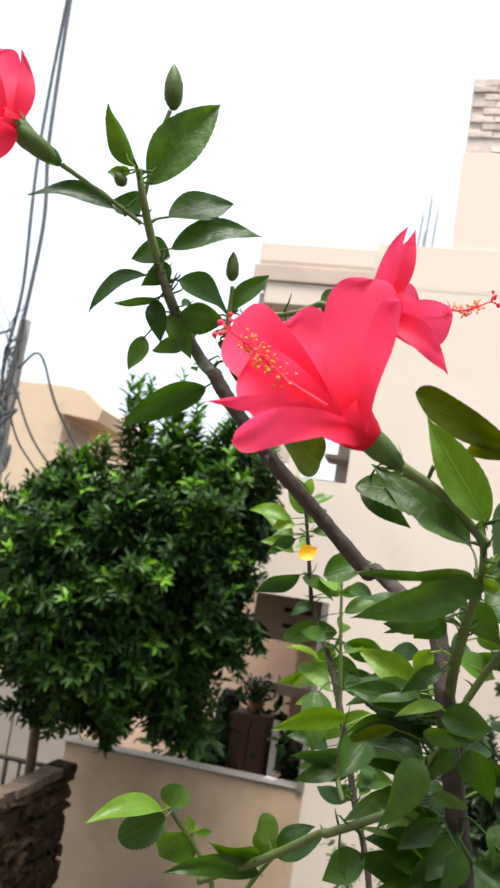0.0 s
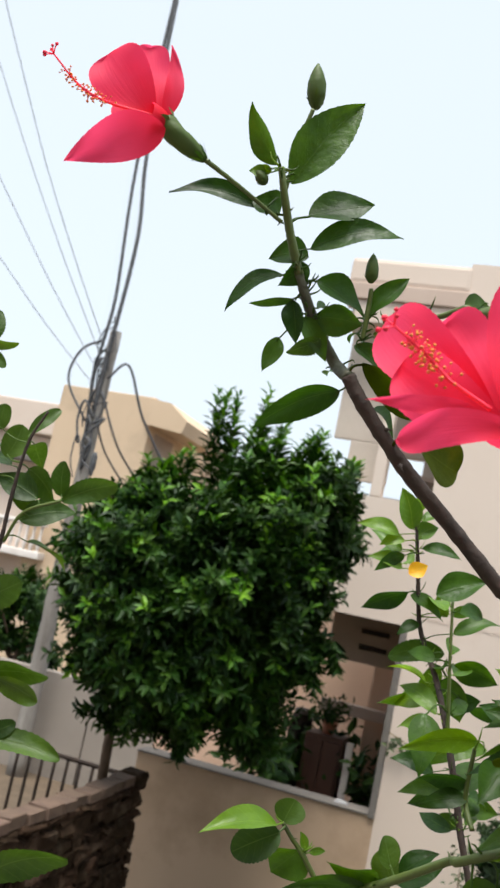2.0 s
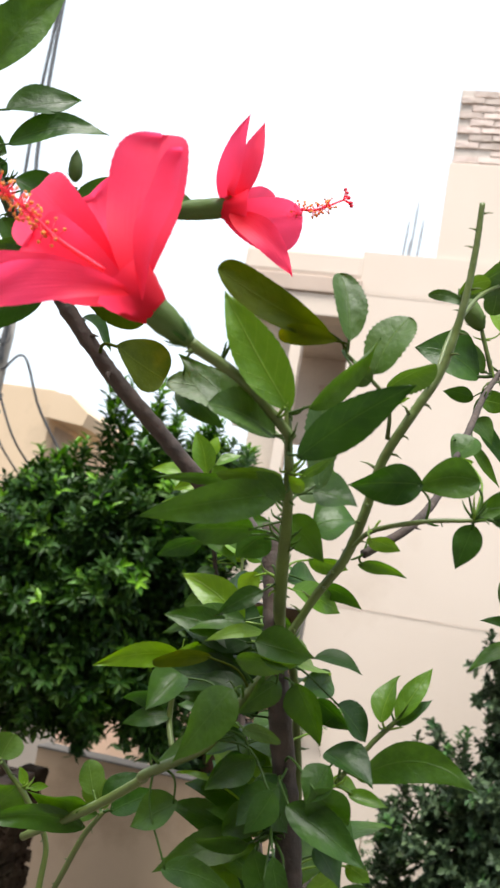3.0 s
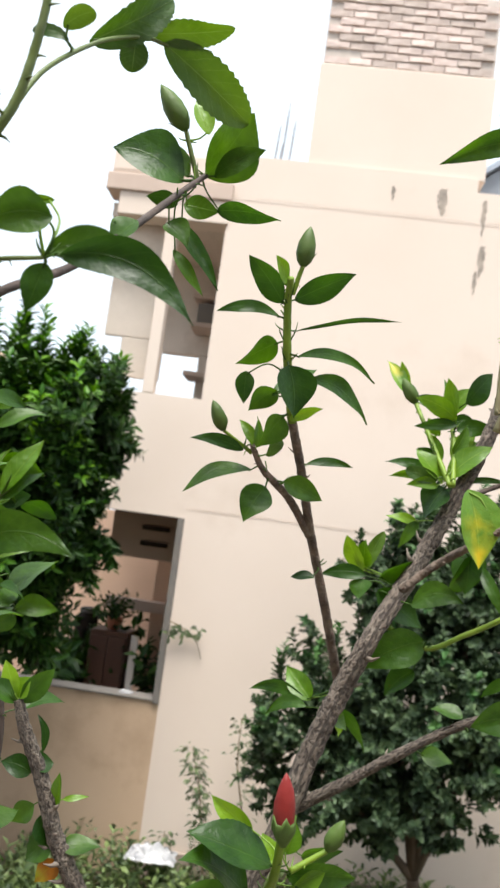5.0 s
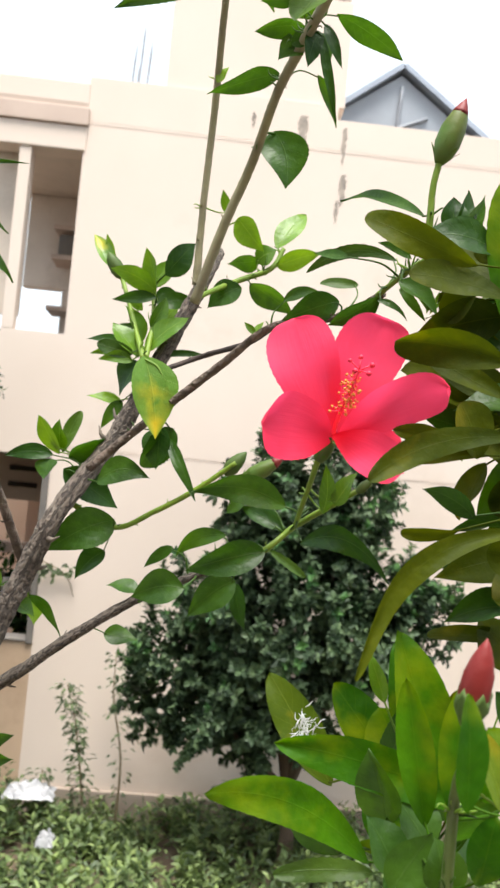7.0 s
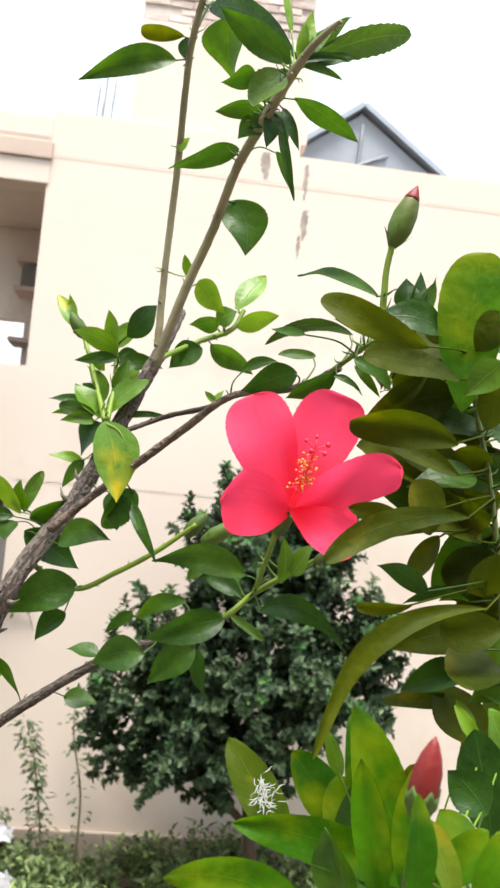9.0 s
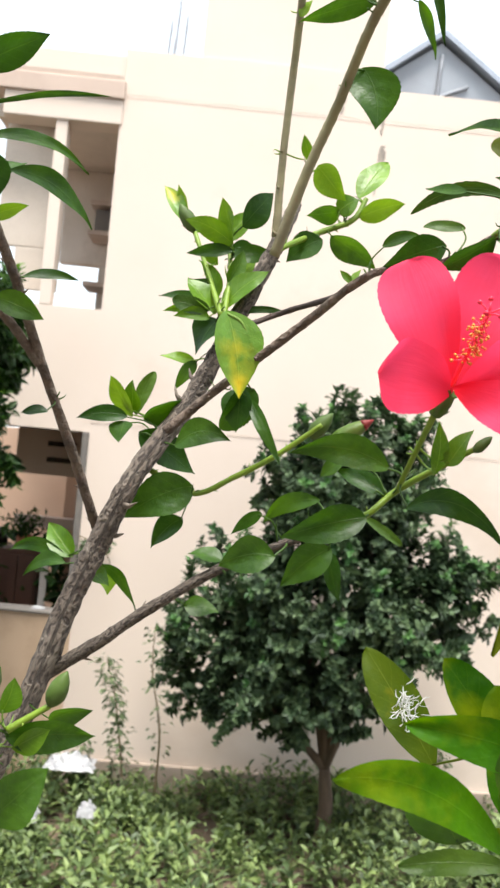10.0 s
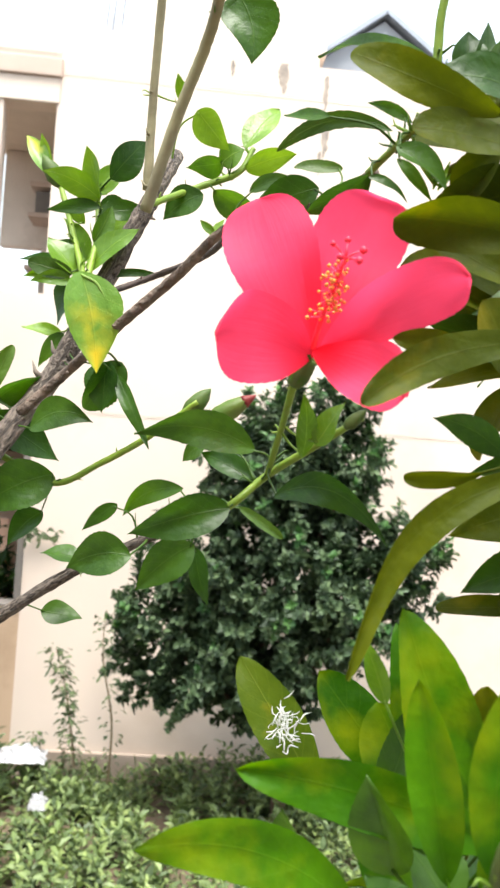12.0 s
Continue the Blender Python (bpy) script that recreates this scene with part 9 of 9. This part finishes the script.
leaf(H5, (1.4725, 1.389, 3.1498), (1.4477, 1.388, 3.1645), 0.0212, (0.26, -0.89, 0.37), "oblong", OLIVE, 0.046, 0.04)
leaf(H5, (1.4503, 1.3922, 3.2631), (1.4391, 1.3912, 3.2499), 0.0139, (-0.45, -0.78, 0.44), "oblong", OLIVE, -0.02, 0.15)
leaf(H5, (1.4785, 1.3788, 3.1452), (1.4681, 1.3877, 3.1243), 0.0196, (-0.08, -0.93, -0.36), "oblong", OLIVE, -0.02, 0.12)
leaf(H5, (1.4602, 1.3827, 3.2449), (1.4702, 1.3744, 3.2631), 0.0169, (-0.33, -0.91, -0.23), "oblong", OLIVE, 0.008, 0.08)
leaf(H5, (1.4412, 1.395, 3.2391), (1.4266, 1.4015, 3.2208), 0.0151, (-0.45, -0.89, 0.05), "oblong", OLIVE, 0.008, 0.20)
leaf(H5, (1.4778, 1.3954, 3.1904), (1.4558, 1.3927, 3.1939), 0.0190, (-0.01, -0.75, -0.66), "oblong", OLIVE, -0.022, -0.00)
leaf(H5, (1.4367, 1.4066, 3.2255), (1.4583, 1.4125, 3.2074), 0.0218, (-0.41, -0.60, -0.69), "oblong", OLIVE, 0.04, 0.07)
leaf(H5, (1.4857, 1.4173, 3.2851), (1.4675, 1.423, 3.3002), 0.0256, (0.04, -0.92, 0.39), "oblong", OLIVE, 0.027, 0.21)
leaf(H5, (1.4881, 1.419, 3.2606), (1.4613, 1.4246, 3.2618), 0.0300, (-0.14, -0.46, -0.88), "oblong", OLIVE, -0.017, 0.02)
leaf(H5, (1.4946, 1.4305, 3.2348), (1.4703, 1.4327, 3.2436), 0.0221, (-0.13, -0.98, -0.13), "oblong", OLIVE, 0.042, 0.02)
leaf(H5, (1.4921, 1.4218, 3.2209), (1.4682, 1.4334, 3.2102), 0.0265, (-0.08, -0.76, -0.64), "oblong", OLIVE, 0.029, 0.04)
leaf(H5, (1.498, 1.4329, 3.2005), (1.4744, 1.4372, 3.1889), 0.0193, (-0.26, -0.95, 0.18), "oblong", OLIVE, -0.045, 0.13)
leaf(H5, (1.5005, 1.4347, 3.1756), (1.4704, 1.4409, 3.1728), 0.0255, (-0.14, -0.89, -0.43), "oblong", OLIVE, -0.041, 0.13)
leaf(H5, (1.4992, 1.4267, 3.1507), (1.4759, 1.4262, 3.141), 0.0240, (0.17, -0.92, -0.36), "oblong", OLIVE, -0.026, 0.12)
leaf(H5, (1.5046, 1.4375, 3.135), (1.4744, 1.4409, 3.1213), 0.0192, (-0.09, -0.99, -0.05), "oblong", OLIVE, -0.038, 0.01)
leaf(H5, (1.5066, 1.4389, 3.1148), (1.481, 1.4436, 3.1106), 0.0204, (-0.17, -0.98, -0.07), "oblong", OLIVE, -0.032, 0.20)
leaf(H5, (1.505, 1.4308, 3.0926), (1.4778, 1.4344, 3.09), 0.0211, (-0.12, -0.98, -0.13), "oblong", OLIVE, 0.047, 0.11)
leaf(H5, (1.5025, 1.422, 3.0789), (1.4841, 1.4203, 3.0661), 0.0150, (-0.12, -0.95, 0.30), "ovate", YOUNG, -0.024, 0.21)
leaf(H5, (1.4856, 1.4317, 3.2308), (1.4796, 1.4351, 3.2627), 0.0257, (-0.89, -0.44, -0.12), "ovate", HIB, -0.036, 0.16)
leaf(H5, (1.4973, 1.4446, 3.1818), (1.4882, 1.4433, 3.2098), 0.0203, (-0.60, -0.77, -0.23), "oblong", OLIVE, -0.001, -0.02)
leaf(H5, (1.4932, 1.4109, 3.1036), (1.4866, 1.413, 3.0794), 0.0166, (-0.49, -0.87, 0.06), "ovate", YOUNG, 0.043, 0.14)
leaf(H5, (1.4638, 1.434, 3.2288), (1.4608, 1.4379, 3.2003), 0.0227, (0.48, -0.86, -0.17), "ovate", HIB, 0, 0.12)
leaf(H5, (1.5007, 1.4232, 3.0666), (1.491, 1.4273, 3.0502), 0.0128, (-0.19, -0.97, -0.13), "ovate", YOUNG, 0.044, 0.17)
leaf(H5, (1.4846, 1.4000, 3.2046), (1.4271, 1.4000, 3.2099), 0.0151, (0.1, -0.85, 0.5), "elliptic", HIB, 0.02, 0.1)
leaf(H5, (1.4670, 1.4100, 3.1633), (1.4390, 1.4100, 3.1784), 0.0274, (-0.3, -0.9, 0.2), "oblong", OLIVE, 0.0, 0.1)
leaf(H5, (1.4960, 1.4200, 3.1567), (1.4597, 1.4200, 3.1220), 0.0327, (-0.2, -0.95, 0.1), "elliptic", HIB, 0.0, 0.1)
leaf(H5, (1.4969, 1.4150, 3.1390), (1.4618, 1.4150, 3.1330), 0.0241, (0.1, -0.95, 0.2), "oblong", OLIVE, 0.0, 0.1)
leaf(H5, (1.5044, 1.4200, 3.1068), (1.4652, 1.4200, 3.1025), 0.0180, (0.1, -0.8, 0.6), "oblong", OLIVE, 0.0, 0.1)
leaf(H5, (1.5061, 1.4200, 3.0825), (1.4673, 1.4200, 3.0831), 0.0187, (-0.1, -0.9, 0.3), "oblong", HIB, 0.0, 0.1)
leaf(H5, (1.5008, 1.4250, 3.1848), (1.4669, 1.4250, 3.1907), 0.0224, (0.2, -0.9, -0.2), "elliptic", HIB, 0.0, 0.1)
leaf(H5, (1.4914, 1.4300, 3.2312), (1.4610, 1.4300, 3.2470), 0.0256, (-0.4, -0.9, 0.1), "oblong", HIB, 0.0, 0.1)
leaf(H5, (1.4500, 1.4200, 3.2256), (1.4273, 1.4200, 3.2355), 0.0186, (0.3, -0.9, 0.1), "oblong", OLIVE, 0.0, 0.1)
leaf(H5, (1.5029, 1.4300, 3.1170), (1.4832, 1.4300, 3.1245), 0.0218, (0.1, -0.95, 0.2), "elliptic", OLIVE, 0.0, 0.1)

# bright shrub: stems first, then flowers, buds and leaves
twig(H6, "stem", (1.3974, 1.2234, 3.0679, 0.001025), (1.4016, 1.2373, 3.0531, 0.001432), (1.4083, 1.2641, 3.0247, 0.001947), (1.41, 1.27, 2.8, 0.003), (1.42, 1.27, 1.55, 0.01))
twig(H6, "stem", (1.4261, 1.4358, 2.9993, 0.002714), (1.4327, 1.4167, 2.9778, 0.002889), (1.4393, 1.3778, 2.9524, 0.002902), (1.43, 1.4, 2.4, 0.01), (1.44, 1.42, 1.55, 0.012))
bud(H6, (1.3968, 1.2214, 3.0685), (1.3998, 1.2192, 3.0926), 0.0092, RED_BUD)
leaf(H6, (1.4079, 1.4898, 2.9597), (1.3671, 1.5004, 3.0189), 0.0254, (-0.09, -0.98, 0.15), "elliptic", LIME, 0.007, 0.24)
leaf(H6, (1.4052, 1.3630, 3.0391), (1.3952, 1.3593, 3.0606), 0.0075, (-0.20, -0.92, -0.33), "ovate", YOUNG, 0.006, 0.13)
leaf(H6, (1.4638, 1.3479, 3.0441), (1.4639, 1.3492, 3.0672), 0.0178, (0.07, -1.00, 0.05), "ovate", HIB, 0.014, 0.04)
leaf(H6, (1.4654, 1.3666, 3.0605), (1.4585, 1.3699, 3.0762), 0.0111, (0.40, -0.84, 0.36), "ovate", YOUNG, -0.049, 0.02)
leaf(H6, (1.4383, 1.3300, 3.0066), (1.3541, 1.3300, 3.0258), 0.0190, (0.01, -1.00, 0.00), "elliptic", BROAD, 0.05, 0.10)
leaf(H6, (1.4531, 1.3087, 3.0429), (1.4377, 1.3153, 3.0578), 0.0183, (-0.18, -0.96, 0.23), "ovate", HIB, 0.025, -0.04)
leaf(H6, (1.4375, 1.2813, 3.0268), (1.4271, 1.288, 3.0503), 0.0194, (-0.05, -0.97, 0.25), "elliptic", BROAD, -0.017, 0.21)
leaf(H6, (1.4197, 1.2727, 3.0294), (1.4346, 1.2615, 3.0518), 0.0139, (-0.58, -0.81, -0.02), "elliptic", BROAD, 0.045, 0.12)
leaf(H6, (1.4177, 1.3566, 2.9907), (1.3948, 1.3536, 3.0125), 0.0180, (0.29, -0.94, 0.18), "ovate", HIB, -0.04, -0.02)
leaf(H6, (1.4014, 1.3036, 2.989), (1.3886, 1.3083, 3.0085), 0.0168, (0.28, -0.88, 0.39), "ovate", HIB, 0.011, -0.06)
leaf(H6, (1.4192, 1.3225, 2.992), (1.4047, 1.3266, 3.0108), 0.0229, (0.35, -0.82, 0.45), "ovate", HIB, -0.023, -0.00)
leaf(H6, (1.4182, 1.2918, 3.0075), (1.431, 1.2935, 3.0253), 0.0179, (-0.57, -0.68, 0.47), "elliptic", BROAD, -0.03, 0.18)
leaf(H6, (1.4183, 1.2619, 3.0045), (1.4216, 1.2548, 3.0279), 0.0153, (0.06, -0.95, -0.30), "elliptic", BROAD, -0.035, 0.25)
leaf(H6, (1.3973, 1.2939, 2.9868), (1.4119, 1.2965, 3.0083), 0.0184, (-0.04, -0.99, 0.14), "ovate", HIB, 0.005, 0.08)
leaf(H6, (1.4134, 1.2725, 2.9966), (1.4065, 1.2744, 3.0145), 0.0157, (-0.10, -0.99, 0.07), "ovate", HIB, -0.046, 0.11)
leaf(H6, (1.3978, 1.3352, 2.9796), (1.3259, 1.3145, 3.0100), 0.0181, (0.36, -0.90, 0.24), "elliptic", BROAD, 0.12, -0.04)
leaf(H6, (1.4041, 1.3502, 2.9695), (1.3602, 1.3482, 2.9672), 0.0097, (0.01, -0.86, 0.51), "round", LEAFLET, -0.02, -0.03)
leaf(H6, (1.4310, 1.4430, 2.9874), (1.3969, 1.4453, 3.0280), 0.0247, (0.05, -0.99, 0.10), "elliptic", BROAD, -0.004, 0.13)
leaf(H6, (1.4228, 1.3977, 3.0150), (1.4150, 1.3937, 3.0590), 0.0178, (-0.17, -0.96, -0.20), "elliptic", BROAD, 0.08, 0.18)
leaf(H6, (1.4453, 1.3618, 2.9961), (1.4081, 1.3584, 3.0707), 0.0253, (-0.17, -0.97, -0.15), "elliptic", BROAD, -0.03, 0.09)
leaf(H6, (1.4434, 1.361, 3.0125), (1.4359, 1.355, 3.0484), 0.0123, (-0.50, -0.83, -0.25), "oblong", OLIVE, -0.014, 0.08)
leaf(H6, (1.4122, 1.3839, 2.9989), (1.4181, 1.3741, 3.0397), 0.0133, (-0.81, -0.59, -0.03), "ovate", HIB, 0.033, 0.11)
leaf(H6, (1.4229, 1.3508, 2.9711), (1.3962, 1.3436, 2.9999), 0.0164, (0.14, -0.90, 0.41), "elliptic", BROAD, 0.03, 0.08)
leaf(H6, (1.4382, 1.3718, 2.9859), (1.4206, 1.3627, 3.0288), 0.0212, (-0.18, -0.95, -0.27), "ovate", HIB, -0.02, 0.05)
leaf(H6, (1.4439, 1.3411, 2.9953), (1.4377, 1.3408, 3.0302), 0.0240, (0.31, -0.95, 0.05), "elliptic", BROAD, -0.005, 0.07)
leaf(H6, (1.4201, 1.3836, 2.9733), (1.4057, 1.3765, 3.0096), 0.0246, (0.41, -0.91, -0.01), "elliptic", BROAD, -0.018, 0.16)
leaf(H6, (1.3968, 1.3958, 2.9581), (1.3774, 1.394, 2.9913), 0.0340, (-0.57, -0.73, -0.37), "ovate", HIB, -0.043, -0.04)
leaf(H6, (1.4161, 1.2883, 3.0182), (1.416, 1.2844, 3.0658), 0.0139, (-0.22, -0.97, -0.08), "elliptic", BROAD, -0.016, 0.18)
leaf(H6, (1.4132, 1.3120, 3.0045), (1.4006, 1.3059, 3.0603), 0.0144, (-0.08, -0.99, -0.15), "elliptic", BROAD, -0.005, 0.17)
leaf(H6, (1.4027, 1.3282, 2.9991), (1.3903, 1.3245, 3.0278), 0.0197, (-0.49, -0.81, -0.32), "ovate", HIB, 0.032, 0.12)
leaf(H6, (1.4254, 1.2951, 3.0304), (1.4114, 1.292, 3.0475), 0.0122, (-0.15, -0.94, -0.29), "elliptic", BROAD, 0.038, -0.04)
leaf(H6, (1.4648, 1.3300, 3.0261), (1.4535, 1.3300, 3.0711), 0.0224, (-0.3, -0.93, 0.1), "elliptic", HIB, 0.0, 0.1)
leaf(H6, (1.4611, 1.3400, 3.0583), (1.4483, 1.3400, 3.0793), 0.0066, (0.1, -0.95, 0.2), "elliptic", YOUNG, 0.0, 0.1)
leaf(H6, (1.4721, 1.3400, 3.0590), (1.4637, 1.3400, 3.0787), 0.0123, (0.1, -0.95, 0.2), "elliptic", YOUNG, 0.0, 0.1)
leaf(H6, (1.4174, 1.2400, 3.0354), (1.4074, 1.2400, 3.0609), 0.0102, (0.3, -0.9, 0.2), "elliptic", LIME, 0.0, 0.1)
leaf(H6, (1.4299, 1.2500, 3.0299), (1.4348, 1.2500, 3.0558), 0.0119, (-0.3, -0.9, 0.2), "elliptic", BROAD, 0.0, 0.1)
leaf(H6, (1.3931, 1.2050, 3.0475), (1.3922, 1.2050, 3.0792), 0.0105, (0.2, -0.95, 0.1), "elliptic", BROAD, 0.0, 0.1)
leaf(H6, (1.4385, 1.4300, 2.9816), (1.4194, 1.4300, 3.0206), 0.0324, (0.1, -0.95, 0.2), "elliptic", BROAD, 0.0, 0.1)

fill_leaves(H1, 95, 2.9, 3.24, (HIB, HIB, HIB, YOUNG), 0.034, 11, 0.0042)
fill_leaves(H1, 12, 3.31, 3.37, (HIB,), 0.02, 16)
fill_leaves(H2, 22, 3.0, 3.28, (HIB, YOUNG), 0.035, 12)
fill_leaves(H5, 40, 3.03, 3.34, (OLIVE, HIB), 0.045, 13)
fill_leaves(H6, 8, 2.86, 2.965, (BROAD, HIB), 0.035, 14)
fill_leaves(R2, 20, 2.95, 3.3, (LEAFLET,), 0.035, 15)
fluff(H6, (1.3920, 1.4890, 2.9905), (0.0137, -0.0014, 0.0013), (-0.0012, 0.0037, 0.0183), 4)

# ---- bare bricks of the unfinished storey ----
def brick_face():
    rnd = random.Random(17)
    shapes = []
    for k in range(6):
        bm = box_bm(bmesh.new(), (0, 0, 0), (0.222, 0.03, 0.068), 0.006)
        for v in bm.verts:
            v.co += Vector([rnd.uniform(-0.005, 0.005) for _ in range(3)])
        me = bpy.data.meshes.new("brick")
        bm.to_mesh(me)
        bm.free()
        me.materials.append(TOWER_BRICK)
        shapes.append(me)
    for row in range(10):
        for col in range(8):
            x = 0.73 + 0.234 * col - (0.117 if row % 2 else 0)
            if x < 0.71 or x > 2.17 or (row == 1 and col == 1):
                continue
            ob = new("brick", shapes[(row * 5 + col * 3) % 6])
            ob.location = (x, YF + 0.028 + rnd.uniform(-0.006, 0.006), 7.79 + 0.081 * row)
            under(brick_core, ob)


brick_face()
